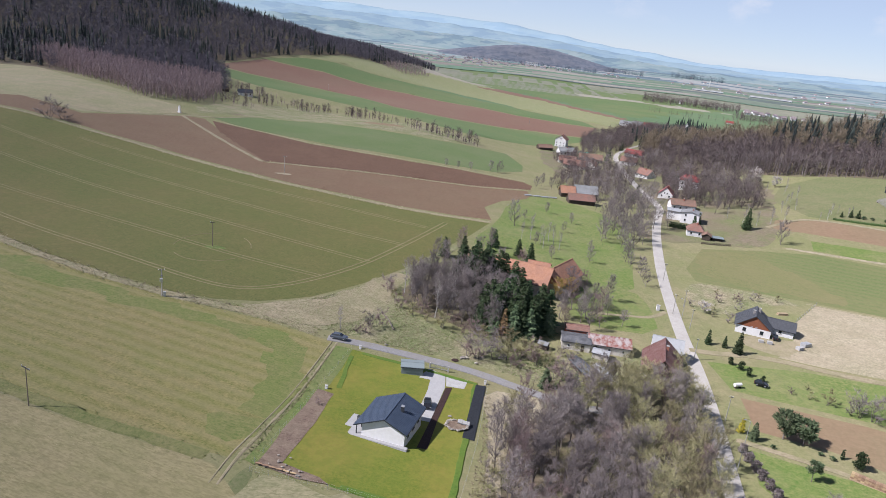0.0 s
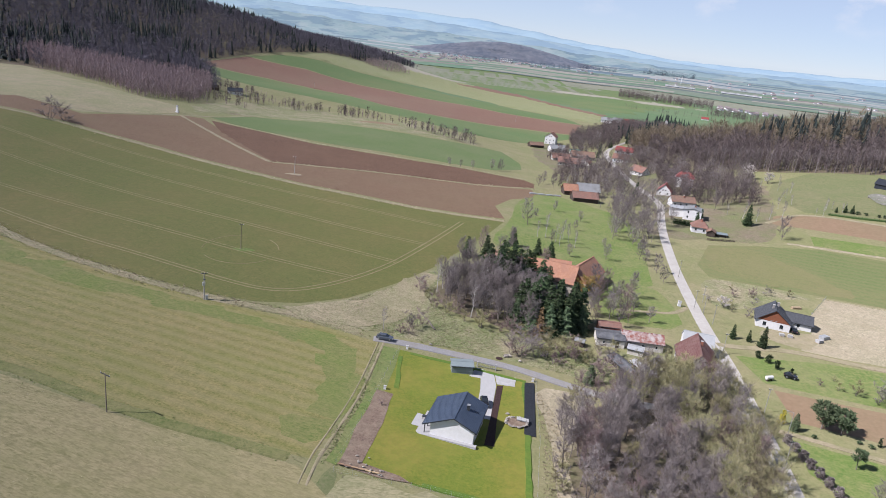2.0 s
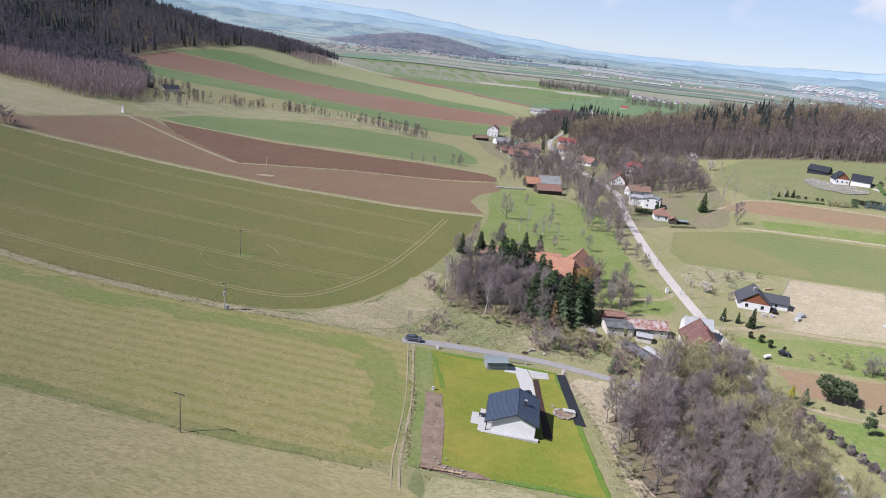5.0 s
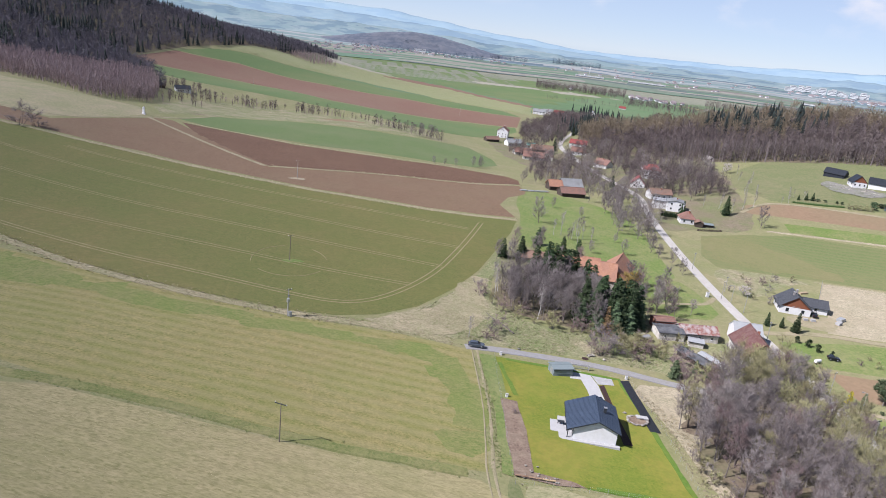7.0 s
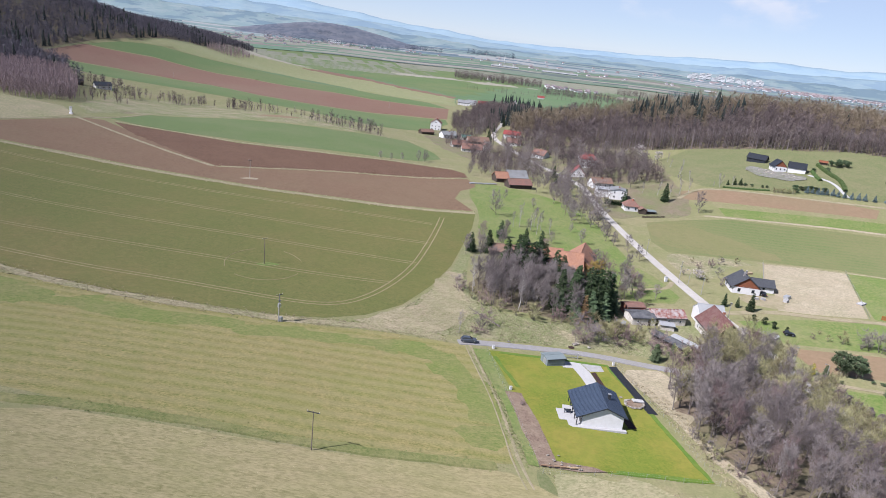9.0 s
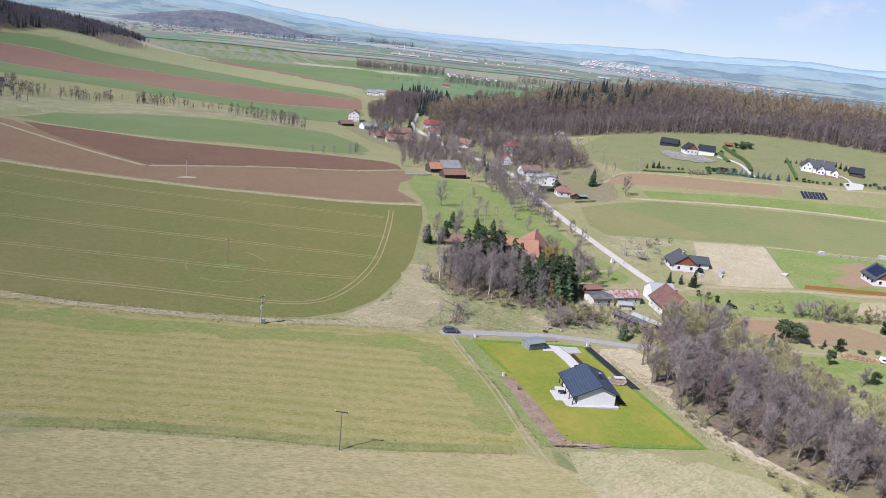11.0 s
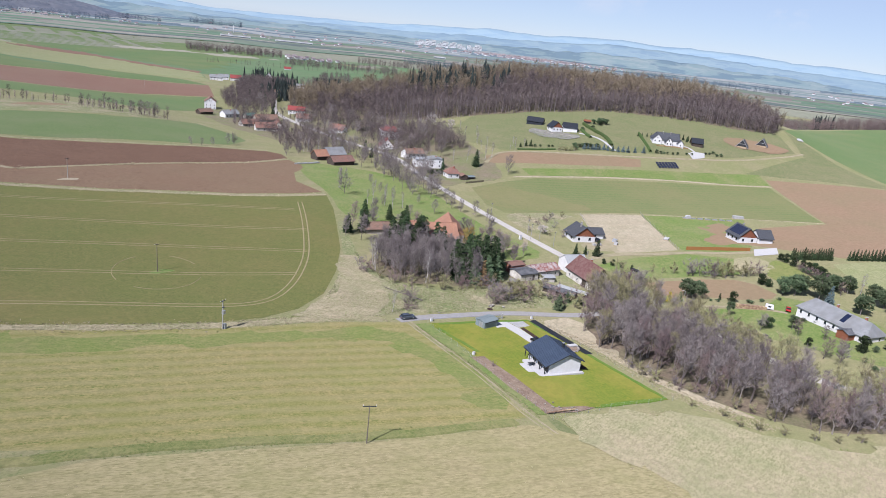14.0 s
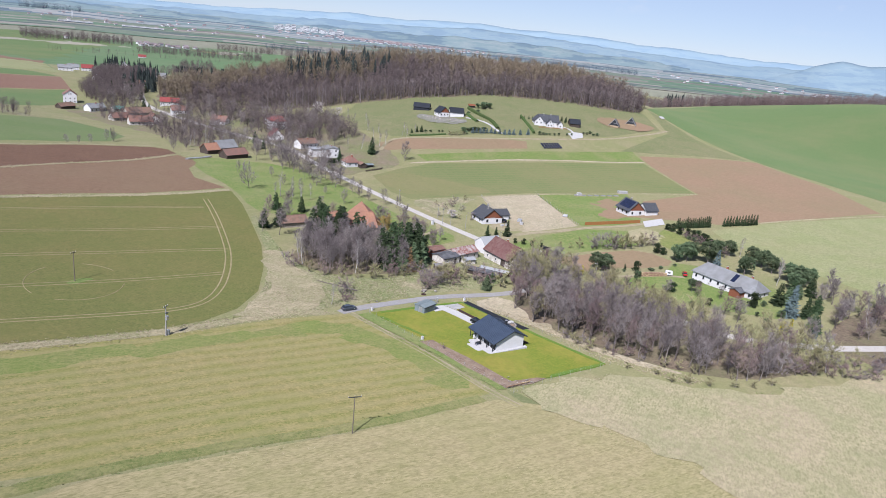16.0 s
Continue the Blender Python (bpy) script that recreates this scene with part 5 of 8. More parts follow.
# ---- grass tussocks on the rough ground ----
def tussock(rnd):
    V, F = [], []
    for k in range(9):
        az = rnd.uniform(0, 6.283)
        d = Vector((math.cos(az), math.sin(az), rnd.uniform(0.5, 2.2))).normalized()
        sprig(V, F, Vector((math.cos(az) * 0.12, math.sin(az) * 0.12, -0.05)), d, rnd.uniform(0.3, 0.65), rnd.uniform(0.05, 0.11), rnd)
    return np.array([tuple(v) for v in V]), np.array(F)


M_TUFT_STRAW = mat("dead straw tussocks", (0.30, 0.255, 0.165), (0.42, 0.37, 0.255), 1.0, island=True, spread=0.35, bump=0)
M_TUFT_GREEN = mat("green grass tussocks", (0.135, 0.188, 0.060), (0.230, 0.250, 0.105), 1.0, island=True, spread=0.35, bump=0)
rg = random.Random(77)


def along(line, width, count, s0, s1):
    pts = densify(chaikin(line, False, 1), False, 1.0)
    out = []
    for _ in range(count):
        p = rg.choice(pts)
        out.append((p.x + rg.gauss(0, width), p.y + rg.gauss(0, width), rg.uniform(s0, s1)))
    return out


def within(poly, count, s0, s1, rough=0.0):
    xs, ys = [p[0] for p in poly], [p[1] for p in poly]
    out = []
    while len(out) < count:
        x, y = rg.uniform(min(xs), max(xs)), rg.uniform(min(ys), max(ys))
        if inside(poly, x, y) and noise.noise((x * 0.06, y * 0.06, 5.0)) > rough - 0.3:
            out.append((x, y, rg.uniform(s0, s1)))
    return out


VERGE = [(-160, 76), (-95, 42), (-70, 27), (-46, 16), (-20, 7), (0, 2.5), (18, 1), (32, 0), (46, -5)]
RIDGE = [(-110, -44), (-39, -53), (-13, -59), (8, -65), (43, -70)]
ROUGH = [(52, -3), (95, -8), (120, -14), (125, 0), (104, 9), (75, 14), (62, 30), (70, 62), (82, 92), (64, 57), (52, 36), (39, 18), (30, 4)]
TUSSOCK_FIELD = [(53, -72), (84, -79), (96, -100), (112, -112), (120, -150), (70, -150), (52, -100)]
DRY_FIELD = [(-110, -60), (-39, -57), (8, -68), (45, -73), (46, -110), (0, -120), (-80, -110)]
straw = along(VERGE, 1.5, 3000, 0.4, 1.0) + along(FIELD_TOP, 1.2, 1400, 0.5, 1.1) + within(ROUGH, 3400, 0.35, 0.85, 0.2) + within(TUSSOCK_FIELD, 3600, 0.35, 0.8, 0.15) + within(DRY_FIELD, 2600, 0.3, 0.6, 0.2)
straw += along([(-33, 184), (9, 190), (74, 203), (112, 231)], 1.0, 500, 0.8, 1.4) + within([(94, -20), (100, -40), (97, -76), (104, -98), (97, -96), (91, -76), (94, -45)], 900, 0.5, 1.0)
wood("dry_tussocks", straw, tussock, M_TUFT_STRAW, "tufts of dead straw-coloured grass", 41)
green = along(RIDGE, 1.2, 1500, 0.35, 0.75) + within(ROUGH, 2400, 0.35, 0.8, 0.2) + along(VERGE, 2.2, 900, 0.4, 0.9) + within(TUSSOCK_FIELD, 900, 0.5, 1.0) + along([(53.5, -12), (52.6, -41), (49.8, -68)], 1.0, 700, 0.4, 0.8)
wood("green_tussocks", green, tussock, M_TUFT_GREEN, "tufts of fresh green grass", 42)

# ---- buildings ----
M_WHITE = mat("white render", (0.681, 0.681, 0.679), (0.736, 0.736, 0.735), 1.5, c3=(0.607, 0.598, 0.577), scale3=0.4, amount3=0.4, bump=0.05, world_space=False)
M_OLDWALL = mat("weathered whitewash", (0.62, 0.60, 0.55), (0.70, 0.68, 0.63), 1.2, c3=(0.38, 0.34, 0.29), scale3=0.5, amount3=0.7, bump=0.2, world_space=False)
M_STONEWALL = mat("old stone and plaster wall", (0.36, 0.32, 0.27), (0.50, 0.46, 0.40), 1.0, c3=(0.22, 0.19, 0.16), scale3=0.4, bump=0.4, world_space=False)
M_TIMBER = mat("brown timber cladding", (0.20, 0.075, 0.04), (0.26, 0.10, 0.055), 2.0, world_space=False, stretch=(0, 6.0))
M_DARKWOOD = mat("dark weathered boards", (0.055, 0.042, 0.034), (0.10, 0.08, 0.065), 3.0, world_space=False)
M_GRAPHITE = mat("graphite metal roof sheet", (0.044, 0.062, 0.096), (0.058, 0.081, 0.121), 0.6, rough=0.42, metal=0.0, spec=0.6, bump=0.03, world_space=False)
M_GRAPHITE_TILE = mat("graphite roof tiles", (0.06, 0.065, 0.075), (0.09, 0.095, 0.105), 2.0, rough=0.6, world_space=False)
M_BLACKROOF = mat("black roof", (0.02, 0.024, 0.032), (0.035, 0.04, 0.05), 2.0, rough=0.5, world_space=False)
M_GREYROOF = mat("grey cement roof", (0.22, 0.23, 0.235), (0.29, 0.30, 0.305), 1.2, c3=(0.17, 0.17, 0.165), scale3=0.3, rough=0.75, world_space=False)
M_TARROOF = mat("dark tar-felt roof", (0.10, 0.105, 0.115), (0.17, 0.175, 0.185), 0.8, c3=(0.05, 0.05, 0.055), scale3=0.5, world_space=False)
M_ORANGE = mat("orange clay roof tiles", (0.328, 0.165, 0.101), (0.406, 0.220, 0.149), 1.5, c3=(0.265, 0.150, 0.115), scale3=0.3, world_space=False)
M_REDTILE = mat("brick red roof tiles", (0.205, 0.108, 0.083), (0.28, 0.16, 0.13), 1.5, c3=(0.17, 0.12, 0.10), scale3=0.3, world_space=False)
M_REDMETAL = mat("bright red metal roof", (0.25, 0.055, 0.052), (0.30, 0.085, 0.075), 1.0, rough=0.45, world_space=False)
M_MAROON = mat("maroon metal roof", (0.13, 0.06, 0.052), (0.18, 0.09, 0.08), 1.4, c3=(0.22, 0.15, 0.135), scale3=0.35, rough=0.55, world_space=False)
M_BROWNTILE = mat("mossy brown roof tiles", (0.20, 0.12, 0.09), (0.27, 0.17, 0.13), 1.5, c3=(0.14, 0.12, 0.09), scale3=0.4, world_space=False)
M_RUST = mat("rusty red sheet metal", (0.24, 0.07, 0.05), (0.36, 0.30, 0.28), 0.9, c3=(0.46, 0.43, 0.42), scale3=0.45, amount3=0.85, rough=0.6, world_space=False)
M_TEAL = mat("green sheet roof", (0.10, 0.26, 0.22), (0.13, 0.30, 0.26), 1.0, world_space=False)
M_PALEMETAL = mat("pale zinc roof", (0.396, 0.410, 0.418), (0.446, 0.461, 0.468), 1.0, rough=0.45, metal=0.2, world_space=False)
M_SHED = mat("light grey-blue shed panel", (0.198, 0.240, 0.246), (0.222, 0.264, 0.270), 2.0, rough=0.5, world_space=False)
M_GLASS = mat("dark window glass", (0.02, 0.026, 0.032), (0.03, 0.036, 0.042), 0.5, rough=0.08, spec=0.6, bump=0, world_space=False)
M_FRAME_WHITE = mat("white window frame", (0.72, 0.72, 0.72), (0.76, 0.76, 0.76), 2.0, rough=0.5, bump=0, world_space=False)
M_FRAME_DARK = mat("anthracite frame", (0.03, 0.034, 0.04), (0.045, 0.05, 0.055), 2.0, rough=0.5, bump=0, world_space=False)
M_CHIMNEY = mat("grey chimney render", (0.24, 0.23, 0.22), (0.32, 0.30, 0.29), 3.0, world_space=False)
M_BRICK = mat("red brick chimney", (0.30, 0.12, 0.08), (0.38, 0.17, 0.12), 5.0, world_space=False)
M_SOLAR = mat("dark blue solar cells", (0.012, 0.018, 0.045), (0.02, 0.028, 0.06), 3.0, rough=0.15, spec=0.6, bump=0, world_space=False)
M_CONCRETE = mat("grey concrete", (0.40, 0.40, 0.39), (0.48, 0.48, 0.47), 2.0, c3=(0.33, 0.32, 0.31), scale3=0.6, world_space=False)
M_METAL = mat("galvanised steel", (0.45, 0.46, 0.47), (0.52, 0.53, 0.54), 3.0, rough=0.45, metal=0.6, world_space=False)
M_WOOD = mat("bare timber", (0.36, 0.27, 0.17), (0.44, 0.34, 0.23), 3.0, world_space=False)
M_ORANGEWOOD = mat("orange stained timber", (0.298, 0.132, 0.040), (0.341, 0.165, 0.064), 3.0, world_space=False)
M_POLE = mat("pale concrete pole", (0.302, 0.295, 0.274), (0.360, 0.353, 0.331), 3.0, world_space=False)
M_POLE_WOOD = mat("dark tarred pole", (0.13, 0.11, 0.09), (0.20, 0.17, 0.14), 3.0, world_space=False)


def part(name, V, F, material, parent, label=""):
    """Links a mesh as one part under a thing or part."""
    ob = new(name, data(name, V, F, material))
    ob.parent = parent
    if label:
        tagged(ob, label)
    return ob


def box(V, F, x0, y0, z0, x1, y1, z1):
    k = len(V)
    V += [Vector(p) for p in ((x0, y0, z0), (x1, y0, z0), (x1, y1, z0), (x0, y1, z0), (x0, y0, z1), (x1, y0, z1), (x1, y1, z1), (x0, y1, z1))]
    F += [tuple(k + i for i in q) for q in ((3, 2, 1, 0), (4, 5, 6, 7), (0, 1, 5, 4), (1, 2, 6, 5), (2, 3, 7, 6), (3, 0, 4, 7))]


def box_part(name, dims, material, parent, label=""):
    V, F = [], []
    box(V, F, *dims)
    return part(name, V, F, material, parent, label)


def hexa(V, F, pts):
    """A solid from eight corners: four below, four above, in the same order."""
    k = len(V)
    V += [Vector(p) for p in pts]
    F += [tuple(k + i for i in q) for q in ((3, 2, 1, 0), (4, 5, 6, 7), (0, 1, 5, 4), (1, 2, 6, 5), (2, 3, 7, 6), (3, 0, 4, 7))]


def roof_slab(V, F, x0, z0, x1, z1, y0, y1, t=0.2):
    """A sloping slab from (x0, z0) up to (x1, z1) between y0 and y1."""
    hexa(V, F, [(x0, y0, z0), (x1, y0, z1), (x1, y1, z1), (x0, y1, z0), (x0, y0, z0 + t), (x1, y0, z1 + t), (x1, y1, z1 + t), (x0, y1, z0 + t)])


def window(parent, side, u, z, w, h, hx, hy, frame_mat, name="window"):
    """A framed window on one wall: a frame with a pane and a sill. side: W, E (eaves) or S, N (gables)."""
    V, F, PV, PF, SV, SF = [], [], [], [], [], []

    def put(V, F, a0, a1, z0, z1, d0, d1):
        if side in "WE":
            s = -1 if side == "W" else 1
            xs = sorted((s * (hx + d0), s * (hx + d1)))
            box(V, F, xs[0], a0, z0, xs[1], a1, z1)
        else:
            s = -1 if side == "S" else 1
            ys = sorted((s * (hy + d0), s * (hy + d1)))
            box(V, F, a0, ys[0], z0, a1, ys[1], z1)

    b = 0.09
    put(V, F, u - w / 2, u + w / 2, z, z + b, -0.05, 0.05)
    put(V, F, u - w / 2, u + w / 2, z + h - b, z + h, -0.05, 0.05)
    put(V, F, u - w / 2, u - w / 2 + b, z + b, z + h - b, -0.05, 0.05)
    put(V, F, u + w / 2 - b, u + w / 2, z + b, z + h - b, -0.05, 0.05)
    if w > 1.1:
        put(V, F, u - 0.04, u + 0.04, z + b, z + h - b, -0.05, 0.045)
    put(PV, PF, u - w / 2 + b, u + w / 2 - b, z + b, z + h - b, -0.03, 0.02)
    put(SV, SF, u - w / 2 - 0.08, u + w / 2 + 0.08, z - 0.07, z - 0.004, 0.0, 0.14)
    f = part(name, V, F, frame_mat, parent)
    part("pane", PV, PF, M_GLASS, f)
    part("sill", SV, SF, M_CONCRETE, f)
    return f


def house(name, label, cx, cy, ridge, width, length, eave, rise, wall, roof, over=0.5, wins=None, gable=None, chimneys=(), frame=M_FRAME_WHITE,
          category="house", hip=0.0, lift=0.0, door=None, solar=None, thing=None, skylights=(), win=(1.1, 1.3), ribs=0):
    """A gabled house. ridge: direction of the ridge (local y). wins: how many windows on each wall. hip: how far the ridge stops short of the gables."""
    if thing is None:
        e = new(name)
        ang = math.atan2(-ridge[0], ridge[1])
        e.matrix_basis = Matrix.Translation(on(cx, cy, lift)) @ Matrix.Rotation(ang, 4, "Z")
        tagged(e, label, category)
    else:
        e = new(name)
        e.parent = thing
        ang = math.atan2(-ridge[0], ridge[1])
        e.matrix_basis = thing.matrix_basis.inverted() @ Matrix.Translation(on(cx, cy, lift)) @ Matrix.Rotation(ang, 4, "Z")
    hx, hy = width / 2, length / 2
    slope = rise / hx
    V, F = [], []
    top = eave + (0 if hip else rise)
    V += [Vector(p) for p in ((-hx, -hy, -1.5), (hx, -hy, -1.5), (hx, hy, -1.5), (-hx, hy, -1.5), (-hx, -hy, eave), (hx, -hy, eave), (hx, hy, eave), (-hx, hy, eave))]
    F += [(0, 1, 5, 4), (1, 2, 6, 5), (2, 3, 7, 6), (3, 0, 4, 7)]
    if not hip:
        V += [Vector((0, -hy, top)), Vector((0, hy, top))]
        if gable is None:
            F += [(4, 5, 8), (6, 7, 9)]
    F.append((4, 7, 6, 5) if hip else (4, 7, 9, 8))
    if not hip:
        F.append((5, 8, 9, 6))
    w_ob = part("wall", V, F, wall, e)
    if gable is not None and not hip:
        for s in (-1, 1):
            GV = [Vector((-hx, s * hy, eave)), Vector((hx, s * hy, eave)), Vector((0, s * hy, top)), Vector((-hx, s * (hy + 0.06), eave - 0.05)), Vector((hx, s * (hy + 0.06), eave - 0.05)), Vector((0, s * (hy + 0.06), top))]
            GF = [(0, 1, 2), (3, 5, 4), (0, 3, 4, 1), (1, 4, 5, 2), (2, 5, 3, 0)]
            part("gable", GV, GF, gable, e, "timber-clad gable")
    # roof
    V, F = [], []
    if hip:
        hr = rise + 0.2
        o = over
        z0 = eave - o * slope + 0.15
        k = len(V)
        V += [Vector(p) for p in ((-hx - o, -hy - o, z0), (hx + o, -hy - o, z0), (hx + o, hy + o, z0), (-hx - o, hy + o, z0), (0, -hy + hip, eave + hr), (0, hy - hip, eave + hr),
                                  (-hx - o, -hy - o, z0 - 0.2), (hx + o, -hy - o, z0 - 0.2), (hx + o, hy + o, z0 - 0.2), (-hx - o, hy + o, z0 - 0.2))]
        F += [(0, 1, 4), (1, 2, 5, 4), (2, 3, 5), (3, 0, 4, 5), (6, 7, 1, 0), (7, 8, 2, 1), (8, 9, 3, 2), (9, 6, 0, 3), (9, 8, 7, 6)]
    else:
        for s in (-1, 1):
            roof_slab(V, F, s * (hx + over), eave - over * slope + 0.02, 0, eave + rise + 0.02, -hy - over, hy + over)
    r_ob = part("roof", V, F, roof, e)
    if ribs and not hip:
        V, F = [], []
        n = int((length + 2 * over) / ribs)
        for i in range(n + 1):
            y = -hy - over + 0.1 + (length + 2 * over - 0.2) * i / n
            for s in (-1, 1):
                roof_slab(V, F, s * (hx + over), eave - over * slope + 0.22, 0, eave + rise + 0.22, y - 0.03, y + 0.03, 0.06)
        part("roof_seam", V, F, roof, r_ob)
    # gutters and ridge cap
    if not hip:
        box_part("ridge_cap", (-0.14, -hy - over - 0.02, eave + rise + 0.18, 0.14, hy + over + 0.02, eave + rise + 0.27), roof, r_ob)
        for s in (-1, 1):
            x = s * (hx + over + 0.06)
            box_part("gutter", (min(x, x + s * 0.1), -hy - over, eave - over * slope - 0.02, max(x, x + s * 0.1), hy + over, eave - over * slope + 0.1), M_FRAME_DARK, r_ob)
    for u, v in chimneys:
        zc = eave + rise - abs(u) * slope
        c = box_part("chimney", (u - 0.35, v - 0.3, zc - 0.3, u + 0.35, v + 0.3, eave + rise + 0.8), M_CHIMNEY if roof in (M_GRAPHITE_TILE, M_GRAPHITE, M_BLACKROOF) else M_BRICK, e)
        box_part("chimney_cap", (u - 0.42, v - 0.37, eave + rise + 0.8, u + 0.42, v + 0.37, eave + rise + 0.9), M_CONCRETE, c)
    for side, n in (wins or {}).items():
        half = hy if side in "WE" else hx
        for i in range(n):
            u = -half + 2 * half * (i + 0.5) / n
            window(e, side, u, 0.95, win[0], win[1], hx, hy, frame)
            if eave > 4.6:
                window(e, side, u, 3.7, win[0], win[1], hx, hy, frame)
        if side in "SN" and rise > 2.6 and not hip:
            window(e, side, 0.0 if rise < 4 else -0.8, eave + 0.3, 0.9, 1.1, hx, hy, frame)
            if rise >= 4:
                window(e, side, 0.8, eave + 0.3, 0.9, 1.1, hx, hy, frame)
    if door:
        side, u, dw, dh, dm = door
        s = -1 if side in "WS" else 1
        if side in "WE":
            xs = sorted((s * (hx - 0.05), s * (hx + 0.06)))
            box_part("door", (xs[0], u - dw / 2, -0.1, xs[1], u + dw / 2, dh), dm, e, "wide front door")
        else:
            ys = sorted((s * (hy - 0.05), s * (hy + 0.06)))
            box_part("door", (u - dw / 2, ys[0], -0.1, u + dw / 2, ys[1], dh), dm, e, "wide front door")
    if solar:
        s, v0, v1, f0, f1, nv, nf = solar
        for i in range(nv):
            for j in range(nf):
                a0, a1 = v0 + (v1 - v0) * i / nv + 0.03, v0 + (v1 - v0) * (i + 1) / nv - 0.03
                g0, g1 = f0 + (f1 - f0) * j / nf, f0 + (f1 - f0) * (j + 1) / nf - 0.008
                V, F = [], []
                roof_slab(V, F, s * hx * (1 - g0), eave + rise * g0 + 0.28, s * hx * (1 - g1), eave + rise * g1 + 0.28, a0, a1, 0.05)
                part("solar_panel", V, F, M_SOLAR, r_ob, "dark blue solar panel")
    for u, v in skylights:
        zc = eave + rise - abs(u) * slope + 0.24
        V, F = [], []
        s = 1 if u > 0 else -1
        roof_slab(V, F, u + s * 0.5, zc - 0.5 * slope, u - s * 0.5, zc + 0.5 * slope, v - 0.4, v + 0.4, 0.08)
        part("skylight", V, F, M_GLASS, r_ob)
    return e


# the new bungalow
def bungalow():
    e = new("bungalow")
    # local x across the ridge (towards the lane side), local y along the ridge
    e.matrix_basis = Matrix.Translation((74.6, -48.2, float(height(74, -48)) + 0.72)) @ Matrix.Rotation(radians(-12.5), 4, "Z")
    tagged(e, "white bungalow with a graphite metal roof and covered terrace", "house")
    hy, zr, k = 5.4, 5.35, 0.44
    xw, xe = -5.0, 4.5
    # plinth slab and terrace
    box_part("terrace", (-8.0, -6.3, -1.4, -5.004, 3.4, 0.12), M_PAVING, e, "pale paved terrace")
    box_part("terrace_step", (-9.8, -3.4, -0.9, -8.004, 1.6, 0.05), M_PAVING, e, "pale paved step")
    box_part("apron", (-5.0, -6.3, -1.4, 5.4, -5.4, 0.08), M_PAVING, e, "pale paved edging")
    V = [Vector(p) for p in ((xw, -hy, -2.2), (xe, -hy, -2.2), (xe, hy, -2.2), (xw, hy, -2.2), (xw, -hy, zr + k * xw), (xe, -hy, zr - k * xe), (xe, hy, zr - k * xe), (xw, hy, zr + k * xw), (0, -hy, zr), (0, hy, zr))]
    F = [(0, 1, 5, 8, 4), (1, 2, 6, 5), (2, 3, 7, 9, 6), (3, 0, 4, 7), (4, 8, 9, 7), (5, 6, 9, 8)]
    part("wall", V, F, M_WHITE, e)
    # roof slabs: the terrace side reaches further out
    V, F = [], []
    roof_slab(V, F, -6.6, zr - k * 6.6 + 0.03, 0, zr + 0.03, -hy - 0.75, hy + 0.7, 0.16)
    roof_slab(V, F, 5.15, zr - k * 5.15 + 0.03, 0, zr + 0.03, -hy - 0.75, hy + 0.7, 0.16)
    roof = part("roof", V, F, M_GRAPHITE, e, "graphite metal sheet roof")
    n = 25
    for side, far in ((-1, 6.58), (1, 5.13)):
        V, F = [], []
        for i in range(n + 1):
            y = -hy - 0.7 + (2 * hy + 1.35) * i / n
            roof_slab(V, F, side * far, zr - k * far + 0.19, side * 0.08, zr - k * 0.08 + 0.19, y - 0.035, y + 0.035, 0.07)
        part("roof_seam", V, F, M_GRAPHITE, roof)
    box_part("ridge_cap", (-0.16, -hy - 0.77, zr + 0.16, 0.16, hy + 0.72, zr + 0.26), M_GRAPHITE, roof)
    for x in (-6.72, 5.15):
        box_part("gutter", (x, -hy - 0.75, zr - k * abs(x) - 0.02, x + 0.13, hy + 0.7, zr - k * abs(x) + 0.12), M_FRAME_DARK, roof)
    for y, fy in ((-hy - 0.77, -hy - 0.752), (hy + 0.702, hy + 0.72)):
        V, F = [], []
        for far, side in ((6.6, -1), (5.15, 1)):
            hexa(V, F, [(side * far, y, zr - k * far - 0.08), (0, y, zr - 0.08), (0, fy, zr - 0.08), (side * far, fy, zr - k * far - 0.08),
                        (side * far, y, zr - k * far + 0.17), (0, y, zr + 0.17), (0, fy, zr + 0.17), (side * far, fy, zr - k * far + 0.17)])
        part("fascia", V, F, M_FRAME_DARK, roof)
    c = box_part("chimney", (1.5, -0.4, zr - k * 2.2, 2.1, 0.2, zr + 0.55), M_FRAME_DARK, e, "dark metal-clad chimney")
    box_part("chimney_cap", (1.43, -0.47, zr + 0.62, 2.17, 0.27, zr + 0.7), M_METAL, c)
    box_part("chimney_neck", (1.62, -0.28, zr + 0.55, 1.98, 0.08, zr + 0.62), M_METAL, c)
    for y in (-5.3, -2.6, 0.3, 3.0, 5.3):
        box_part("post", (-6.3, y - 0.09, 0.1, -6.12, y + 0.09, zr - k * 6.2), M_FRAME_DARK, e, "slim dark terrace post")
    for y, w, h, z in ((-3.9, 2.2, 2.1, 0.14), (-0.9, 2.4, 2.1, 0.14), (2.2, 1.6, 2.1, 0.14), (4.3, 1.0, 1.2, 0.95)):
        hx = 5.0
        window(e, "W", y, z, w, h, hx, hy, M_FRAME_DARK)
    for y, w in ((-3.2, 1.0), (0.2, 1.4), (3.2, 1.0)):
        window(e, "E", y, 1.0, w, 1.2, 4.5, hy, M_FRAME_DARK)
    return e


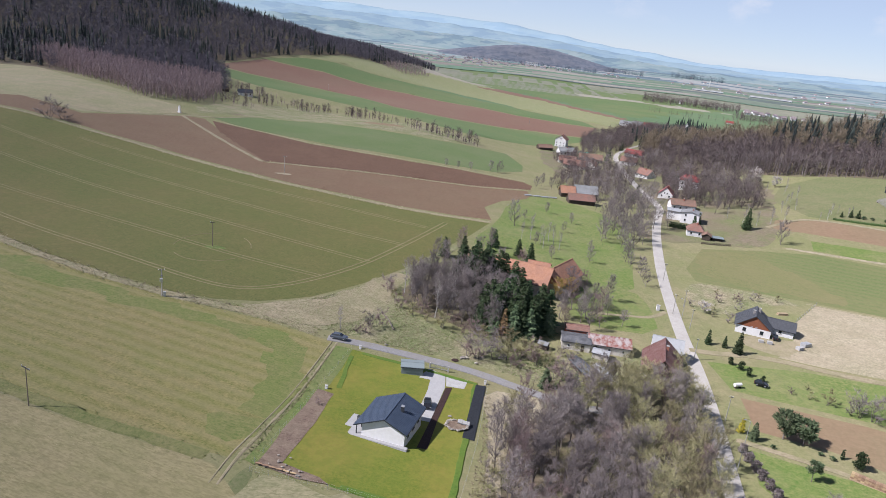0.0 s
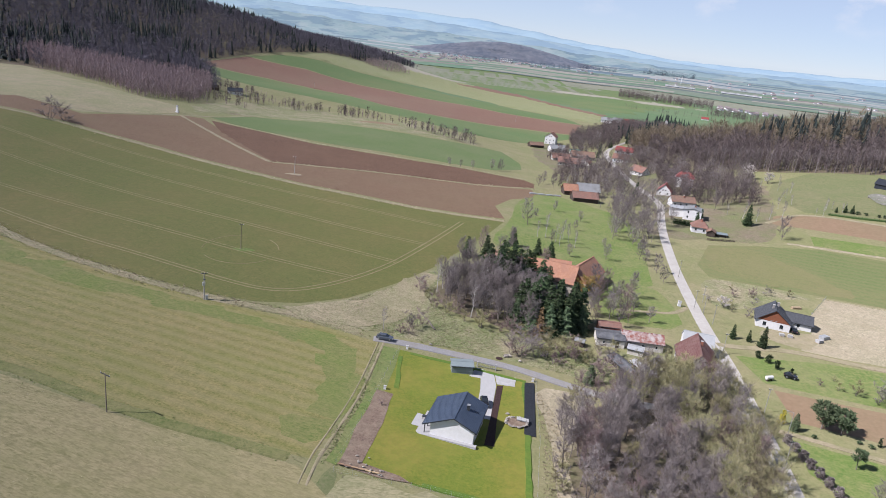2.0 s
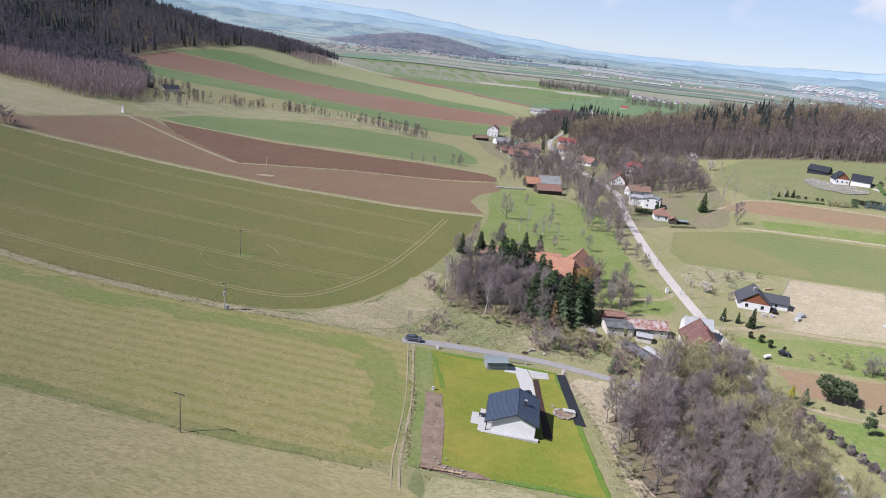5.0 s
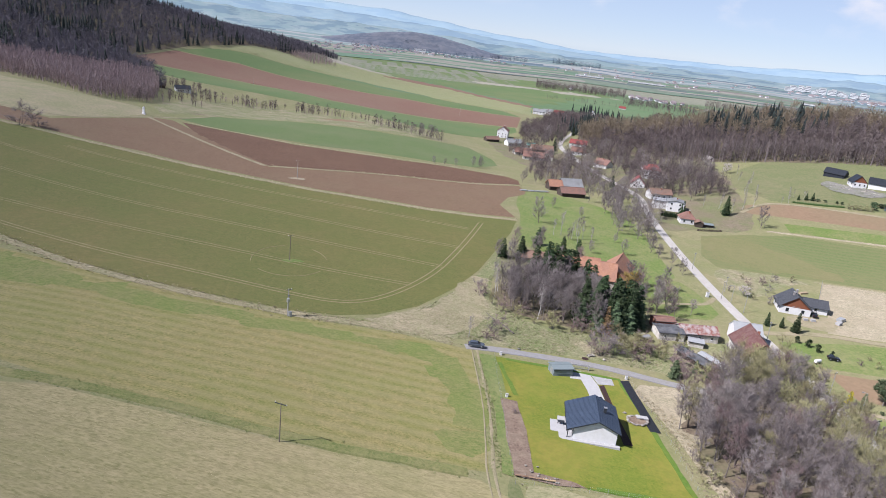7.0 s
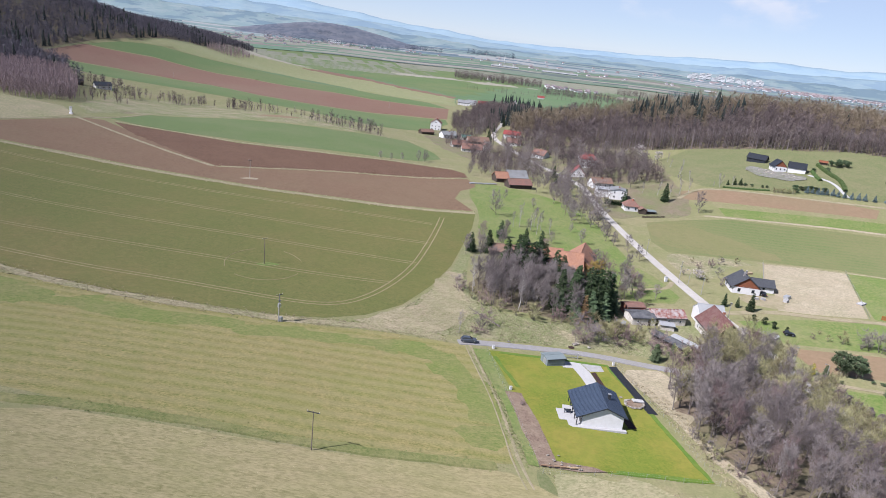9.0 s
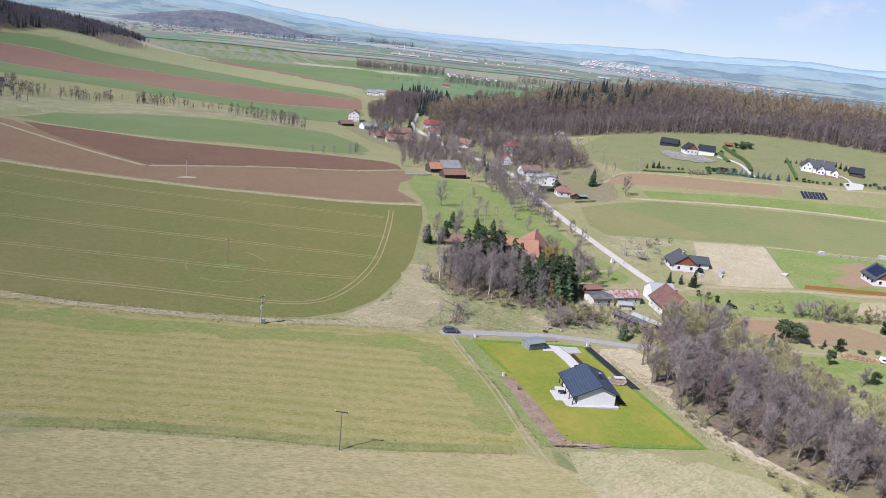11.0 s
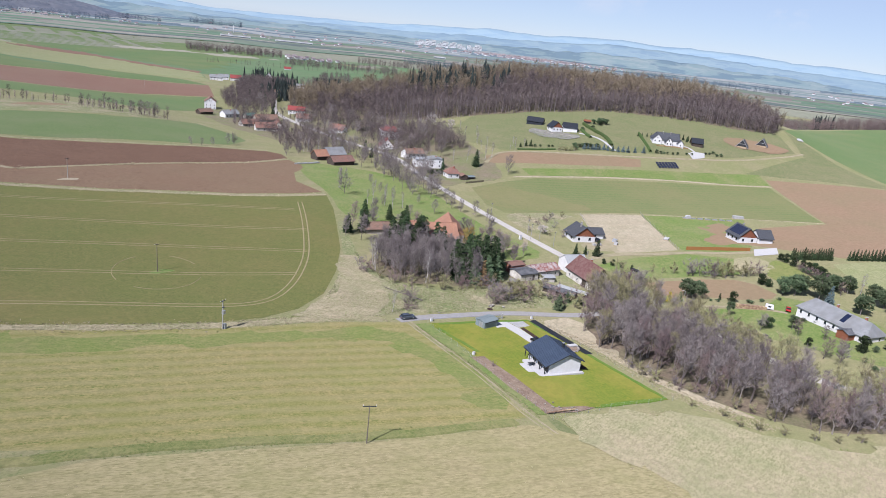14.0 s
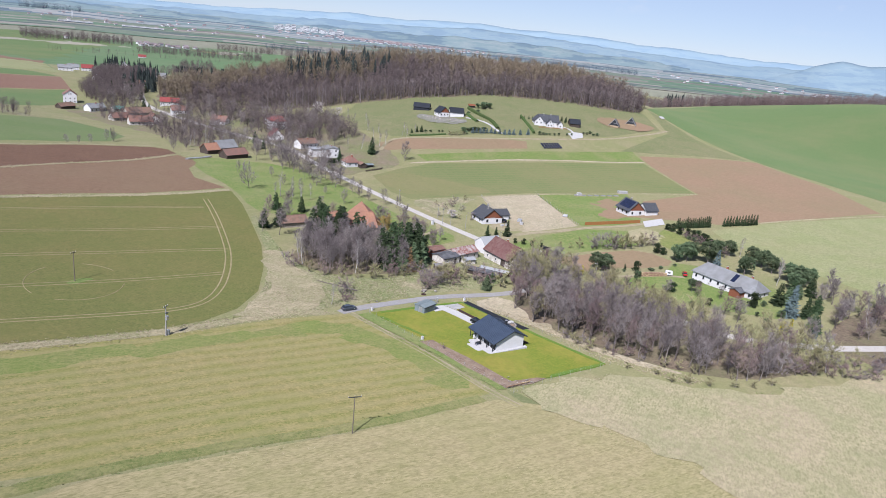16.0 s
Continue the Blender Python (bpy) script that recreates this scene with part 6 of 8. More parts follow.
bungalow()
grill = new("garden_table")
grill.matrix_basis = Matrix.Translation((67.3, -46.8, float(height(74, -48)) + 0.85)) @ Matrix.Rotation(radians(-12.5), 4, "Z")
tagged(grill, "dark garden table standing on a paved terrace", "table")
box_part("tabletop", (-0.8, -0.45, 0.7, 0.8, 0.45, 0.76), M_FRAME_DARK, grill)
for lx in (-0.7, 0.62):
    for ly in (-0.38, 0.3):
        box_part("leg", (lx, ly, 0.0, lx + 0.08, ly + 0.08, 0.696), M_FRAME_DARK, grill)

# neighbours by the lane
h2 = house("house", "white house with brown timber gables and graphite roof", 185.2, 51.8, (0.34, 0.94), 11.0, 10.4, 2.9, 4.1, M_WHITE, M_GRAPHITE_TILE, over=0.6,
           wins={"S": 2, "W": 2, "N": 2}, gable=M_TIMBER, chimneys=((0.9, 2.0), (-0.8, -1.5)), frame=M_FRAME_DARK, ribs=0.9)
house("garage_wing", "", 194.6, 52.6, (0.94, -0.34), 7.0, 8.5, 2.6, 2.0, M_WHITE, M_GRAPHITE_TILE, thing=h2, door=("W", -1.2, 2.6, 2.2, M_TIMBER), wins={"E": 1}, ribs=0.9)
h3 = house("house", "white new house with solar panels on its roof", 266.5, 19.5, (0.42, 0.91), 10.0, 11.0, 3.0, 4.4, M_WHITE, M_GRAPHITE_TILE, over=0.6,
           wins={"S": 2, "W": 3}, chimneys=((1.0, 2.0),), frame=M_FRAME_DARK, gable=M_TIMBER, solar=(-1, -4.6, 4.6, 0.12, 0.9, 5, 3), skylights=((2.0, -3.0),))
house("side_wing", "", 273.6, 13.0, (0.91, -0.42), 8.0, 7.5, 2.8, 3.2, M_WHITE, M_GRAPHITE_TILE, thing=h3, door=("W", 0.5, 2.5, 2.2, M_TIMBER), wins={"W": 0, "N": 1}, frame=M_FRAME_DARK)
house("long_house", "long white house with a grey roof and solar panels", 192.4, -66.4, (0.2, 0.98), 10.0, 26.5, 3.2, 3.4, M_WHITE, M_GREYROOF, over=0.6, hip=2.2,
      wins={"W": 8, "S": 2}, win=(1.0, 1.5), chimneys=((1.2, 3.0), (1.0, -8.0)), frame=M_FRAME_WHITE)
solar_frame = new("solar_array")
solar_frame.matrix_basis = Matrix.Translation(on(192.4, -66.4)) @ Matrix.Rotation(math.atan2(-0.2, 0.98), 4, "Z")
tagged(solar_frame, "row of dark solar panels on a grey roof", "solar panels")
for i in range(5):
    V, F = [], []
    f0, f1 = 0.20 + i * 0.13, 0.325 + i * 0.13
    roof_slab(V, F, -5.0 * (1 - f0), 3.2 + 3.6 * f0 + 0.2, -5.0 * (1 - f1), 3.2 + 3.6 * f1 + 0.2, -4.0, -2.3, 0.06)
    part("solar_panel", V, F, M_SOLAR, solar_frame)
porch = house("porch", "timber porch of the long house with a grey canopy", 184.6, -72.6, (0.98, -0.2), 4.2, 4.0, 2.5, 0.8, M_TIMBER, M_TARROOF, category="porch", over=0.4)

# farm beside the lane
farm = house("farm_building", "low whitewashed farm building with a rusty sheet roof", 130.5, 18.0, (1.0, -0.05), 6.5, 12.5, 2.7, 1.7, M_OLDWALL, M_RUST, over=0.35, wins={"W": 0, "E": 3}, chimneys=(), win=(0.8, 0.9), door=("E", -4.2, 1.2, 2.0, M_DARKWOOD), ribs=0.7)
house("flat_part", "", 120.4, 17.2, (1.0, -0.05), 7.0, 8.4, 2.6, 0.7, M_OLDWALL, M_TARROOF, over=0.3, thing=farm, wins={"E": 2}, win=(0.8, 0.9), door=("E", 2.0, 1.0, 2.0, M_DARKWOOD))
house("brick_part", "", 121.5, 24.5, (1.0, 0.0), 5.0, 7.0, 3.0, 0.6, M_BRICK, M_REDTILE, over=0.2, thing=farm)
maroon = house("farmhouse", "old farmhouse with a maroon metal roof", 143.6, 5.4, (0.22, 0.975), 10.5, 16.0, 3.6, 4.6, M_OLDWALL, M_MAROON, over=0.5, wins={"W": 3, "S": 2}, win=(0.9, 1.2), gable=M_DARKWOOD, chimneys=((0.6, 1.0),), ribs=0.8,
               door=("W", -4.6, 2.6, 2.8, M_DARKWOOD))
house("white_annex", "", 148.0, 18.8, (0.95, -0.22), 7.5, 9.0, 3.8, 2.6, M_WHITE, M_PALEMETAL, over=0.2, thing=maroon, wins={"N": 1})
house("long_shed", "low open farm shed with a dark felt roof", 121.5, -1.6, (0.38, -0.92), 3.4, 12.0, 1.8, 0.7, M_DARKWOOD, M_TARROOF, over=0.4, category="shed")
house("long_shed", "low shed with a pale sheet roof", 127.2, -2.6, (0.38, -0.92), 2.6, 11.0, 1.6, 0.4, M_DARKWOOD, M_PALEMETAL, over=0.3, category="shed")
house("field_hut", "tiny weathered hut with a pale roof", 110.5, 11.6, (0.9, -0.4), 2.2, 2.8, 1.6, 0.5, M_DARKWOOD, M_GREYROOF, over=0.2, category="hut")

house("lean_to", "small lean-to with a pale blue-grey sheet roof", 127.5, 11.6, (0.9, -0.3), 3.6, 4.6, 1.8, 0.5, M_OLDWALL, M_PALEMETAL, over=0.25, category="shed")
# old farm in the grove
old = house("old_farm", "large old farm with orange tiled roofs", 104.2, 60.0, (0.95, -0.31), 13.0, 22.0, 4.4, 4.6, M_STONEWALL, M_ORANGE, over=0.5, wins={"E": 5}, win=(0.9, 1.1))
house("rear_wing", "", 118.2, 65.0, (0.49, 0.87), 10.5, 20.0, 4.4, 4.4, M_STONEWALL, M_ORANGE, over=0.4, thing=old, gable=M_BRICK, wins={"S": 2})
house("old_stable", "ruined low stable with brown tiles", 88.0, 75.5, (1, -0.2), 6.0, 11.0, 2.2, 2.0, M_STONEWALL, M_BROWNTILE, category="stable")
house("old_stable", "ruined brick stable with orange tiles", 112.0, 80.0, (1, -0.2), 4.0, 8.0, 2.0, 1.2, M_BRICK, M_ORANGE, category="stable")

# barns and houses of the village
house("barn", "small barn with orange tiles", 136.2, 236.0, (1, 0.12), 8.0, 8.5, 3.0, 3.2, M_DARKWOOD, M_ORANGE, category="barn")
house("barn", "tall barn with a grey sheet roof", 147.2, 239.0, (1, 0.12), 9.0, 13.5, 3.8, 3.8, M_DARKWOOD, M_GREYROOF, category="barn")
house("barn", "timber barn with weathered red tiles", 142.6, 219.0, (1, 0.12), 8.0, 15.0, 2.7, 2.8, M_DARKWOOD, M_REDTILE, category="barn")
W = M_WHITE
VILLAGE_HOUSES = [
    ("tall white house with a red tiled roof", 158.0, 541.0, (0.3, 1), 11.0, 13.0, 7.5, 4.0, W, M_REDTILE, {"S": 3, "W": 3}),
    ("long low farm building with red tiles", 155.5, 382.0, (1, -0.15), 9.0, 17.0, 3.2, 3.6, M_OLDWALL, M_REDTILE, {"E": 4}),
    ("farm cottage with weathered red tiles", 169.5, 391.0, (0.3, 1), 10.0, 14.0, 3.2, 3.8, M_OLDWALL, M_REDTILE, {"W": 2, "S": 2}),
    ("brick barn with a brown tiled roof", 174.0, 431.0, (1, 0.0), 10.0, 20.0, 4.0, 3.8, M_STONEWALL, M_BROWNTILE, {"E": 3}),
    ("red-tiled farm shed beside a bare garden", 152.5, 413.0, (1, 0.1), 8.0, 15.0, 2.8, 3.2, M_OLDWALL, M_REDTILE, {"E": 2}),
    ("white cottage half hidden by trees", 295.0, 632.0, (1, -0.4), 9.0, 13.0, 3.2, 3.6, W, M_GREYROOF, {"E": 3}),
    ("white house below dark firs", 435.0, 968.0, (1, -0.3), 10.0, 20.0, 4.0, 4.0, W, M_GREYROOF, {"E": 3}),
    ("village house with an orange roof below firs", 388.0, 938.0, (1, -0.3), 10.0, 16.0, 4.0, 4.0, W, M_ORANGE, {"E": 3}),
    ("narrow white chapel among dark firs", 416.0, 1058.0, (0.3, 1), 9.0, 14.0, 11.0, 6.0, W, M_GREYROOF, {"S": 1}),
    ("house with a red roof at the field edge", 612.0, 1450.0, (1, -0.3), 9.0, 16.0, 3.0, 4.0, W, M_REDMETAL, {}),
    ("low white cottage with a grey roof", 157.0, 478.0, (1, 0.3), 9.0, 15.0, 3.4, 3.2, W, M_GREYROOF, {"E": 4}),
    ("shed with a green sheet roof", 173.0, 470.0, (1, 0.1), 6.0, 9.0, 2.6, 1.8, M_OLDWALL, M_TEAL, {"E": 2}),
    ("low barn with dull brown roof", 138.0, 492.0, (1, 0.4), 7.0, 14.0, 2.6, 2.4, M_DARKWOOD, M_BROWNTILE, {}),
    ("house with a bright red roof", 218.0, 466.0, (1, -0.5), 9.0, 16.0, 3.2, 3.2, W, M_REDMETAL, {"E": 3}),
    ("white cottage with red tiles", 205.0, 420.0, (1, -0.3), 9.0, 13.0, 3.2, 3.4, W, M_REDTILE, {"E": 3, "S": 2}),
    ("cottage with red-orange tiles", 205.5, 351.0, (0.6, -0.8), 9.0, 12.0, 3.0, 3.6, W, M_REDTILE, {"E": 3}),
    ("tall white villa with a red hipped roof", 224.0, 299.0, (0.9, -0.3), 11.0, 12.0, 6.6, 3.0, W, M_REDMETAL, {"W": 3, "E": 3, "S": 3}),
    ("small house with a steep bright red roof", 202.0, 266.0, (0.35, 1), 9.0, 9.0, 2.6, 4.6, W, M_REDMETAL, {"S": 2, "W": 2}),
    ("white village bungalow with a grey roof", 203.0, 231.0, (1, 0.05), 8.0, 14.0, 3.2, 2.6, W, M_BROWNTILE, {"E": 4}),
    ("white two-storey house with a shallow dark roof", 200.5, 200.5, (0.35, 1), 9.5, 9.0, 5.4, 1.1, W, M_GREYROOF, {"E": 3, "S": 2, "W": 2}),
    ("white terrace house with a flat pale roof", 193.5, 206.5, (1, -0.25), 8.0, 8.0, 4.8, 0.4, W, M_PALEMETAL, {"S": 3, "W": 2}),
    ("cottage with a pinkish red hipped roof", 196.5, 174.5, (1, -0.2), 7.5, 8.0, 3.2, 3.0, W, M_REDTILE, {"E": 2, "S": 2}),
    ("dark boarded shed beside a cottage", 200.6, 168.0, (0.3, 1), 4.0, 5.0, 2.4, 1.0, M_DARKWOOD, M_BROWNTILE, {}),
    ("low carport with a pale blue-grey roof", 206.0, 168.5, (1, -0.1), 4.0, 5.0, 1.4, 0.3, M_DARKWOOD, M_SHED, {}),
    ("long hillside house with white walls", 264.0, 760.0, (0.5, 1), 11.0, 18.0, 4.0, 4.0, W, M_REDTILE, {"W": 3}),
    ("white farmhouse with a red roof", 345.0, 1025.0, (1, -0.3), 12.0, 17.0, 5.0, 5.0, W, M_REDMETAL, {"E": 4}),
    ("white farmhouse with a grey roof", 328.0, 1036.0, (1, -0.3), 12.0, 16.0, 5.0, 4.0, W, M_GREYROOF, {"E": 4}),
    ("white farm building in the upper village", 300.0, 985.0, (1, -0.3), 12.0, 20.0, 5.0, 4.0, W, M_GREYROOF, {"E": 4}),
    ("white house in the upper village", 353.0, 1008.0, (0.4, 1), 11.0, 14.0, 4.5, 4.5, W, M_GREYROOF, {"S": 2}),
    ("cottage half hidden by woodland", 285.0, 680.0, (1, -0.4), 9.0, 13.0, 3.2, 3.6, W, M_BROWNTILE, {"E": 3}),
]
for label, x, y, rdir, w, ln, ev, rs, wl, rf, wn_ in VILLAGE_HOUSES:
    hp = 3.0 if "hipped" in label else 0.0
    cat = "barn" if "barn" in label else ("shed" if "shed" in label or "carport" in label else "house")
    house("village_" + cat, label, x, y, rdir, w, ln, ev, rs, wl, rf, wins=wn_, hip=hp, category=cat, chimneys=((0.8, 0.5),) if cat == "house" and rs > 1 else ())

villa = [o for o in bpy.data.objects if o.get("label") == "tall white villa with a red hipped roof"][0]
for z in (2.9, 5.4):
    slab = box_part("balcony", (-7.2, -7.3, z - 0.22, 1.0, -6.004, z), M_WHITE, villa, "white rounded balcony")
    box_part("parapet", (-7.2, -7.3, z + 0.004, 1.0, -7.15, z + 0.9), M_WHITE, slab)
    slab = box_part("balcony", (-7.2, -6.0, z - 0.22, -5.504, 4.0, z), M_WHITE, villa, "white rounded balcony")
    box_part("parapet", (-7.2, -6.0, z + 0.004, -7.05, 4.0, z + 0.9), M_WHITE, slab)


# houses on the hill
house("hill_barn", "black boarded barn on the green hill", 339.0, 261.5, (0.6, -0.8), 7.5, 13.0, 2.4, 2.8, M_BLACKROOF, M_BLACKROOF, category="barn")
hw = house("hill_house", "white hill house with black roofs and timber gable", 337.5, 236.5, (0.3, 1.0), 8.5, 9.5, 3.2, 4.0, M_WHITE, M_BLACKROOF, wins={"S": 3, "W": 2}, gable=M_TIMBER)
house("east_wing", "", 347.5, 230.0, (0.8, -0.6), 8.0, 11.0, 3.0, 3.2, M_WHITE, M_BLACKROOF, thing=hw, wins={"W": 4}, win=(1.6, 2.0))
hb = house("hill_house", "large white house with a dark many-gabled roof", 408.5, 183.0, (0.8, -0.6), 10.5, 17.0, 3.2, 4.6, M_WHITE, M_GRAPHITE_TILE, wins={"W": 6}, chimneys=((0.8, 2.0), (0.8, -4)))
house("front_gable", "", 405.0, 178.5, (0.6, 0.8), 5.0, 6.0, 3.2, 3.0, M_WHITE, M_GRAPHITE_TILE, thing=hb, wins={"S": 2})
house("front_gable", "", 413.0, 173.5, (0.6, 0.8), 4.4, 5.0, 3.0, 2.4, M_WHITE, M_GRAPHITE_TILE, thing=hb, wins={"S": 1})
house("side_gable", "", 400.5, 187.0, (0.6, 0.8), 7.0, 9.0, 3.2, 3.4, M_WHITE, M_GRAPHITE_TILE, thing=hb, wins={"S": 2})
house("garden_house", "small dark-roofed garden house", 433.0, 172.5, (0.75, -0.66), 6.5, 8.5, 2.6, 3.2, M_DARKWOOD, M_BLACKROOF, wins={"W": 2}, category="garden house")
for x, y in ((478.5, 161.0), (502.5, 158.5)):
    af = house("a_frame_house", "unfinished steep-roofed timber house on bare soil", x, y, (0.90, 0.44), 8.0, 9.0, 0.8, 5.2, M_WOOD, M_GRAPHITE_TILE, over=0.8, gable=M_FRAME_DARK, category="house", wins={})
    for side in (-1, 1):
        V, F = [], []
        roof_slab(V, F, side * 4.85, -0.3, 0, 6.0, -5.5, -5.304, 0.55)
        part("barge_board", V, F, M_PAVING, af, "pale raw barge board")
    box_part("cross_beam", (-2.6, -4.75, 2.6, 2.6, -4.562, 2.85), M_PAVING, af, "pale raw cross beam")
drape("bare_ground", [(476, 179), (494, 178), (505, 169), (519, 160), (523, 146), (512, 139), (489, 142), (484, 150), (468, 156), (470, 171)], M_SOIL_TAN, "bare orange-brown building ground", "ground", up=1.0, step=5, smooth=2, ragged=3.0)
house("forest_lodge", "dark-roofed white lodge below the forest", -154.0, 484.0, (1, 0.5), 9.0, 13.0, 3.0, 2.6, M_WHITE, M_BLACKROOF, wins={"E": 3})
house("forest_lodge", "small dark shed below the forest", -171.0, 478.0, (1, 0.5), 5.0, 6.0, 2.4, 2.0, M_DARKWOOD, M_DARKWOOD, category="shed")

# ---- the new garden ----
drape("driveway", [(79.0, -14.6), (83.6, -16.5), (84.0, -23.5), (82.0, -41.5), (78.4, -41.5), (79.9, -26.7), (80.0, -20.7), (77.0, -20.5)], M_PAVING, "pale concrete driveway", "driveway", up=0.4, step=3)
drape("yard_slab", [(83.8, -16.6), (89.5, -17.2), (88.8, -22.4), (84.2, -22.6)], M_CONCRETE, "grey concrete yard slab", "paving", up=0.42, step=3)
drape("mulch_bed", [(84.2, -23.4), (85.8, -22.8), (83.6, -40.7), (82.6, -53), (80.4, -53), (82.1, -40.5)], M_MULCH_DARK, "long dark bark mulch bed", "flower bed", up=0.44, step=3)
drape("weed_fabric", [(91.6, -19.0), (94.2, -18.6), (92.2, -46), (89.6, -45.6)], M_FABRIC, "strip of black weed fabric", "weed fabric", up=0.46, step=3)
drape("mulch_bed", [(55, -36), (59, -37), (58.4, -51), (56.6, -67.6), (64, -69.6), (66, -71.2), (60, -71.4), (52, -69.5), (53, -56)], M_MULCH, "brown bark bed along the garden", "flower bed", up=0.42, step=3, ragged=0.5)
house("garden_shed", "pale grey-blue metal garden shed", 74.9, -17.8, (1.0, 0.12), 3.9, 5.5, 2.2, 0.35, M_SHED, M_SHED, over=0.25, category="shed", door=("S", 0.4, 1.4, 2.0, M_METAL))


def rounded_stone(size, rnd):
    """A rough stone: a squashed, dented ball."""
    bm = bmesh.new()
    bmesh.ops.create_icosphere(bm, subdivisions=1, radius=size)
    for v in bm.verts:
        v.co *= rnd.uniform(0.75, 1.2)
        v.co.z *= 0.6
    me = bpy.data.meshes.new("stone")
    bm.to_mesh(me)
    bm.free()
    return me


M_STONE = mat("pale field stone", (0.252, 0.228, 0.198), (0.348, 0.324, 0.288), 3.0, own=True, spread=0.3, world_space=False)
M_LOG = mat("cut log", (0.30, 0.20, 0.12), (0.42, 0.30, 0.19), 3.0, own=True, spread=0.3, world_space=False)
rd = random.Random(77)
STONES = [rounded_stone(0.34, rd) for _ in range(4)]
for me in STONES:
    me.materials.append(M_STONE)
pit = new("fire_pit")
pit.location = on(88.0, -41.2, 0.35)
tagged(pit, "round fire pit edged with pale stones", "fire pit")
V, F = [], []
ringv = []
for i in range(24):
    a = 2 * math.pi * i / 24
    ringv.append(Vector((2.3 * math.cos(a), 2.0 * math.sin(a), 0.12)))
V = ringv + [Vector((0, 0, 0.05))]
F = [(i, (i + 1) % 24, 24) for i in range(24)]
part("pit_floor", V, F, M_MULCH, pit)
for i in range(26):
    a = 2 * math.pi * i / 26
    st = new("stone", STONES[i % 4])
    st.parent = pit
    r = 2.4 + rd.uniform(-0.15, 0.15)
    st.location = (r * math.cos(a), r * 0.88 * math.sin(a), 0.18)
    st.rotation_euler = (0, 0, rd.uniform(0, 6))
    k = rd.uniform(0.7, 1.3)
    st.scale = (k * 1.3, k, k)
for i in range(5):
    box_part("bench_slab", (0.2 + i * 0.55, 0.6 - 0.12 * i, 0.3, 0.7 + i * 0.55, 1.9 - 0.12 * i, 0.55), M_PAVING, pit, "pale stone bench slab")
tagged(new("boulder", STONES[1]), "dark boulder beside the fire pit", "stone").matrix_basis = Matrix.Translation(on(86.2, -37.4, 0.3)) @ Matrix.Diagonal((1.6, 1.2, 1.2, 1))
# logs and stones at the end of the bed
for i in range(18):
    x = 52.4 + rd.uniform(0, 6.5) + (i % 3) * 1.3
    y = -68.9 + rd.uniform(-0.9, 0.9) - (x - 52) * 0.12 if i % 3 else -66.5 + rd.uniform(-5, 1)
    ob = new("stone", STONES[i % 4])
    k = rd.uniform(0.3, 0.7)
    ob.matrix_basis = Matrix.Translation(on(min(x, 63), y, 0.4)) @ Matrix.Rotation(rd.uniform(0, 6), 4, "Z") @ Matrix.Diagonal((k * 1.5, k, k, 1))
    tagged(ob, "pale stone lying on the bark bed", "stone", group="stones of the bark bed")
for i in range(6):
    lg = new("log")
    lv, lf = [], []
    tube(lv, lf, Vector((-0.6, 0, 0.17)), Vector((0.6, 0, 0.17)), 0.17, 0.15, 8)
    lf += [tuple(range(7, -1, -1)), tuple(range(8, 16))]
    part("bark", lv, lf, M_LOG, lg)
    lg.matrix_basis = Matrix.Translation(on(52.6 + i * 1.35, -69.7 - i * 0.16, 0.42)) @ Matrix.Rotation(radians(rd.uniform(-18, 5)), 4, "Z")
    tagged(lg, "short cut log edging the bed", "log", group="logs of the bed edge")
bush = plant("shrub", SHRUBS[1], "small bare shrub in the bark bed", "shrub", 57.2, -43.5, 0.45)
# lawn fence: thin posts with a wire
fence = new("garden_fence")
tagged(fence, "thin wire garden fence on steel posts", "fence")
FENCE = [(57.6, -11.4), (55.2, -36), (51.6, -69.2), (51.6, -72.0), (70, -72.6), (89.6, -75.8), (93.0, -47), (94.6, -18.2)]
fp = densify([Vector(p) for p in FENCE], False, 3.4)
post_mesh = None
for i, p in enumerate(fp):
    if post_mesh is None:
        V, F = [], []
        box(V, F, -0.022, -0.022, -0.3, 0.022, 0.022, 1.3)
        post_mesh = data("post", V, F, M_METAL)
    po = new("post", post_mesh)
    po.parent = fence
    po.location = on(p.x, p.y)
for zz in (0.35, 0.8, 1.25):
    V, F = [], []
    for a, b in zip(fp, fp[1:]):
        tube(V, F, on(a.x, a.y, zz), on(b.x, b.y, zz), 0.005, 0.005, 3)
    part("wire", V, F, M_METAL, fence)
# gate by the shed
gate = new("driveway_gate")
gate.matrix_basis = Matrix.Translation(on(81.5, -13.9)) @ Matrix.Rotation(radians(-8), 4, "Z")
tagged(gate, "grey steel sliding driveway gate", "gate")
for x in (-2.4, 2.6):
    box_part("gate_post", (x - 0.15, -0.15, -0.3, x + 0.15, 0.15, 1.6), M_CONCRETE, gate)
box_part("rail", (-2.25, -0.04, 0.25, 2.45, 0.04, 0.35), M_METAL, gate)
box_part("rail", (-2.25, -0.04, 1.35, 2.45, 0.04, 1.45), M_METAL, gate)
for i in range(16):
    box_part("bar", (-2.15 + i * 0.3, -0.03, 0.352, -2.1 + i * 0.3, 0.03, 1.348), M_METAL, gate)
for x, y in ((93.9, -17.4), (59.8, -10.0), (56.8, -35.3)):
    cab = new("meter_box")
    cab.location = on(x, y)
    tagged(cab, "small white utility box on the lawn edge", "utility box")
    box_part("body", (-0.3, -0.25, 0.0, 0.3, 0.25, 0.95), M_WHITE, cab)
    box_part("cap", (-0.34, -0.29, 0.954, 0.34, 0.29, 1.03), M_CONCRETE, cab)
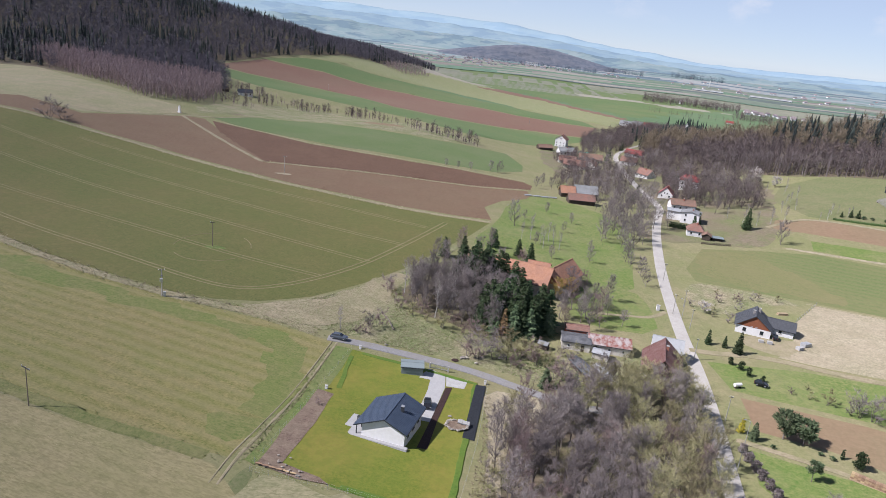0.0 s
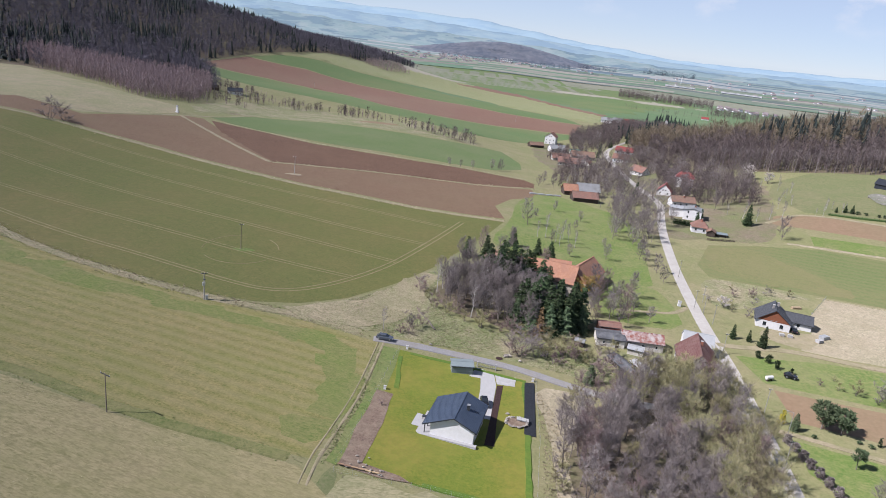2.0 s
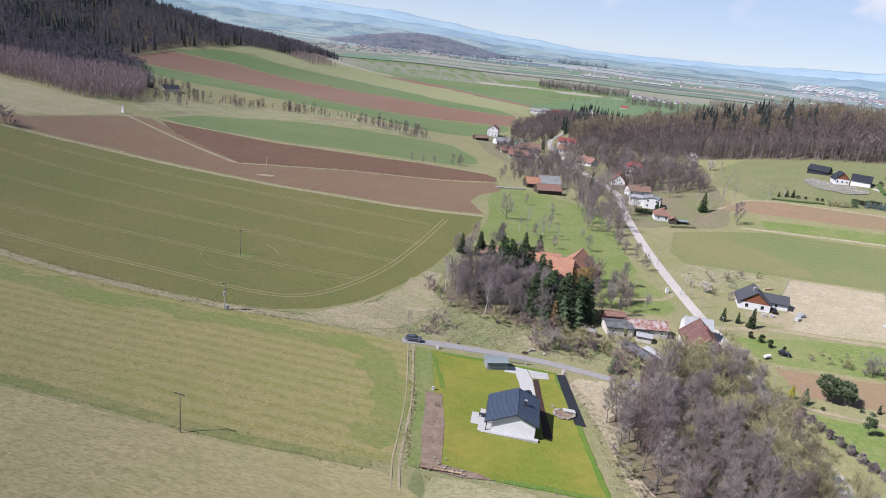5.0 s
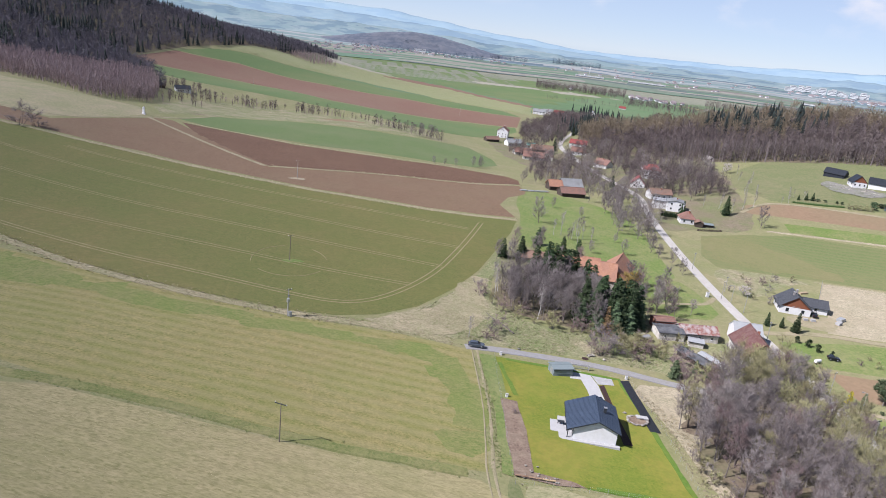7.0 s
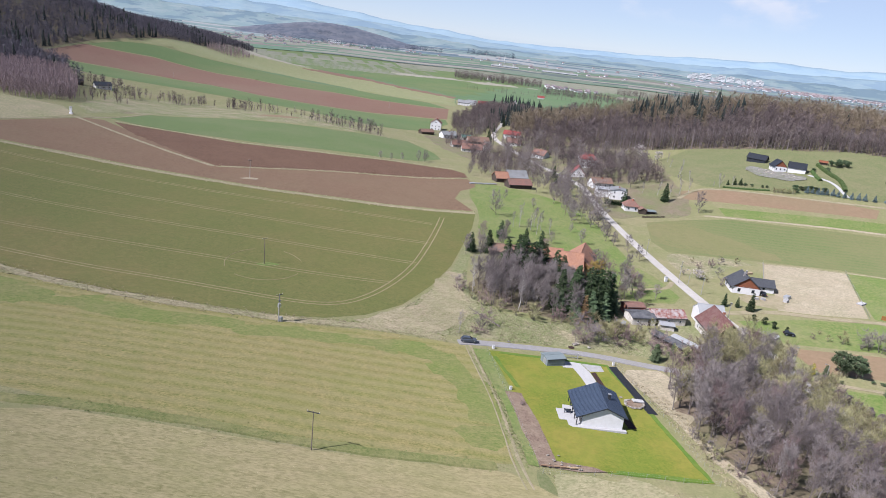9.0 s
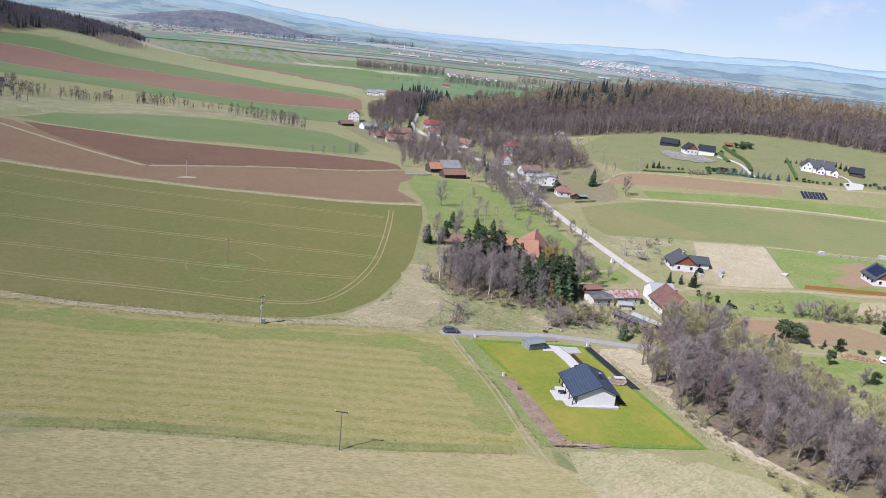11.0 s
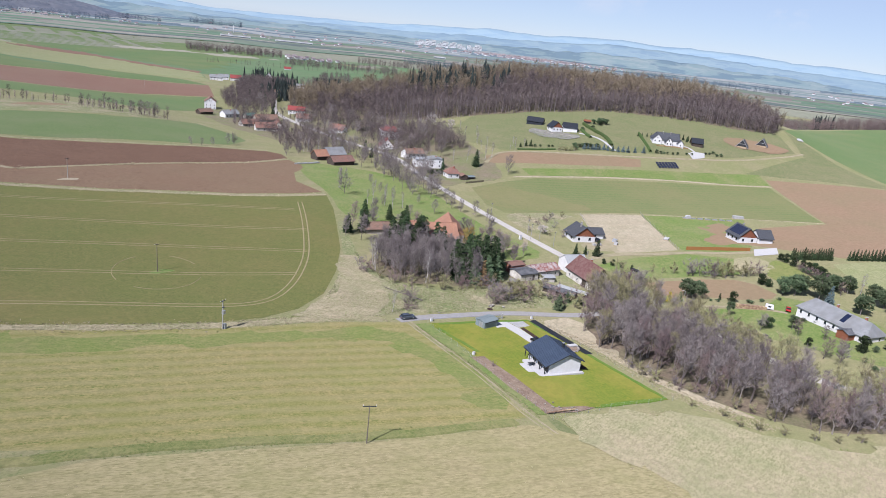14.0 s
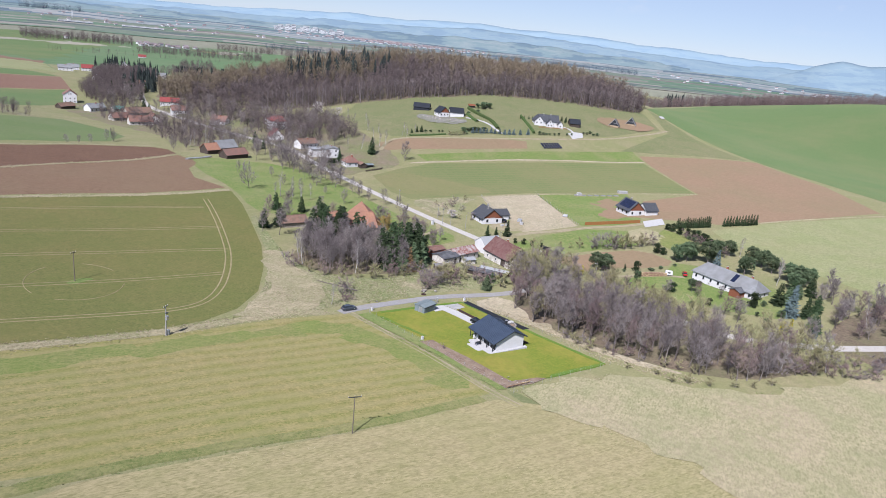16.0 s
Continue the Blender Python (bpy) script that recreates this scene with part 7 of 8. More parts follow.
# rubble beside the lane
drape("dug_hole", [(84.2, -7.2), (85.6, -7.6), (86.6, -6.4), (85.8, -5.4), (84.6, -5.8)], M_MULCH_DARK, "dark dug hole in rough ground", "hole", up=0.36, step=1, smooth=2)
for x, y, k in ((87.5, -4.4, 2.4), (88.4, -4.0, 1.8), (91.2, -6.3, 1.6), (86.9, -5.0, 1.2), (66, -5, 1.2), (112, 8, 1.6)):
    ob = new("boulder", STONES[int(k * 10) % 4])
    ob.matrix_basis = Matrix.Translation(on(x, y, 0.3)) @ Matrix.Rotation(rd.uniform(0, 6), 4, "Z") @ Matrix.Diagonal((k * 1.3, k, k, 1))
    tagged(ob, "pale boulder on rough grass", "boulder", group="boulders by the lane")
V, F = [], []
fl = new("fallen_trunk")
tagged(fl, "long fallen dead trunk on matted grass", "fallen trunk")
prev = on(66.5, 5.5, 0.4)
for i in range(7):
    nxt = on(66.5 - 0.9 * i - 0.9 + 0.3 * math.sin(i), 5.5 + 2.0 * (i + 1), 0.4)
    tube(V, F, prev, nxt, 0.22 - 0.02 * i, 0.2 - 0.02 * i, 6)
    prev = nxt
part("trunk", V, F, M_BARK, fl)


# ---- cars ----
def car(name, label, x, y, heading, paint, length=4.5, width=1.8, tall=1.5):
    """A passenger car with a lofted body, glazing, lights and wheels; heading in degrees from north, clockwise."""
    e = new(name)
    e.matrix_basis = Matrix.Translation(on(x, y, 0.4)) @ Matrix.Rotation(radians(-heading), 4, "Z")
    tagged(e, label, "car")
    L, w = length / 2, width / 2
    prof = [(-L, 0.45, 0.62), (-L + 0.12, 0.3, 0.92), (-L + 0.9, 0.28, 1.0), (L - 1.3, 0.28, 0.98), (L - 0.3, 0.3, 0.82), (L, 0.42, 0.62)]
    V, F = [], []
    for py, zb, zt in prof:
        k = 0.92 if abs(py) > L - 0.2 else 1.0
        V += [Vector((-w * k, py, zb)), Vector((-w * k, py, zt - 0.14)), Vector((-w * k * 0.9, py, zt)), Vector((w * k * 0.9, py, zt)), Vector((w * k, py, zt - 0.14)), Vector((w * k, py, zb))]
    for i in range(len(prof) - 1):
        a, b = 6 * i, 6 * i + 6
        F += [(a + j, a + (j + 1) % 6, b + (j + 1) % 6, b + j) for j in range(6)]
    F += [tuple(range(5, -1, -1)), tuple(range(6 * len(prof) - 6, 6 * len(prof)))]
    body = part("body", V, F, paint, e)
    z1 = tall
    cab = [(-w * 0.9, -L + 0.35, 0.985), (w * 0.9, -L + 0.35, 0.985), (w * 0.9, L - 1.25, 0.985), (-w * 0.9, L - 1.25, 0.985), (-w * 0.74, -L + 0.85, z1 - 0.06), (w * 0.74, -L + 0.85, z1 - 0.06), (w * 0.74, L - 2.0, z1 - 0.06), (-w * 0.74, L - 2.0, z1 - 0.06)]
    V, F = [], []
    hexa(V, F, cab)
    part("glazing", V, F, M_GLASS, e, "dark car windows")
    V, F = [], []
    hexa(V, F, [(-w * 0.74, -L + 0.8, z1 - 0.055), (w * 0.74, -L + 0.8, z1 - 0.055), (w * 0.74, L - 1.98, z1 - 0.055), (-w * 0.74, L - 1.98, z1 - 0.055), (-w * 0.66, -L + 0.95, z1), (w * 0.66, -L + 0.95, z1), (w * 0.66, L - 2.15, z1), (-w * 0.66, L - 2.15, z1)])
    part("roof", V, F, paint, e)
    for sx in (-1, 1):
        for py in (-L + 0.85, L - 0.85):
            V, F = [], []
            c0, c1 = Vector((sx * (w - 0.2), py, 0.32)), Vector((sx * (w + 0.02), py, 0.32))
            tube(V, F, c0, c1, 0.32, 0.32, 14)
            F += [tuple(range(14)), tuple(range(27, 13, -1))]
            ty = part("tyre", V, F, M_FRAME_DARK, e)
            V, F = [], []
            tube(V, F, c1, c1 + Vector((sx * 0.02, 0, 0)), 0.2, 0.19, 10)
            F += [tuple(range(10)), tuple(range(19, 9, -1))]
            part("rim", V, F, M_METAL, ty)
        box_part("headlight", (sx * 0.66 - 0.16, L - 0.06, 0.6, sx * 0.66 + 0.16, L + 0.015, 0.74), M_PALEMETAL, e)
        box_part("tail_light", (sx * 0.68 - 0.12, -L - 0.01, 0.66, sx * 0.68 + 0.12, -L + 0.08, 0.84), M_REDMETAL, e)
    return e


M_CAR_GREY = mat("blue-grey car paint", (0.10, 0.12, 0.15), (0.12, 0.14, 0.17), 1.0, rough=0.25, metal=0.4, spec=0.6, bump=0, world_space=False)
M_CAR_BLACK = mat("black car paint", (0.012, 0.013, 0.016), (0.018, 0.019, 0.022), 1.0, rough=0.2, spec=0.6, bump=0, world_space=False)
M_CAR_RED = mat("red car paint", (0.45, 0.02, 0.02), (0.5, 0.03, 0.03), 1.0, rough=0.25, spec=0.6, bump=0, world_space=False)
car("car", "blue-grey estate car parked at the lane end", 53.2, -6.8, 97, M_CAR_GREY, 4.7)
car("car", "black car parked on the driveway", 80.7, -34.5, 175, M_CAR_BLACK, 4.0)
car("car", "red car parked by the long house", 191.8, -48.6, 60, M_CAR_RED, 4.2)
car("car", "dark car in front of a garage", 190.6, 45.6, 20, M_CAR_BLACK, 4.3)
car("car", "dark old car standing in grass", 172.5, 7.0, 110, M_CAR_BLACK, 3.8)

cv = new("caravan")
cv.matrix_basis = Matrix.Translation(on(186.6, -44.2, 0.25)) @ Matrix.Rotation(radians(35), 4, "Z") @ Matrix.Diagonal((0.75, 0.75, 0.75, 1))
tagged(cv, "white box trailer beside a garden drive", "trailer")
V, F = [], []
hexa(V, F, [(-1.0, -2.0, 0.5), (1.0, -2.0, 0.5), (1.0, 2.0, 0.5), (-1.0, 2.0, 0.5), (-0.95, -1.7, 2.5), (0.95, -1.7, 2.5), (0.95, 1.7, 2.5), (-0.95, 1.7, 2.5)])
part("body", V, F, M_WHITE, cv)
box_part("window", (-1.03, -0.7, 1.3, -0.95, 0.7, 2.0), M_GLASS, cv)
for sx in (-1, 1):
    V, F = [], []
    tube(V, F, Vector((sx * 0.8, 0, 0.3)), Vector((sx * 1.0, 0, 0.3)), 0.3, 0.3, 12)
    F += [tuple(range(12)), tuple(range(23, 11, -1))]
    part("tyre", V, F, M_FRAME_DARK, cv)
tank = new("water_tank")
tank.matrix_basis = Matrix.Translation(on(165.0, 4.0, 0.2)) @ Matrix.Rotation(radians(20), 4, "Z")
tagged(tank, "white barrel tank lying on a stand", "tank")
V, F = [], []
tube(V, F, Vector((-1.1, 0, 0.9)), Vector((1.1, 0, 0.9)), 0.55, 0.55, 14)
F += [tuple(range(13, -1, -1)), tuple(range(14, 28))]
part("barrel", V, F, M_WHITE, tank)
for sx in (-0.8, 0.7):
    box_part("stand", (sx, -0.5, -0.2, sx + 0.12, 0.5, 0.4), M_DARKWOOD, tank)


# ---- poles ----
def pole(name, label, x, y, h, material, r=0.14, arm=0.0, arm_turn=0.0, lamp=False, lean=(0, 0)):
    e = new(name)
    e.location = on(x, y)
    e.rotation_euler = (lean[0], lean[1], radians(arm_turn))
    tagged(e, label, "lamp post" if lamp else "pole")
    V, F = [], []
    tube(V, F, Vector((0, 0, -0.5)), Vector((0, 0, h)), r, r * 0.62, 8)
    F.append(tuple(range(8, 16)))
    part("shaft", V, F, material, e)
    if arm:
        a = box_part("crossarm", (-arm, -0.06, h - 0.35, arm, 0.06, h - 0.2), M_FRAME_DARK, e)
        for x in (-arm + 0.08, 0.0, arm - 0.08):
            V, F = [], []
            tube(V, F, Vector((x, 0, h - 0.2)), Vector((x, 0, h + 0.08)), 0.06, 0.035, 6)
            part("insulator", V, F, M_WHITE, a)
    if lamp:
        V, F = [], []
        tube(V, F, Vector((0, 0, h - 0.1)), Vector((1.2, 0, h + 0.25)), 0.04, 0.035, 6)
        arm_ob = part("arm", V, F, M_METAL, e)
        box_part("lamp_head", (1.1, -0.13, h + 0.18, 1.75, 0.13, h + 0.32), M_METAL, arm_ob)
    return e


p1 = pole("transformer_pole", "pale concrete pole with a transformer at the field edge", 0, 0, 8.3, M_POLE, 0.19, arm=0.9, arm_turn=30)
box_part("transformer", (-0.55, -0.75, 4.6, 0.2, -0.15, 5.6), M_METAL, p1, "grey transformer can")
box_part("cabinet", (0.35, -0.4, 0.0, 1.1, 0.3, 1.35), M_PALEMETAL, p1, "pale metal cabinet")
box_part("bracket", (-0.35, -0.6, 6.3, 0.35, 0.0, 6.42), M_FRAME_DARK, p1)
pole("power_pole", "wooden power pole standing in wheat", -5.2, 48.2, 9.2, M_POLE_WOOD, 0.15, arm=0.8, arm_turn=20)
pole("power_pole", "power pole in the ploughed field", -15.3, 162.8, 9.0, M_POLE, 0.16, arm=0.9, arm_turn=20)
pole("power_pole", "slender power pole with a crossarm in meadow", 6.5, -67.0, 8.4, M_POLE_WOOD, 0.13, arm=1.3, arm_turn=-25)
for x, y, h in ((159, 57, 7.5), (157, 20, 7.0), (163, 92, 7.5), (155.5, -16.5, 7.0), (162, 45, 7.2), (165, 66, 6.5), (150, -42, 6.0), (130, 700, 9.5), (-126, 700, 9.0)):
    pole("power_pole", "weathered roadside power pole", x, y, h, M_POLE, 0.13, arm=0.5)
pole("street_lamp", "street lamp on a concrete pole", 156.0, -29.0, 7.0, M_POLE, 0.11, lamp=True, arm_turn=180)
pole("street_lamp", "street lamp on a concrete pole", 161.5, 54.0, 7.0, M_POLE, 0.11, lamp=True, arm_turn=180)
cab = new("utility_cabinet")
cab.location = on(154.0, 58.5)
tagged(cab, "white roadside utility cabinet", "cabinet")
box_part("body", (-0.55, -0.4, -0.1, 0.55, 0.4, 1.9), M_WHITE, cab)
box_part("cap", (-0.62, -0.47, 1.904, 0.62, 0.47, 2.02), M_CONCRETE, cab)
shrine = new("wayside_pillar")
shrine.location = on(-126, 283)
tagged(shrine, "white wayside pillar at the track fork", "pillar")
box_part("plinth", (-0.9, -0.9, -0.3, 0.9, 0.9, 1.0), M_WHITE, shrine)
box_part("shaft", (-0.6, -0.6, 1.0, 0.6, 0.6, 4.2), M_WHITE, shrine)
V = [Vector(p) for p in ((-0.8, -0.8, 4.2), (0.8, -0.8, 4.2), (0.8, 0.8, 4.2), (-0.8, 0.8, 4.2), (0, 0, 5.0))]
part("cap", V, [(0, 1, 4), (1, 2, 4), (2, 3, 4), (3, 0, 4), (3, 2, 1, 0)], M_CONCRETE, shrine)
plant("shrub", SHRUBS[0], "large dark leafless bush at the field edge", "shrub", -157, 189, 3.0, wide=1.3)
plant("shrub", SHRUBS[0], "dark leafless bush at the field edge", "shrub", -150, 191, 1.8, wide=1.6)
for x, y in ((62, 2.5), (63.5, 1.6), (61, 1.5)):
    plant("shrub", SHRUBS[1], "dark brush by the parked car", "shrub", x - 4, y - 2, 0.7)

# ---- fences, stacks and panels by the new houses ----
of = new("timber_fence")
tagged(of, "orange stained timber fence", "fence")
a, b = Vector((223.5, 19.9)), Vector((252.0, 5.1))
n = 34
for i in range(n):
    p, q = a.lerp(b, i / n), a.lerp(b, (i + 0.94) / n)
    V, F = [], []
    d = (q - p).normalized()
    s = Vector((-d.y, d.x)) * 0.04
    z = float(height(p.x, p.y))
    hexa(V, F, [(p.x - s.x, p.y - s.y, z), (q.x - s.x, q.y - s.y, z), (q.x + s.x, q.y + s.y, z), (p.x + s.x, p.y + s.y, z),
                (p.x - s.x, p.y - s.y, z + 1.7), (q.x - s.x, q.y - s.y, z + 1.7), (q.x + s.x, q.y + s.y, z + 1.7), (p.x + s.x, p.y + s.y, z + 1.7)])
    part("plank", V, F, M_ORANGEWOOD, of)


def stack(name, label, x, y, turn, w, d, h, rows, cols, material):
    e = new(name)
    e.matrix_basis = Matrix.Translation(on(x, y, 0.2)) @ Matrix.Rotation(radians(turn), 4, "Z")
    tagged(e, label, "stack")
    for i in range(cols):
        for j in range(rows):
            x0, z0 = -w / 2 + w * i / cols, h * j / rows
            box_part("block", (x0 + 0.01, -d / 2, z0, x0 + w / cols - 0.02, d / 2, z0 + h / rows - 0.01), material, e)
    box_part("pallet", (-w / 2 - 0.05, -d / 2 - 0.05, -0.3, w / 2 + 0.05, d / 2 + 0.05, -0.004), M_WOOD, e)
    return e


stack("block_stack", "stack of pale building blocks on a pallet", 187, 40.5, -15, 1.6, 1.1, 0.9, 3, 4, M_CONCRETE)
stack("block_stack", "stack of pale building blocks on a pallet", 184.4, 41.2, -10, 1.6, 1.1, 0.8, 3, 4, M_CONCRETE)
stack("block_stack", "stack of grey building blocks on pallets", 199.5, 42.5, 30, 3.2, 2.0, 1.1, 3, 5, M_PALEMETAL)
stack("block_stack", "stack of grey building blocks on pallets", 196.0, 38.6, 30, 2.4, 1.6, 1.0, 3, 4, M_CONCRETE)
stack("plank_stack", "stack of pale planks beside a fence", 203, 72, 15, 4.0, 1.2, 0.6, 4, 2, M_WOOD)
stack("block_stack", "white stack of building blocks on a pallet", 279.8, 61, -30, 2.6, 1.8, 1.6, 3, 3, M_PAVING)
stack("plank_stack", "white foil-wrapped stack in a garden", 229.5, 36.0, 25, 4.5, 2.2, 0.5, 2, 3, M_PAVING)
stack("plank_stack", "light stack of building material", 309, 49, -30, 6, 2.5, 1.4, 2, 4, M_CONCRETE)
for k in range(7):
    stack("plank_stack", "low frame of grey building boards", 298 - k * 3.3, 47 + k * 2.4, -36, 3.0, 1.2, 0.5, 2, 2, M_METAL)
stack("firewood_stack", "long stack of pale firewood in a garden", 181, -40.5, -35, 11.0, 1.2, 1.3, 3, 16, M_LOG)
fr = new("fence")
tagged(fr, "dark picket fence round a village garden", "fence")
V, F = [], []
box(V, F, -0.06, -0.04, -0.2, 0.06, 0.04, 1.1)
pk = data("picket", V, F, M_DARKWOOD)
for i in range(32):
    o = new("picket", pk)
    o.parent = fr
    o.location = on(196 + i * 0.46, 158.6 + i * 0.04)
    o.scale = (2.2, 1, 1)
fr2 = new("fence")
tagged(fr2, "thin grey fence between the plots", "fence")
V, F = [], []
box(V, F, -0.04, -0.04, -0.2, 0.04, 0.04, 1.5)
pm = data("post", V, F, M_METAL)
for p in densify([Vector((259, 77.5)), Vector((238, 48)), Vector((219.5, 21.2))], False, 2.4) + densify([Vector((222, 88)), Vector((206, 66)), Vector((198, 52))], False, 2.4):
    o = new("post", pm)
    o.parent = fr2
    o.location = on(p.x, p.y)
# solar field on the slope
sf = new("solar_field")
tagged(sf, "ground-mounted rows of dark solar panels", "solar panels")
for r in range(3):
    for i in range(7):
        c = on(363 + i * 2.35 - r * 2.2, 152.8 - i * 0.75 - r * 3.2, 1.1)
        V, F = [], []
        d, s = Vector((0.95, -0.3, 0)) * 1.0, Vector((0.3, 0.95, 0.7)) * 0.72
        nrm = d.cross(s).normalized() * 0.05
        hexa(V, F, [c - d - s, c + d - s, c + d + s, c - d + s, c - d - s + nrm, c + d - s + nrm, c + d + s + nrm, c - d + s + nrm])
        pan = part("solar_panel", V, F, M_SOLAR, sf)
        V, F = [], []
        tube(V, F, c - Vector((0, 0, 1.4)), c, 0.06, 0.06, 5)
        part("leg", V, F, M_METAL, pan)
# hill gardens
def hedge(name, label, line, width, tall, seed, material):
    """A clipped hedge: an uneven core with short leafy sprays standing out of it."""
    rnd = random.Random(seed)
    pts = densify(chaikin(line, False, 1), False, 0.8)
    V, F = [], []
    for i, p in enumerate(pts):
        d = (pts[min(i + 1, len(pts) - 1)] - pts[max(i - 1, 0)]).normalized()
        n = Vector((-d.y, d.x))
        z = float(height(p.x, p.y))
        w, h = width / 2 * rnd.uniform(0.8, 1.1), tall * rnd.uniform(0.85, 1.1)
        row = len(V)
        for k, f in ((-1, 0.0), (-1, 0.8), (-0.5, 1.0), (0.5, 1.0), (1, 0.8), (1, 0.0)):
            V.append(Vector((p.x + n.x * w * k, p.y + n.y * w * k, z - 0.2 + h * f)))
        if i:
            F += [(last + j, last + j + 1, row + j + 1, row + j) for j in range(5)]
        last = row
        for _ in range(16):
            k = rnd.uniform(-1, 1)
            b = Vector((p.x + n.x * w * k, p.y + n.y * w * k, z + h * rnd.uniform(0.3, 0.95)))
            sprig(V, F, b, Vector((n.x * k + rnd.uniform(-0.5, 0.5), n.y * k + rnd.uniform(-0.5, 0.5), rnd.uniform(0.1, 1))).normalized(), rnd.uniform(0.25, 0.5), 0.1, rnd)
    return tagged(new(name, data("hedge", V, F, material)), label, "hedge")


hedge("hedge", "dense dark hedge curving along a drive", [(370.6, 238), (366.6, 227), (364.6, 217), (364, 209), (360, 199), (354, 190)], 2.6, 2.2, 301, M_HEDGE)
hedge("hedge", "dense dark hedge along the inside of a drive", [(357, 226), (352.5, 217), (350.5, 209)], 2.4, 1.9, 302, M_HEDGE)
hedge("hedge", "tall dark thuja hedge beside a lawn", [(398, 203), (390, 190.7), (383.6, 180.8), (376.8, 171.4)], 1.6, 2.4, 303, M_HEDGE)
hedge("hedge", "low dark hedge along the farm road", [(281, 213), (293, 206), (306.6, 200.6)], 1.8, 1.1, 304, M_HEDGE)
hedge("hedge", "orange-brown shrub hedge before a white house", [(393.9, 180.2), (399.4, 178), (405.3, 175), (411, 172), (418, 169)], 1.2, 1.0, 305, M_NEEDLE_TAN)
ribbon("path", [(350, 182), (352, 190), (356, 200), (356, 210), (350, 222)], 2.6, M_PAVING, "pale drive between hedges", "path", up=0.34)
ribbon("path", [(410, 153), (418, 162), (421, 170), (417, 176), (402, 176)], 2.2, M_PAVING, "pale garden drive to a white house", "path", up=0.34)
drape("forecourt", [(403, 152), (410, 162), (418, 163), (425, 158), (416, 151)], M_PAVING, "pale paved forecourt by a gate", "paving", up=0.4, step=3)
for i, (x, y) in enumerate(((328.2, 193.1), (331.3, 192), (333.8, 190), (336.2, 189), (339, 188), (342, 186.5), (344.1, 184.4), (347.2, 182.3), (350.3, 179.8), (354.2, 178.3), (357.5, 176.6), (362.9, 174.4), (369.8, 172.1))):
    plant("blue_spruce", BLUE_SPRUCE, "young blue-green spruce in a garden row", "spruce", x, y, rt.uniform(0.42, 0.55), group="hill spruces", wide=1.35)
for x, y in ((327, 197), (330, 196.5), (333, 195), (336, 194), (340, 192), (324, 199)):
    plant("pine", PINE, "low spreading blue-green pine", "pine", x, y, rt.uniform(0.34, 0.48), group="hill pines", wide=1.6)
for x, y, k in ((291.6, 216.2, 0.33), (294.8, 214.6, 0.36), (287, 217, 0.25)):
    plant("spruce", SPRUCES[1], "small dark spruce by the farm road", "spruce", x, y, k, group="hill spruces", wide=1.2)
for x, y, k in ((321.1, 194.6, 1.5), (296.8, 212.1, 0.9), (300.2, 210.4, 0.8), (305.5, 206.9, 0.8), (308.1, 205.7, 0.8), (380.7, 168.7, 1.3), (383.5, 167.3, 1.0), (386.2, 166.3, 0.8), (388.9, 164.9, 0.8), (392.9, 163.3, 0.8), (397.3, 162, 0.9), (405, 159.5, 0.8), (409.4, 158.1, 0.8), (424, 156.4, 0.8), (426.9, 155, 0.9), (431.3, 154.7, 1.1), (430, 150.1, 1.0), (434.1, 149.2, 1.1), (369, 226, 1.2), (359, 227, 1.1)):
    plant("bush", ROUND_BUSH, "round green garden bush on the hill", "bush", x, y, k, group="hill bushes")
for x, y in ((308, 197.8), (310, 196.8), (311.6, 195.5), (313.6, 194.6), (315.7, 193.9), (318, 192.6)):
    plant("shrub", SHRUBS[2], "tan twiggy shrub by the farm road", "shrub", x, y, 0.9, group="hill shrubs", wide=1.3)
for x, y, k in ((429.8, 187.5, 0.3), (430.9, 184.4, 0.34), (430.8, 180.5, 0.32), (432.7, 178.2, 0.3), (434, 182, 0.3), (398, 199, 0.2), (402, 197.5, 0.22), (405, 196, 0.22), (394, 200, 0.2), (426, 189, 0.26)):
    plant("spruce", SPRUCES[0], "slim dark spruce behind a white house", "spruce", x, y, k, group="hill spruces")
for x, y, k in ((381, 231, 0.7), (384, 233, 0.75), (387.8, 230, 0.7), (379, 235, 0.6), (389, 234, 0.6)):
    plant("pine", PINE, "bushy blue-green pine on the hill", "pine", x, y, k, group="hill pines", wide=1.3)
house("hill_hut", "small brown garden hut on the hill", 376.5, 240.0, (0.8, -0.6), 3.0, 5.0, 1.8, 0.9, M_DARKWOOD, M_TIMBER, over=0.5, category="hut")
for i in range(9):
    plant("thuja", THUJA, "thuja hedge in front of a white house", "thuja", 186.8 + i * 1.08, 186.3 - i * 0.44, 1.0, group="village thujas", wide=1.8)
for i in range(8):
    plant("thuja", THUJA, "thuja hedge beside a red-roofed house", "thuja", 221 + i * 1.0, 346.6 - i * 1.4, 1.1, group="village thujas", wide=1.8)
for x, y in ((274, 213), (277, 211), (268, 232), (262, 236), (266, 243), (272, 250), (258, 226), (280, 262), (276, 272), (284, 290), (270, 285), (262, 300), (290, 216), (283, 221), (288, 224), (294, 221)):
    plant("birch", rt.choice(BIRCHES), "thin bare sapling on the slope", "tree", x, y, rt.uniform(0.35, 0.6), group="slope saplings")
M_ROCKBED = mat("dark rock garden bed", (0.08, 0.08, 0.074), (0.24, 0.23, 0.21), 1.0, c3=(0.11, 0.135, 0.055), scale3=0.16, amount3=0.85, grain=0.5)
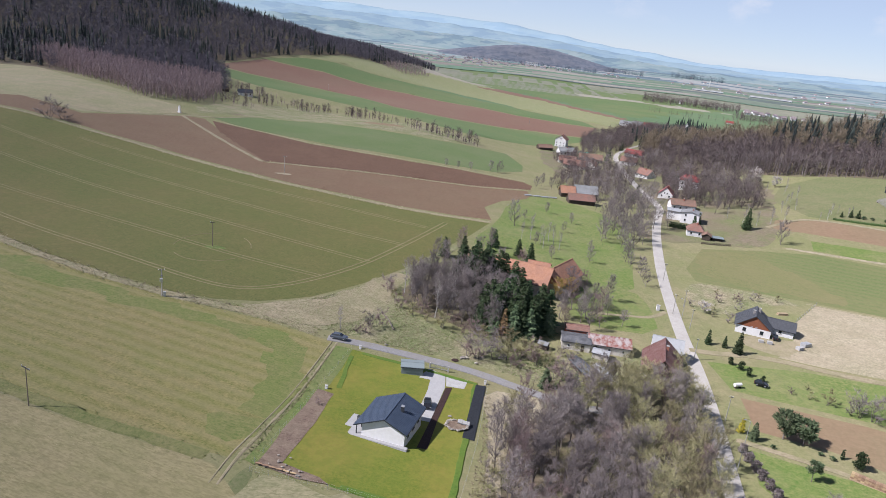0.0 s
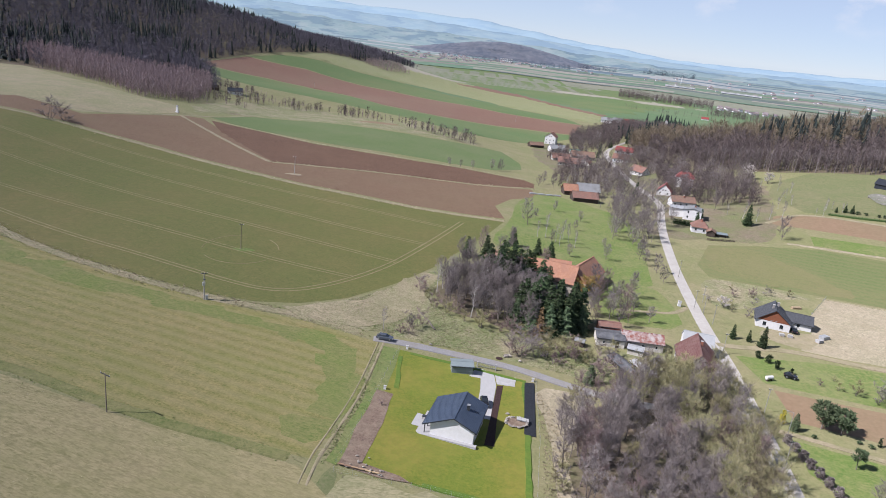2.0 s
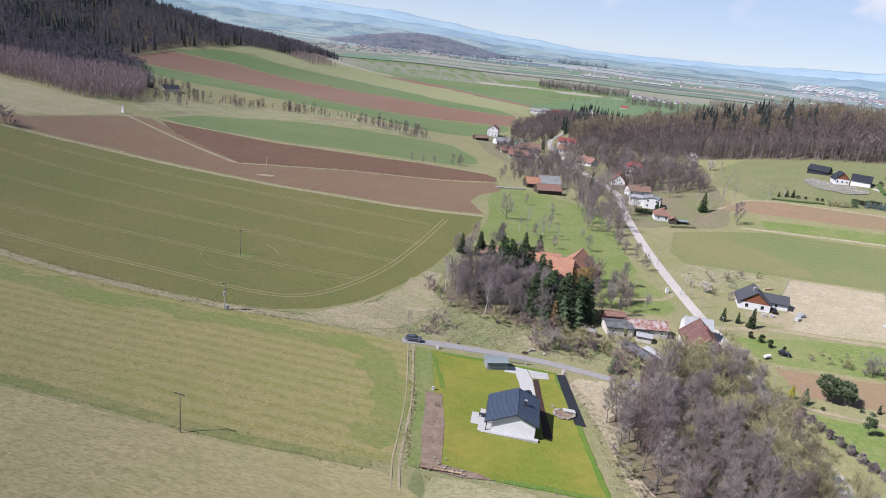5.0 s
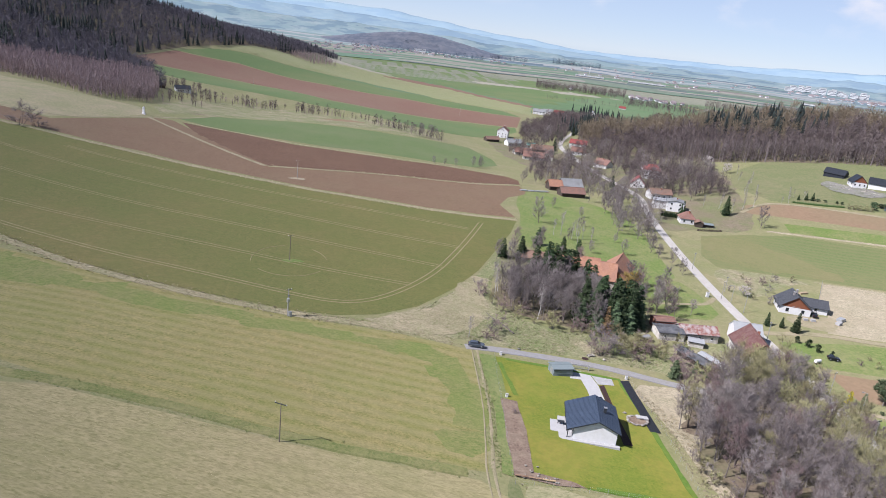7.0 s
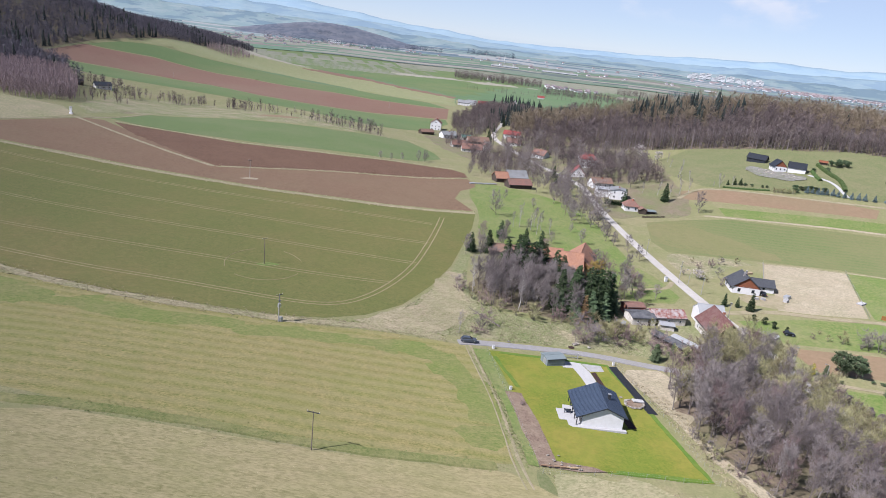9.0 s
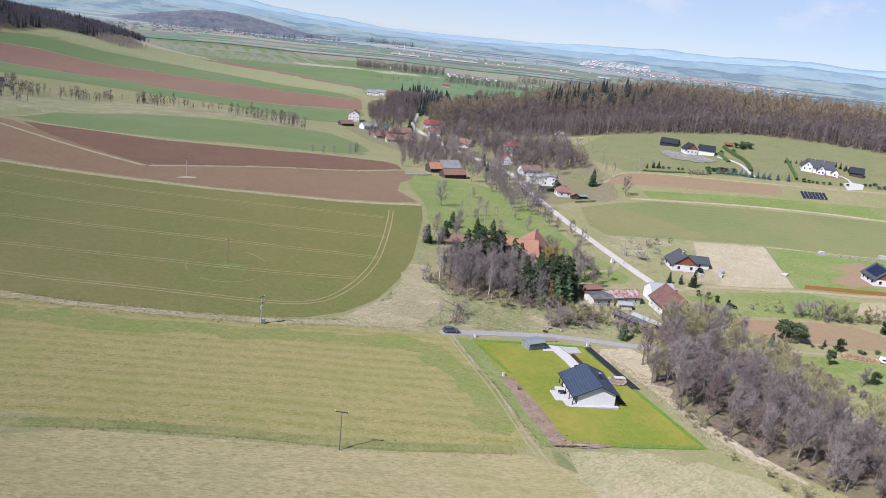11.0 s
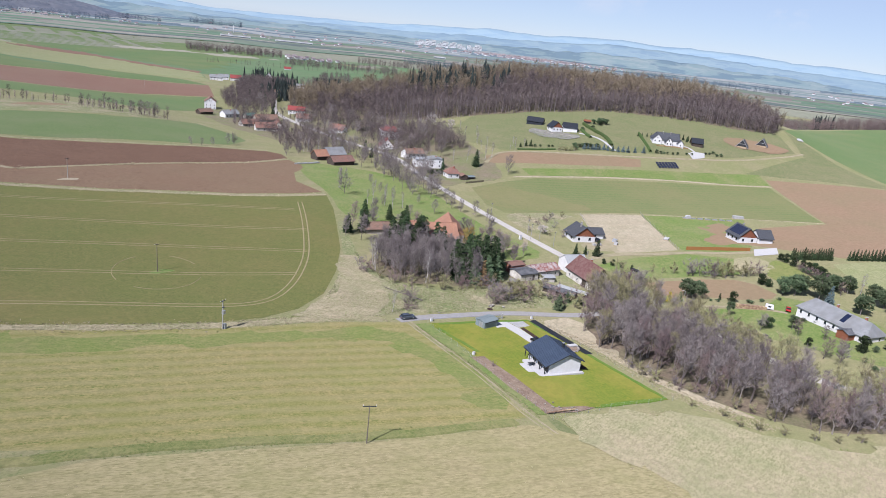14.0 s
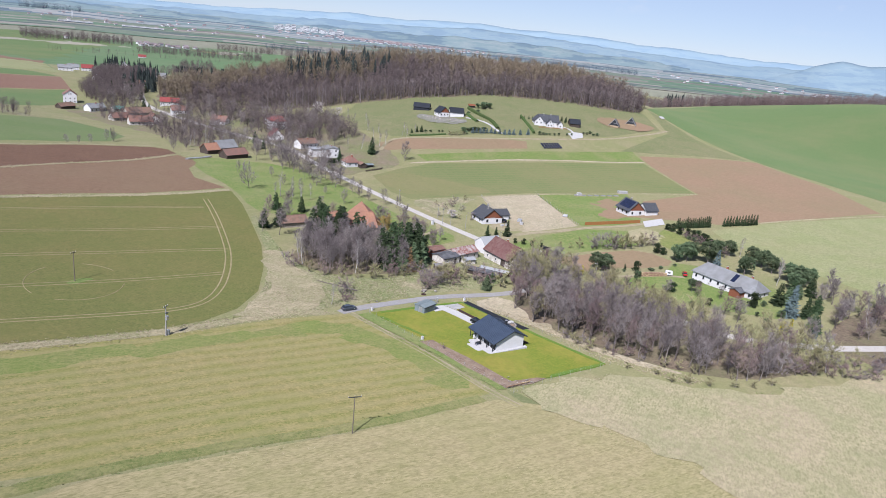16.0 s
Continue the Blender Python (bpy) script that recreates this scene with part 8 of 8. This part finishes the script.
drape("rock_garden", [(321, 251), (327.5, 250), (331.5, 239), (338, 227), (346.4, 217.5), (341, 210.4), (329, 214.7), (319, 225), (316.3, 239.7)], M_ROCKBED, "grey rock garden terraces below a house", "rock garden", up=1.0, step=5, smooth=1, ragged=2.0)
for i in range(46):
    f = rd.random()
    x, y = 321 + 21 * f + rd.uniform(-4, 4), 245 - 31 * f + rd.uniform(-4, 4)
    ob = new("boulder", STONES[i % 4])
    k = rd.uniform(1.0, 2.6)
    ob.matrix_basis = Matrix.Translation(on(x, y, 0.4)) @ Matrix.Rotation(rd.uniform(0, 6), 4, "Z") @ Matrix.Diagonal((k * 1.3, k, k, 1))
    tagged(ob, "grey boulder in a rock garden", "boulder", group="boulders of the rock garden")
heap = drape("gravel_heap", [(572, 166), (576, 171), (581, 168), (578, 163)], M_PAVING, "white heap of gravel on the hill", "heap", up=0.5, step=1.5, smooth=2)
for v in heap.data.vertices:
    r = math.hypot(v.co.x - 576.8, v.co.y - 167.2)
    v.co.z += max(0.0, 2.2 - r * 0.55)
pond = drape("pond", [(-70, 448), (-58, 456), (-44, 452), (-34, 438), (-44, 432), (-60, 438)], M_WATER, "small still pond among bare trees", "water", up=0.3, smooth=2)
drape("bare_ground", [(172, 60), (182, 66), (206, 84), (216, 84), (212, 92), (192, 96), (176, 98), (170, 84), (168, 68)], M_BRUSH, "rough earth mound with dead grass", "ground", up=0.25, smooth=1, ragged=1.5)
drape("bare_ground", [(180, 46), (192, 46), (200, 46), (203, 38), (192, 30), (182, 33), (176, 40)], M_TRACK, "worn sandy forecourt", "ground", up=0.28, smooth=1)
drape("farmyard", [(130, 12), (140, 16), (150, 26), (152, 20), (138, 10), (134, -8), (126, -12), (118, -10), (114, 2), (118, 11)], M_BRUSH, "worn farmyard ground with dead grass", "ground", up=0.22, smooth=1)


# low glass frames at the end of the ploughed field
for x, y in ((112, 214), (117, 216), (122, 218), (127, 221)):
    stack("cold_frame", "low weathered garden frame at the field end", x, y, 15, 4.2, 2.0, 0.5, 1, 3, M_METAL)

# ---- the far plain ----
def polar(az, r):
    return (20 + r * math.sin(radians(az)), -175 + r * math.cos(radians(az)))


# crop and soil colours with a little distance haze mixed in
FAR = {
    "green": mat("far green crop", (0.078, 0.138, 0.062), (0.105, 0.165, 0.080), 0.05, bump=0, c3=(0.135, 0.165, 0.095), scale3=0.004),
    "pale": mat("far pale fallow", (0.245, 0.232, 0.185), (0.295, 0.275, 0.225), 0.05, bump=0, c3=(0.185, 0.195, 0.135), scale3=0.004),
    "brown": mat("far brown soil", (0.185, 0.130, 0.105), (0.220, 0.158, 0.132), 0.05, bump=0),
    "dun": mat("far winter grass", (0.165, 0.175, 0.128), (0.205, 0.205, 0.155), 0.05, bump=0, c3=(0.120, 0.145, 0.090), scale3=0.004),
}


def patch_fields(name, shades):
    """Material whose joined patches each take one of several field colours."""
    m = bpy.data.materials.new(name)
    m.use_nodes = True
    nodes, link = m.node_tree.nodes, m.node_tree.links.new
    ramp = nodes.new("ShaderNodeValToRGB")
    ramp.color_ramp.interpolation = "CONSTANT"
    while len(ramp.color_ramp.elements) < len(shades):
        ramp.color_ramp.elements.new(0.5)
    for i, c in enumerate(shades):
        ramp.color_ramp.elements[i].position = i / len(shades)
        ramp.color_ramp.elements[i].color = (*c, 1)
    link(nodes.new("ShaderNodeNewGeometry").outputs["Random Per Island"], ramp.inputs[0])
    tex = nodes.new("ShaderNodeTexNoise")
    tex.inputs["Scale"].default_value, tex.inputs["Detail"].default_value = 0.02, 5
    link(nodes.new("ShaderNodeNewGeometry").outputs["Position"], tex.inputs["Vector"])
    rng_ = nodes.new("ShaderNodeMapRange")
    rng_.inputs[3].default_value, rng_.inputs[4].default_value = 0.7, 1.3
    link(tex.outputs["Fac"], rng_.inputs[0])
    hsv = nodes.new("ShaderNodeHueSaturation")
    link(ramp.outputs[0], hsv.inputs["Color"])
    link(rng_.outputs[0], hsv.inputs["Value"])
    b = nodes["Principled BSDF"]
    b.inputs["Roughness"].default_value = 1.0
    b.inputs["Specular IOR Level"].default_value = 0.0
    link(hsv.outputs[0], b.inputs["Base Color"])
    return m


def far_field(kind, a0, a1, r0, r1, label, up=0.6):
    n = 8
    pts = [polar(a0 + (a1 - a0) * i / n, r0 * (1 + 0.02 * math.sin(i * 1.7 + r0))) for i in range(n + 1)]
    pts += [polar(a1 - (a1 - a0) * i / n, r1 * (1 + 0.02 * math.sin(i * 2.3 + r1))) for i in range(n + 1)]
    drape("far_field", pts, FAR[kind], label, "field", up=up, step=55.0)


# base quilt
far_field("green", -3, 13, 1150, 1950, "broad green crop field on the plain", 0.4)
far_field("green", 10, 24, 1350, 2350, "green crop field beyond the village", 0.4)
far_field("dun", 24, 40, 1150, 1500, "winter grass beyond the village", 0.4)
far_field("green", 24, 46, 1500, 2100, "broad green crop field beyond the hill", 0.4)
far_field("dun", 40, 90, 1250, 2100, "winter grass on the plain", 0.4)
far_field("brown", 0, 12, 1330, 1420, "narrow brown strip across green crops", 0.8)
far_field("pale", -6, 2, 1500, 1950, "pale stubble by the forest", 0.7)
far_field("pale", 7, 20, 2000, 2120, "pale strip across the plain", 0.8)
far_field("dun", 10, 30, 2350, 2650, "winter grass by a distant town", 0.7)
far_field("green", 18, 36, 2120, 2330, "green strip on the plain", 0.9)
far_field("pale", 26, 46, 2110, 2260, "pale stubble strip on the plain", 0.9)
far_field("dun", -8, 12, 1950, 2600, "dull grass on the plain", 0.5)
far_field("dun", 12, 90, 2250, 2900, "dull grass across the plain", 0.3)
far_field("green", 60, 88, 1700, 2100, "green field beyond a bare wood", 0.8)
rf = random.Random(91)


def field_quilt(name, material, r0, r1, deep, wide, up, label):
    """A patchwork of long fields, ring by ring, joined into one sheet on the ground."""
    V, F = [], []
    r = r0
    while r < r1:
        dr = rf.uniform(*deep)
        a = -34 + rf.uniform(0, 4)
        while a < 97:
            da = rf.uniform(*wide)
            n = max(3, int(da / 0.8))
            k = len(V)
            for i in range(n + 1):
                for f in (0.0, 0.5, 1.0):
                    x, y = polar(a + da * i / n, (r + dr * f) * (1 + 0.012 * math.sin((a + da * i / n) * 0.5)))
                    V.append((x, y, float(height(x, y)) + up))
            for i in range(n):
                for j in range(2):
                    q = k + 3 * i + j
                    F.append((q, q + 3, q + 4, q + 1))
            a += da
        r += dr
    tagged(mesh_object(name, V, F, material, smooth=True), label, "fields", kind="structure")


# three haze steps mixed into the field colours, paler and bluer outwards
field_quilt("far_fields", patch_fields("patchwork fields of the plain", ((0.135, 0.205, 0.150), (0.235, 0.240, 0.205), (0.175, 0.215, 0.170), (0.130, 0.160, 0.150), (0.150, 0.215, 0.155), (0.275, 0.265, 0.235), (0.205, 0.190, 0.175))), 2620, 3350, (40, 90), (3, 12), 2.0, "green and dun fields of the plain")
field_quilt("distant_fields", patch_fields("bluish fields in the distance", ((0.185, 0.255, 0.255), (0.255, 0.290, 0.295), (0.130, 0.175, 0.205), (0.205, 0.265, 0.255), (0.310, 0.325, 0.320), (0.165, 0.215, 0.240))), 3340, 4150, (40, 90), (2.5, 9), 2.6, "distant fields and woods blued with painted haze")
field_quilt("distant_fields", patch_fields("pale blue fields far off", ((0.235, 0.310, 0.345), (0.285, 0.340, 0.365), (0.180, 0.240, 0.295), (0.255, 0.320, 0.345))), 4140, 4800, (50, 90), (2.5, 8), 3.2, "fields before the hills paled with painted haze")

# far woods and hedgerows
rq = random.Random(92)


def far_strip(a0, a1, r0, r1, n, s0, s1):
    out = []
    for _ in range(n):
        x, y = polar(rq.uniform(a0, a1), rq.uniform(r0, r1))
        out.append((x, y, rq.uniform(s0, s1)))
    return out


woods = far_strip(57, 84, 1120, 1200, 620, 0.9, 1.3) + far_strip(57, 84, 1210, 1330, 520, 1.0, 1.5)
woods += far_strip(13, 20, 2120, 2280, 420, 1.0, 1.6) + far_strip(20, 29, 1880, 1990, 380, 0.9, 1.4) + far_strip(26, 33, 2250, 2330, 260, 1.0, 1.5) + far_strip(33, 48, 2380, 2430, 300, 1.0, 1.5) + far_strip(14, 27, 1750, 1780, 60, 0.6, 0.9)
M_WOOD_RED = mat("reddish bare woodland", (0.165, 0.118, 0.112), (0.215, 0.165, 0.155), 0.05, island=True, spread=0.3, bump=0)
belt_places = [(x, y, rq.uniform(0.75, 1.15)) for x, y in scatter([(1062, -90), (1120, -90), (1130, 340), (1066, 360), (880, 420), (860, 390), (1040, 330)], 7.5, 55)]
wood("field_belt", belt_places, lambda r: far_bare(r, 16.0, 4.0, 80, 0.08, 0.9), M_WOOD_RED, "reddish leafless wood behind the green field", 34)
wood("far_wood", woods, lambda r: far_bare(r, 17.0, 3.6, 40, 0.15), M_WOOD_BARE, "leafless reddish-brown woods across the plain", 31)
tall = far_strip(60, 62, 1130, 1180, 10, 1.2, 1.5) + far_strip(66.5, 68.5, 1230, 1300, 30, 1.2, 1.5) + far_strip(24, 27, 1380, 1430, 60, 0.7, 0.9) + far_strip(17, 19, 900, 1020, 26, 1.0, 1.4) + far_strip(15.5, 17.5, 830, 900, 16, 0.9, 1.2)
for fx, fy, fn in ((442, 1180, 9), (461, 1208, 9), (440, 1106, 7), (446, 1062, 8), (480, 1122, 8), (400, 1040, 7), (425, 1010, 6)):
    tall += [(fx + rq.gauss(0, 12), fy + rq.gauss(0, 12), rq.uniform(0.9, 1.4)) for _ in range(fn)]
tall += [(559 + rq.uniform(-26, 26), 1114 + rq.uniform(-8, 8), rq.uniform(0.7, 0.9)) for _ in range(70)]
tall += [(255 + rq.gauss(0, 3), 580 + rq.gauss(0, 4), rq.uniform(0.8, 1.1)) for _ in range(4)]
wood("far_firs", tall, far_fir, M_WOOD_FIR, "clumps of dark firs beyond the village", 32)
# dark woodland shifted to blue: distance haze put into the base colour
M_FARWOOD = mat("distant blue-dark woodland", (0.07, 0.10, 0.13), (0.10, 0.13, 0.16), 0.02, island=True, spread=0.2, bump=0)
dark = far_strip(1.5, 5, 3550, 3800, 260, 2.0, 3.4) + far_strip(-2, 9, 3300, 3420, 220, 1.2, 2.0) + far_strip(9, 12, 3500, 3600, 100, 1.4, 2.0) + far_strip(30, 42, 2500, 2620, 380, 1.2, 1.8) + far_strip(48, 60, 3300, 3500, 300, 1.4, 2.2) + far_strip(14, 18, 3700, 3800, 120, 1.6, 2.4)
wood("distant_wood", dark, lambda r: far_bare(r, 15.0, 8.0, 40, 0.0), M_FARWOOD, "dark distant woods blued with painted haze", 33)


def wooded_ridge(name, a0, a1, r, profile, material, label, depth=420.0, rough=1.0):
    """A far range: a front of knolls and hollows rising to a crest given by elevation angles."""
    n, rows = 300, 9
    V, F = [], []
    for i in range(n + 1):
        a = a0 + (a1 - a0) * i / n
        el = np.interp(a, [p[0] for p in profile], [p[1] for p in profile])
        el += rough * (0.10 * noise.noise((a * 0.35, r * 0.01, 0)) + 0.06 * noise.noise((a * 1.3, r * 0.01, 4.0)) + 0.025 * noise.noise((a * 5.0, r * 0.01, 4.0)))
        fade = min(1.0, (a - a0) / 1.0, (a1 - a) / 1.0)
        for k in range(rows + 1):
            f = min(1.0, k / (rows - 1.0))
            rr = r - depth * (1 - f) + (60 if k == rows else 0)
            x, y = polar(a, rr)
            z0 = float(height(x, y)) - 6
            zt = 81 + r * math.tan(radians(el))
            lump = 0.09 * noise.noise((x * 0.0035, y * 0.0035, 2.0 + r)) * math.sin(math.pi * f) * rough
            V.append(Vector((x, y, z0 + (zt - z0) * max(0.0, f ** 1.2 + lump) * (0.55 if k == rows else 1.0))))
        if i:
            b = (rows + 1) * i
            F += [(b - rows - 1 + k, b - rows + k, b + 1 + k, b + k) for k in range(rows)]
    ob = mesh_object(name, V, F, material, smooth=True)
    return tagged(ob, label, "hills", kind="structure")


def haze_glow(name, field, light_field, woods, strength, share=0.5):
    """Distant woods and fields with aerial haze painted into their colour and emission."""
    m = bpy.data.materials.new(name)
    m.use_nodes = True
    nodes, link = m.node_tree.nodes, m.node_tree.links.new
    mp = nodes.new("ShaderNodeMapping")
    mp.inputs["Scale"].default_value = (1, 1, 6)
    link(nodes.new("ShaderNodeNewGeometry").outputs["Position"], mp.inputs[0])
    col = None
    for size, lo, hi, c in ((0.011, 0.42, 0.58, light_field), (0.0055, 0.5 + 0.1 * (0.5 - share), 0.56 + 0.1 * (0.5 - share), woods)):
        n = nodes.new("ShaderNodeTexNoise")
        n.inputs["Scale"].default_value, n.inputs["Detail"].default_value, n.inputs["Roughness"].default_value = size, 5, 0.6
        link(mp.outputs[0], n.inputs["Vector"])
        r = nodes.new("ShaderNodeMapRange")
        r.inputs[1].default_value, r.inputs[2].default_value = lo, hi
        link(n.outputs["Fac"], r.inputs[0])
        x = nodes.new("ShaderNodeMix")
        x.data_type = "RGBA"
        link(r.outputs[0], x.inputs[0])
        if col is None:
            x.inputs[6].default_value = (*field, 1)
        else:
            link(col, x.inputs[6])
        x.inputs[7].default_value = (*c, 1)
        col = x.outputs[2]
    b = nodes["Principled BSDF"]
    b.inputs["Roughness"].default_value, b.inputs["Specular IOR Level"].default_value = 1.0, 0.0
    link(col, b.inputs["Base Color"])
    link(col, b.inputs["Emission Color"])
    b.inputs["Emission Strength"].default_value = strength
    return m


# haze is painted in: farther ranges get paler, bluer and more emissive
M_HILL_FAR = haze_glow("pale blue distant hills", (0.240, 0.330, 0.395), (0.250, 0.340, 0.395), (0.220, 0.310, 0.385), 0.26)
M_HILL_MID = haze_glow("blue distant hills", (0.205, 0.285, 0.335), (0.230, 0.305, 0.345), (0.182, 0.258, 0.320), 0.20)
M_HILL_LOW = haze_glow("blue-green low hills", (0.185, 0.255, 0.270), (0.240, 0.292, 0.298), (0.140, 0.200, 0.238), 0.14)
# blue-grey carries painted haze; the far blocks' window bands share it
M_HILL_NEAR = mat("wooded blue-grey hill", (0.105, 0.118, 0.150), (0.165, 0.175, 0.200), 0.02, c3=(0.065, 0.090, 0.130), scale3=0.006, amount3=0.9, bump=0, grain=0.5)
wooded_ridge("backdrop_hills", -45, 110, 4850, [(-45, 1.3), (-18, 1.2), (-4, 1.0), (0.3, 0.92), (4, 0.55), (9, 0.08), (14, -0.28), (18, -0.45), (26, -0.28), (34, 0.15), (37.5, 0.35), (42, 0.25), (44, 0.48), (48, 0.54), (56, 0.5), (60, 0.3), (67, 0.2), (71, 0.1), (90, 0.0), (110, 0.2)], M_HILL_FAR, "distant hill range painted pale blue for haze")
wooded_ridge("backdrop_hills", -45, 110, 4600, [(-45, 0.8), (-18, 0.6), (-4, 0.45), (0, 0.3), (4, 0.1), (9, -0.3), (14, -0.55), (20, -0.75), (28, -0.6), (36, -0.35), (42, -0.2), (46, 0.1), (50, 0.15), (56, -0.05), (61, -0.3), (68, -0.35), (73, -0.2), (110, -0.1)], M_HILL_MID, "distant hills painted haze blue before a paler range", depth=520, rough=1.4)
wooded_ridge("backdrop_hills", -45, 64, 4250, [(-45, 0.1), (-16, -0.1), (-6, -0.35), (0, -0.3), (6, -0.6), (12, -0.85), (18, -1.0), (26, -1.05), (34, -0.85), (42, -0.75), (50, -0.5), (58, -0.75), (64, -1.0)], M_HILL_LOW, "low hills, woods and fields painted with blue-green haze", depth=380, rough=1.6)
wooded_ridge("wooded_hill", -6, 11.5, 3700, [(-6, -1.9), (-1.3, -1.1), (0.5, -0.76), (3.1, -0.52), (5, -0.66), (7.3, -1.1), (9.6, -1.5), (11.5, -1.8)], M_HILL_NEAR, "dark wooded hill with painted haze beside a distant town", depth=260, rough=0.6)
wooded_ridge("wooded_hill", 69.5, 112, 4350, [(69.5, -0.9), (71.5, -0.35), (72.6, 0.15), (73.4, 0.45), (74.2, 0.62), (76, 0.55), (78, 0.8), (84, 0.7), (112, 0.6)], M_HILL_MID, "wooded ridge painted haze blue behind the green fields", depth=380)

# distant town: many small white and red-roofed houses
M_FARTOWN = mat("distant pale walls", (0.60, 0.62, 0.64), (0.72, 0.73, 0.74), 0.05, island=True, spread=0.15, bump=0)
M_FARROOF = mat("distant red roofs", (0.235, 0.20, 0.205), (0.275, 0.235, 0.24), 0.05, island=True, spread=0.3, bump=0)
V1, F1, V2, F2 = [], [], [], []
town = [(rq.gauss(-2.5, 2.2), rq.uniform(2950, 3300)) for _ in range(40)] + [(rq.gauss(3, 4), rq.uniform(3250, 3400)) for _ in range(45)] + [(rq.gauss(21.5, 1.8), rq.uniform(2150, 2240)) for _ in range(16)] + \
       [(rq.gauss(24, 6), rq.uniform(3100, 3800)) for _ in range(45)] + [(rq.gauss(40, 3.5), rq.uniform(3550, 3760)) for _ in range(240)] + [(rq.gauss(68, 4), rq.uniform(3200, 3600)) for _ in range(30)]
for a, rr in town:
    x, y = polar(a, rr)
    z = float(height(x, y))
    w, d, h = rq.uniform(8, 14), rq.uniform(8, 18), rq.uniform(4, 7)
    box(V1, F1, x - w / 2, y - d / 2, z - 2, x + w / 2, y + d / 2, z + h)
    k = len(V2)
    V2 += [Vector((x - w / 2 - 1, y - d / 2 - 1, z + h)), Vector((x + w / 2 + 1, y - d / 2 - 1, z + h)), Vector((x + w / 2 + 1, y + d / 2 + 1, z + h)), Vector((x - w / 2 - 1, y + d / 2 + 1, z + h)), Vector((x - w / 2, y, z + h + 4)), Vector((x + w / 2, y, z + h + 4))]
    F2 += [(k, k + 1, k + 5, k + 4), (k + 2, k + 3, k + 4, k + 5), (k + 1, k + 2, k + 5), (k + 3, k, k + 4)]
tagged(mesh_object("far_town", V1, F1, M_FARTOWN), "pale walls of distant town houses", "town", kind="stuff")
tagged(mesh_object("far_town_roofs", V2, F2, M_FARROOF), "red roofs of distant town houses", "town", kind="stuff")


def slab_block(name, label, a, r, w, d, h, storeys, category="apartment block"):
    """A far block of flats with rows of windows."""
    x, y = polar(a, r)
    e = new(name)
    e.matrix_basis = Matrix.Translation(on(x, y)) @ Matrix.Rotation(radians(-a), 4, "Z")
    tagged(e, label, category)
    box_part("wall", (-w / 2, -d / 2, -8, w / 2, d / 2, h), M_FARTOWN, e)
    for s in range(storeys):
        box_part("window_band", (-w / 2 + 1, -d / 2 - 0.3, 2.0 + h * s / storeys, w / 2 - 1, -d / 2 - 0.02, 2.0 + h * s / storeys + h / storeys * 0.35), M_HILL_NEAR, e)
    box_part("roof", (-w / 2 - 0.5, -d / 2 - 0.5, h, w / 2 + 0.5, d / 2 + 0.5, h + 1.2), M_CONCRETE, e)


for i in range(20):
    a = 31.4 + i * 0.27 + rq.uniform(-0.1, 0.1)
    slab_block("apartment_block", "tall pale apartment block of a distant town", a, 3900 + rq.uniform(-60, 60), rq.uniform(16, 34), 12, rq.choice((18, 22, 26, 32)), 4)
for i in range(6):
    slab_block("silo", "row of pale industrial silos by a distant town", 3.0 + i * 0.17, 3360, 7, 8, 17, 2, "silo")
for a, w in ((16.8, 90), (17.6, 60), (20.6, 60), (21.6, 110), (22.4, 50), (33, 50)):
    slab_block("warehouse", "long white warehouse on the plain", a, 3050, w, 20, 8, 1, "warehouse")
slab_block("silo", "tall pale chimney in the distance", 17.0, 3300, 3, 3, 32, 1, "chimney")
house("far_barn", "long orange-roofed farm barn beyond the wood", *polar(30.0, 1560), (0.86, -0.5), 18, 90, 6, 8, M_OLDWALL, M_ORANGE, category="barn")
house("far_barn", "white barn beyond the wood", *polar(28.4, 1540), (0.5, 0.86), 14, 18, 7, 8, M_WHITE, M_GREYROOF, category="barn")
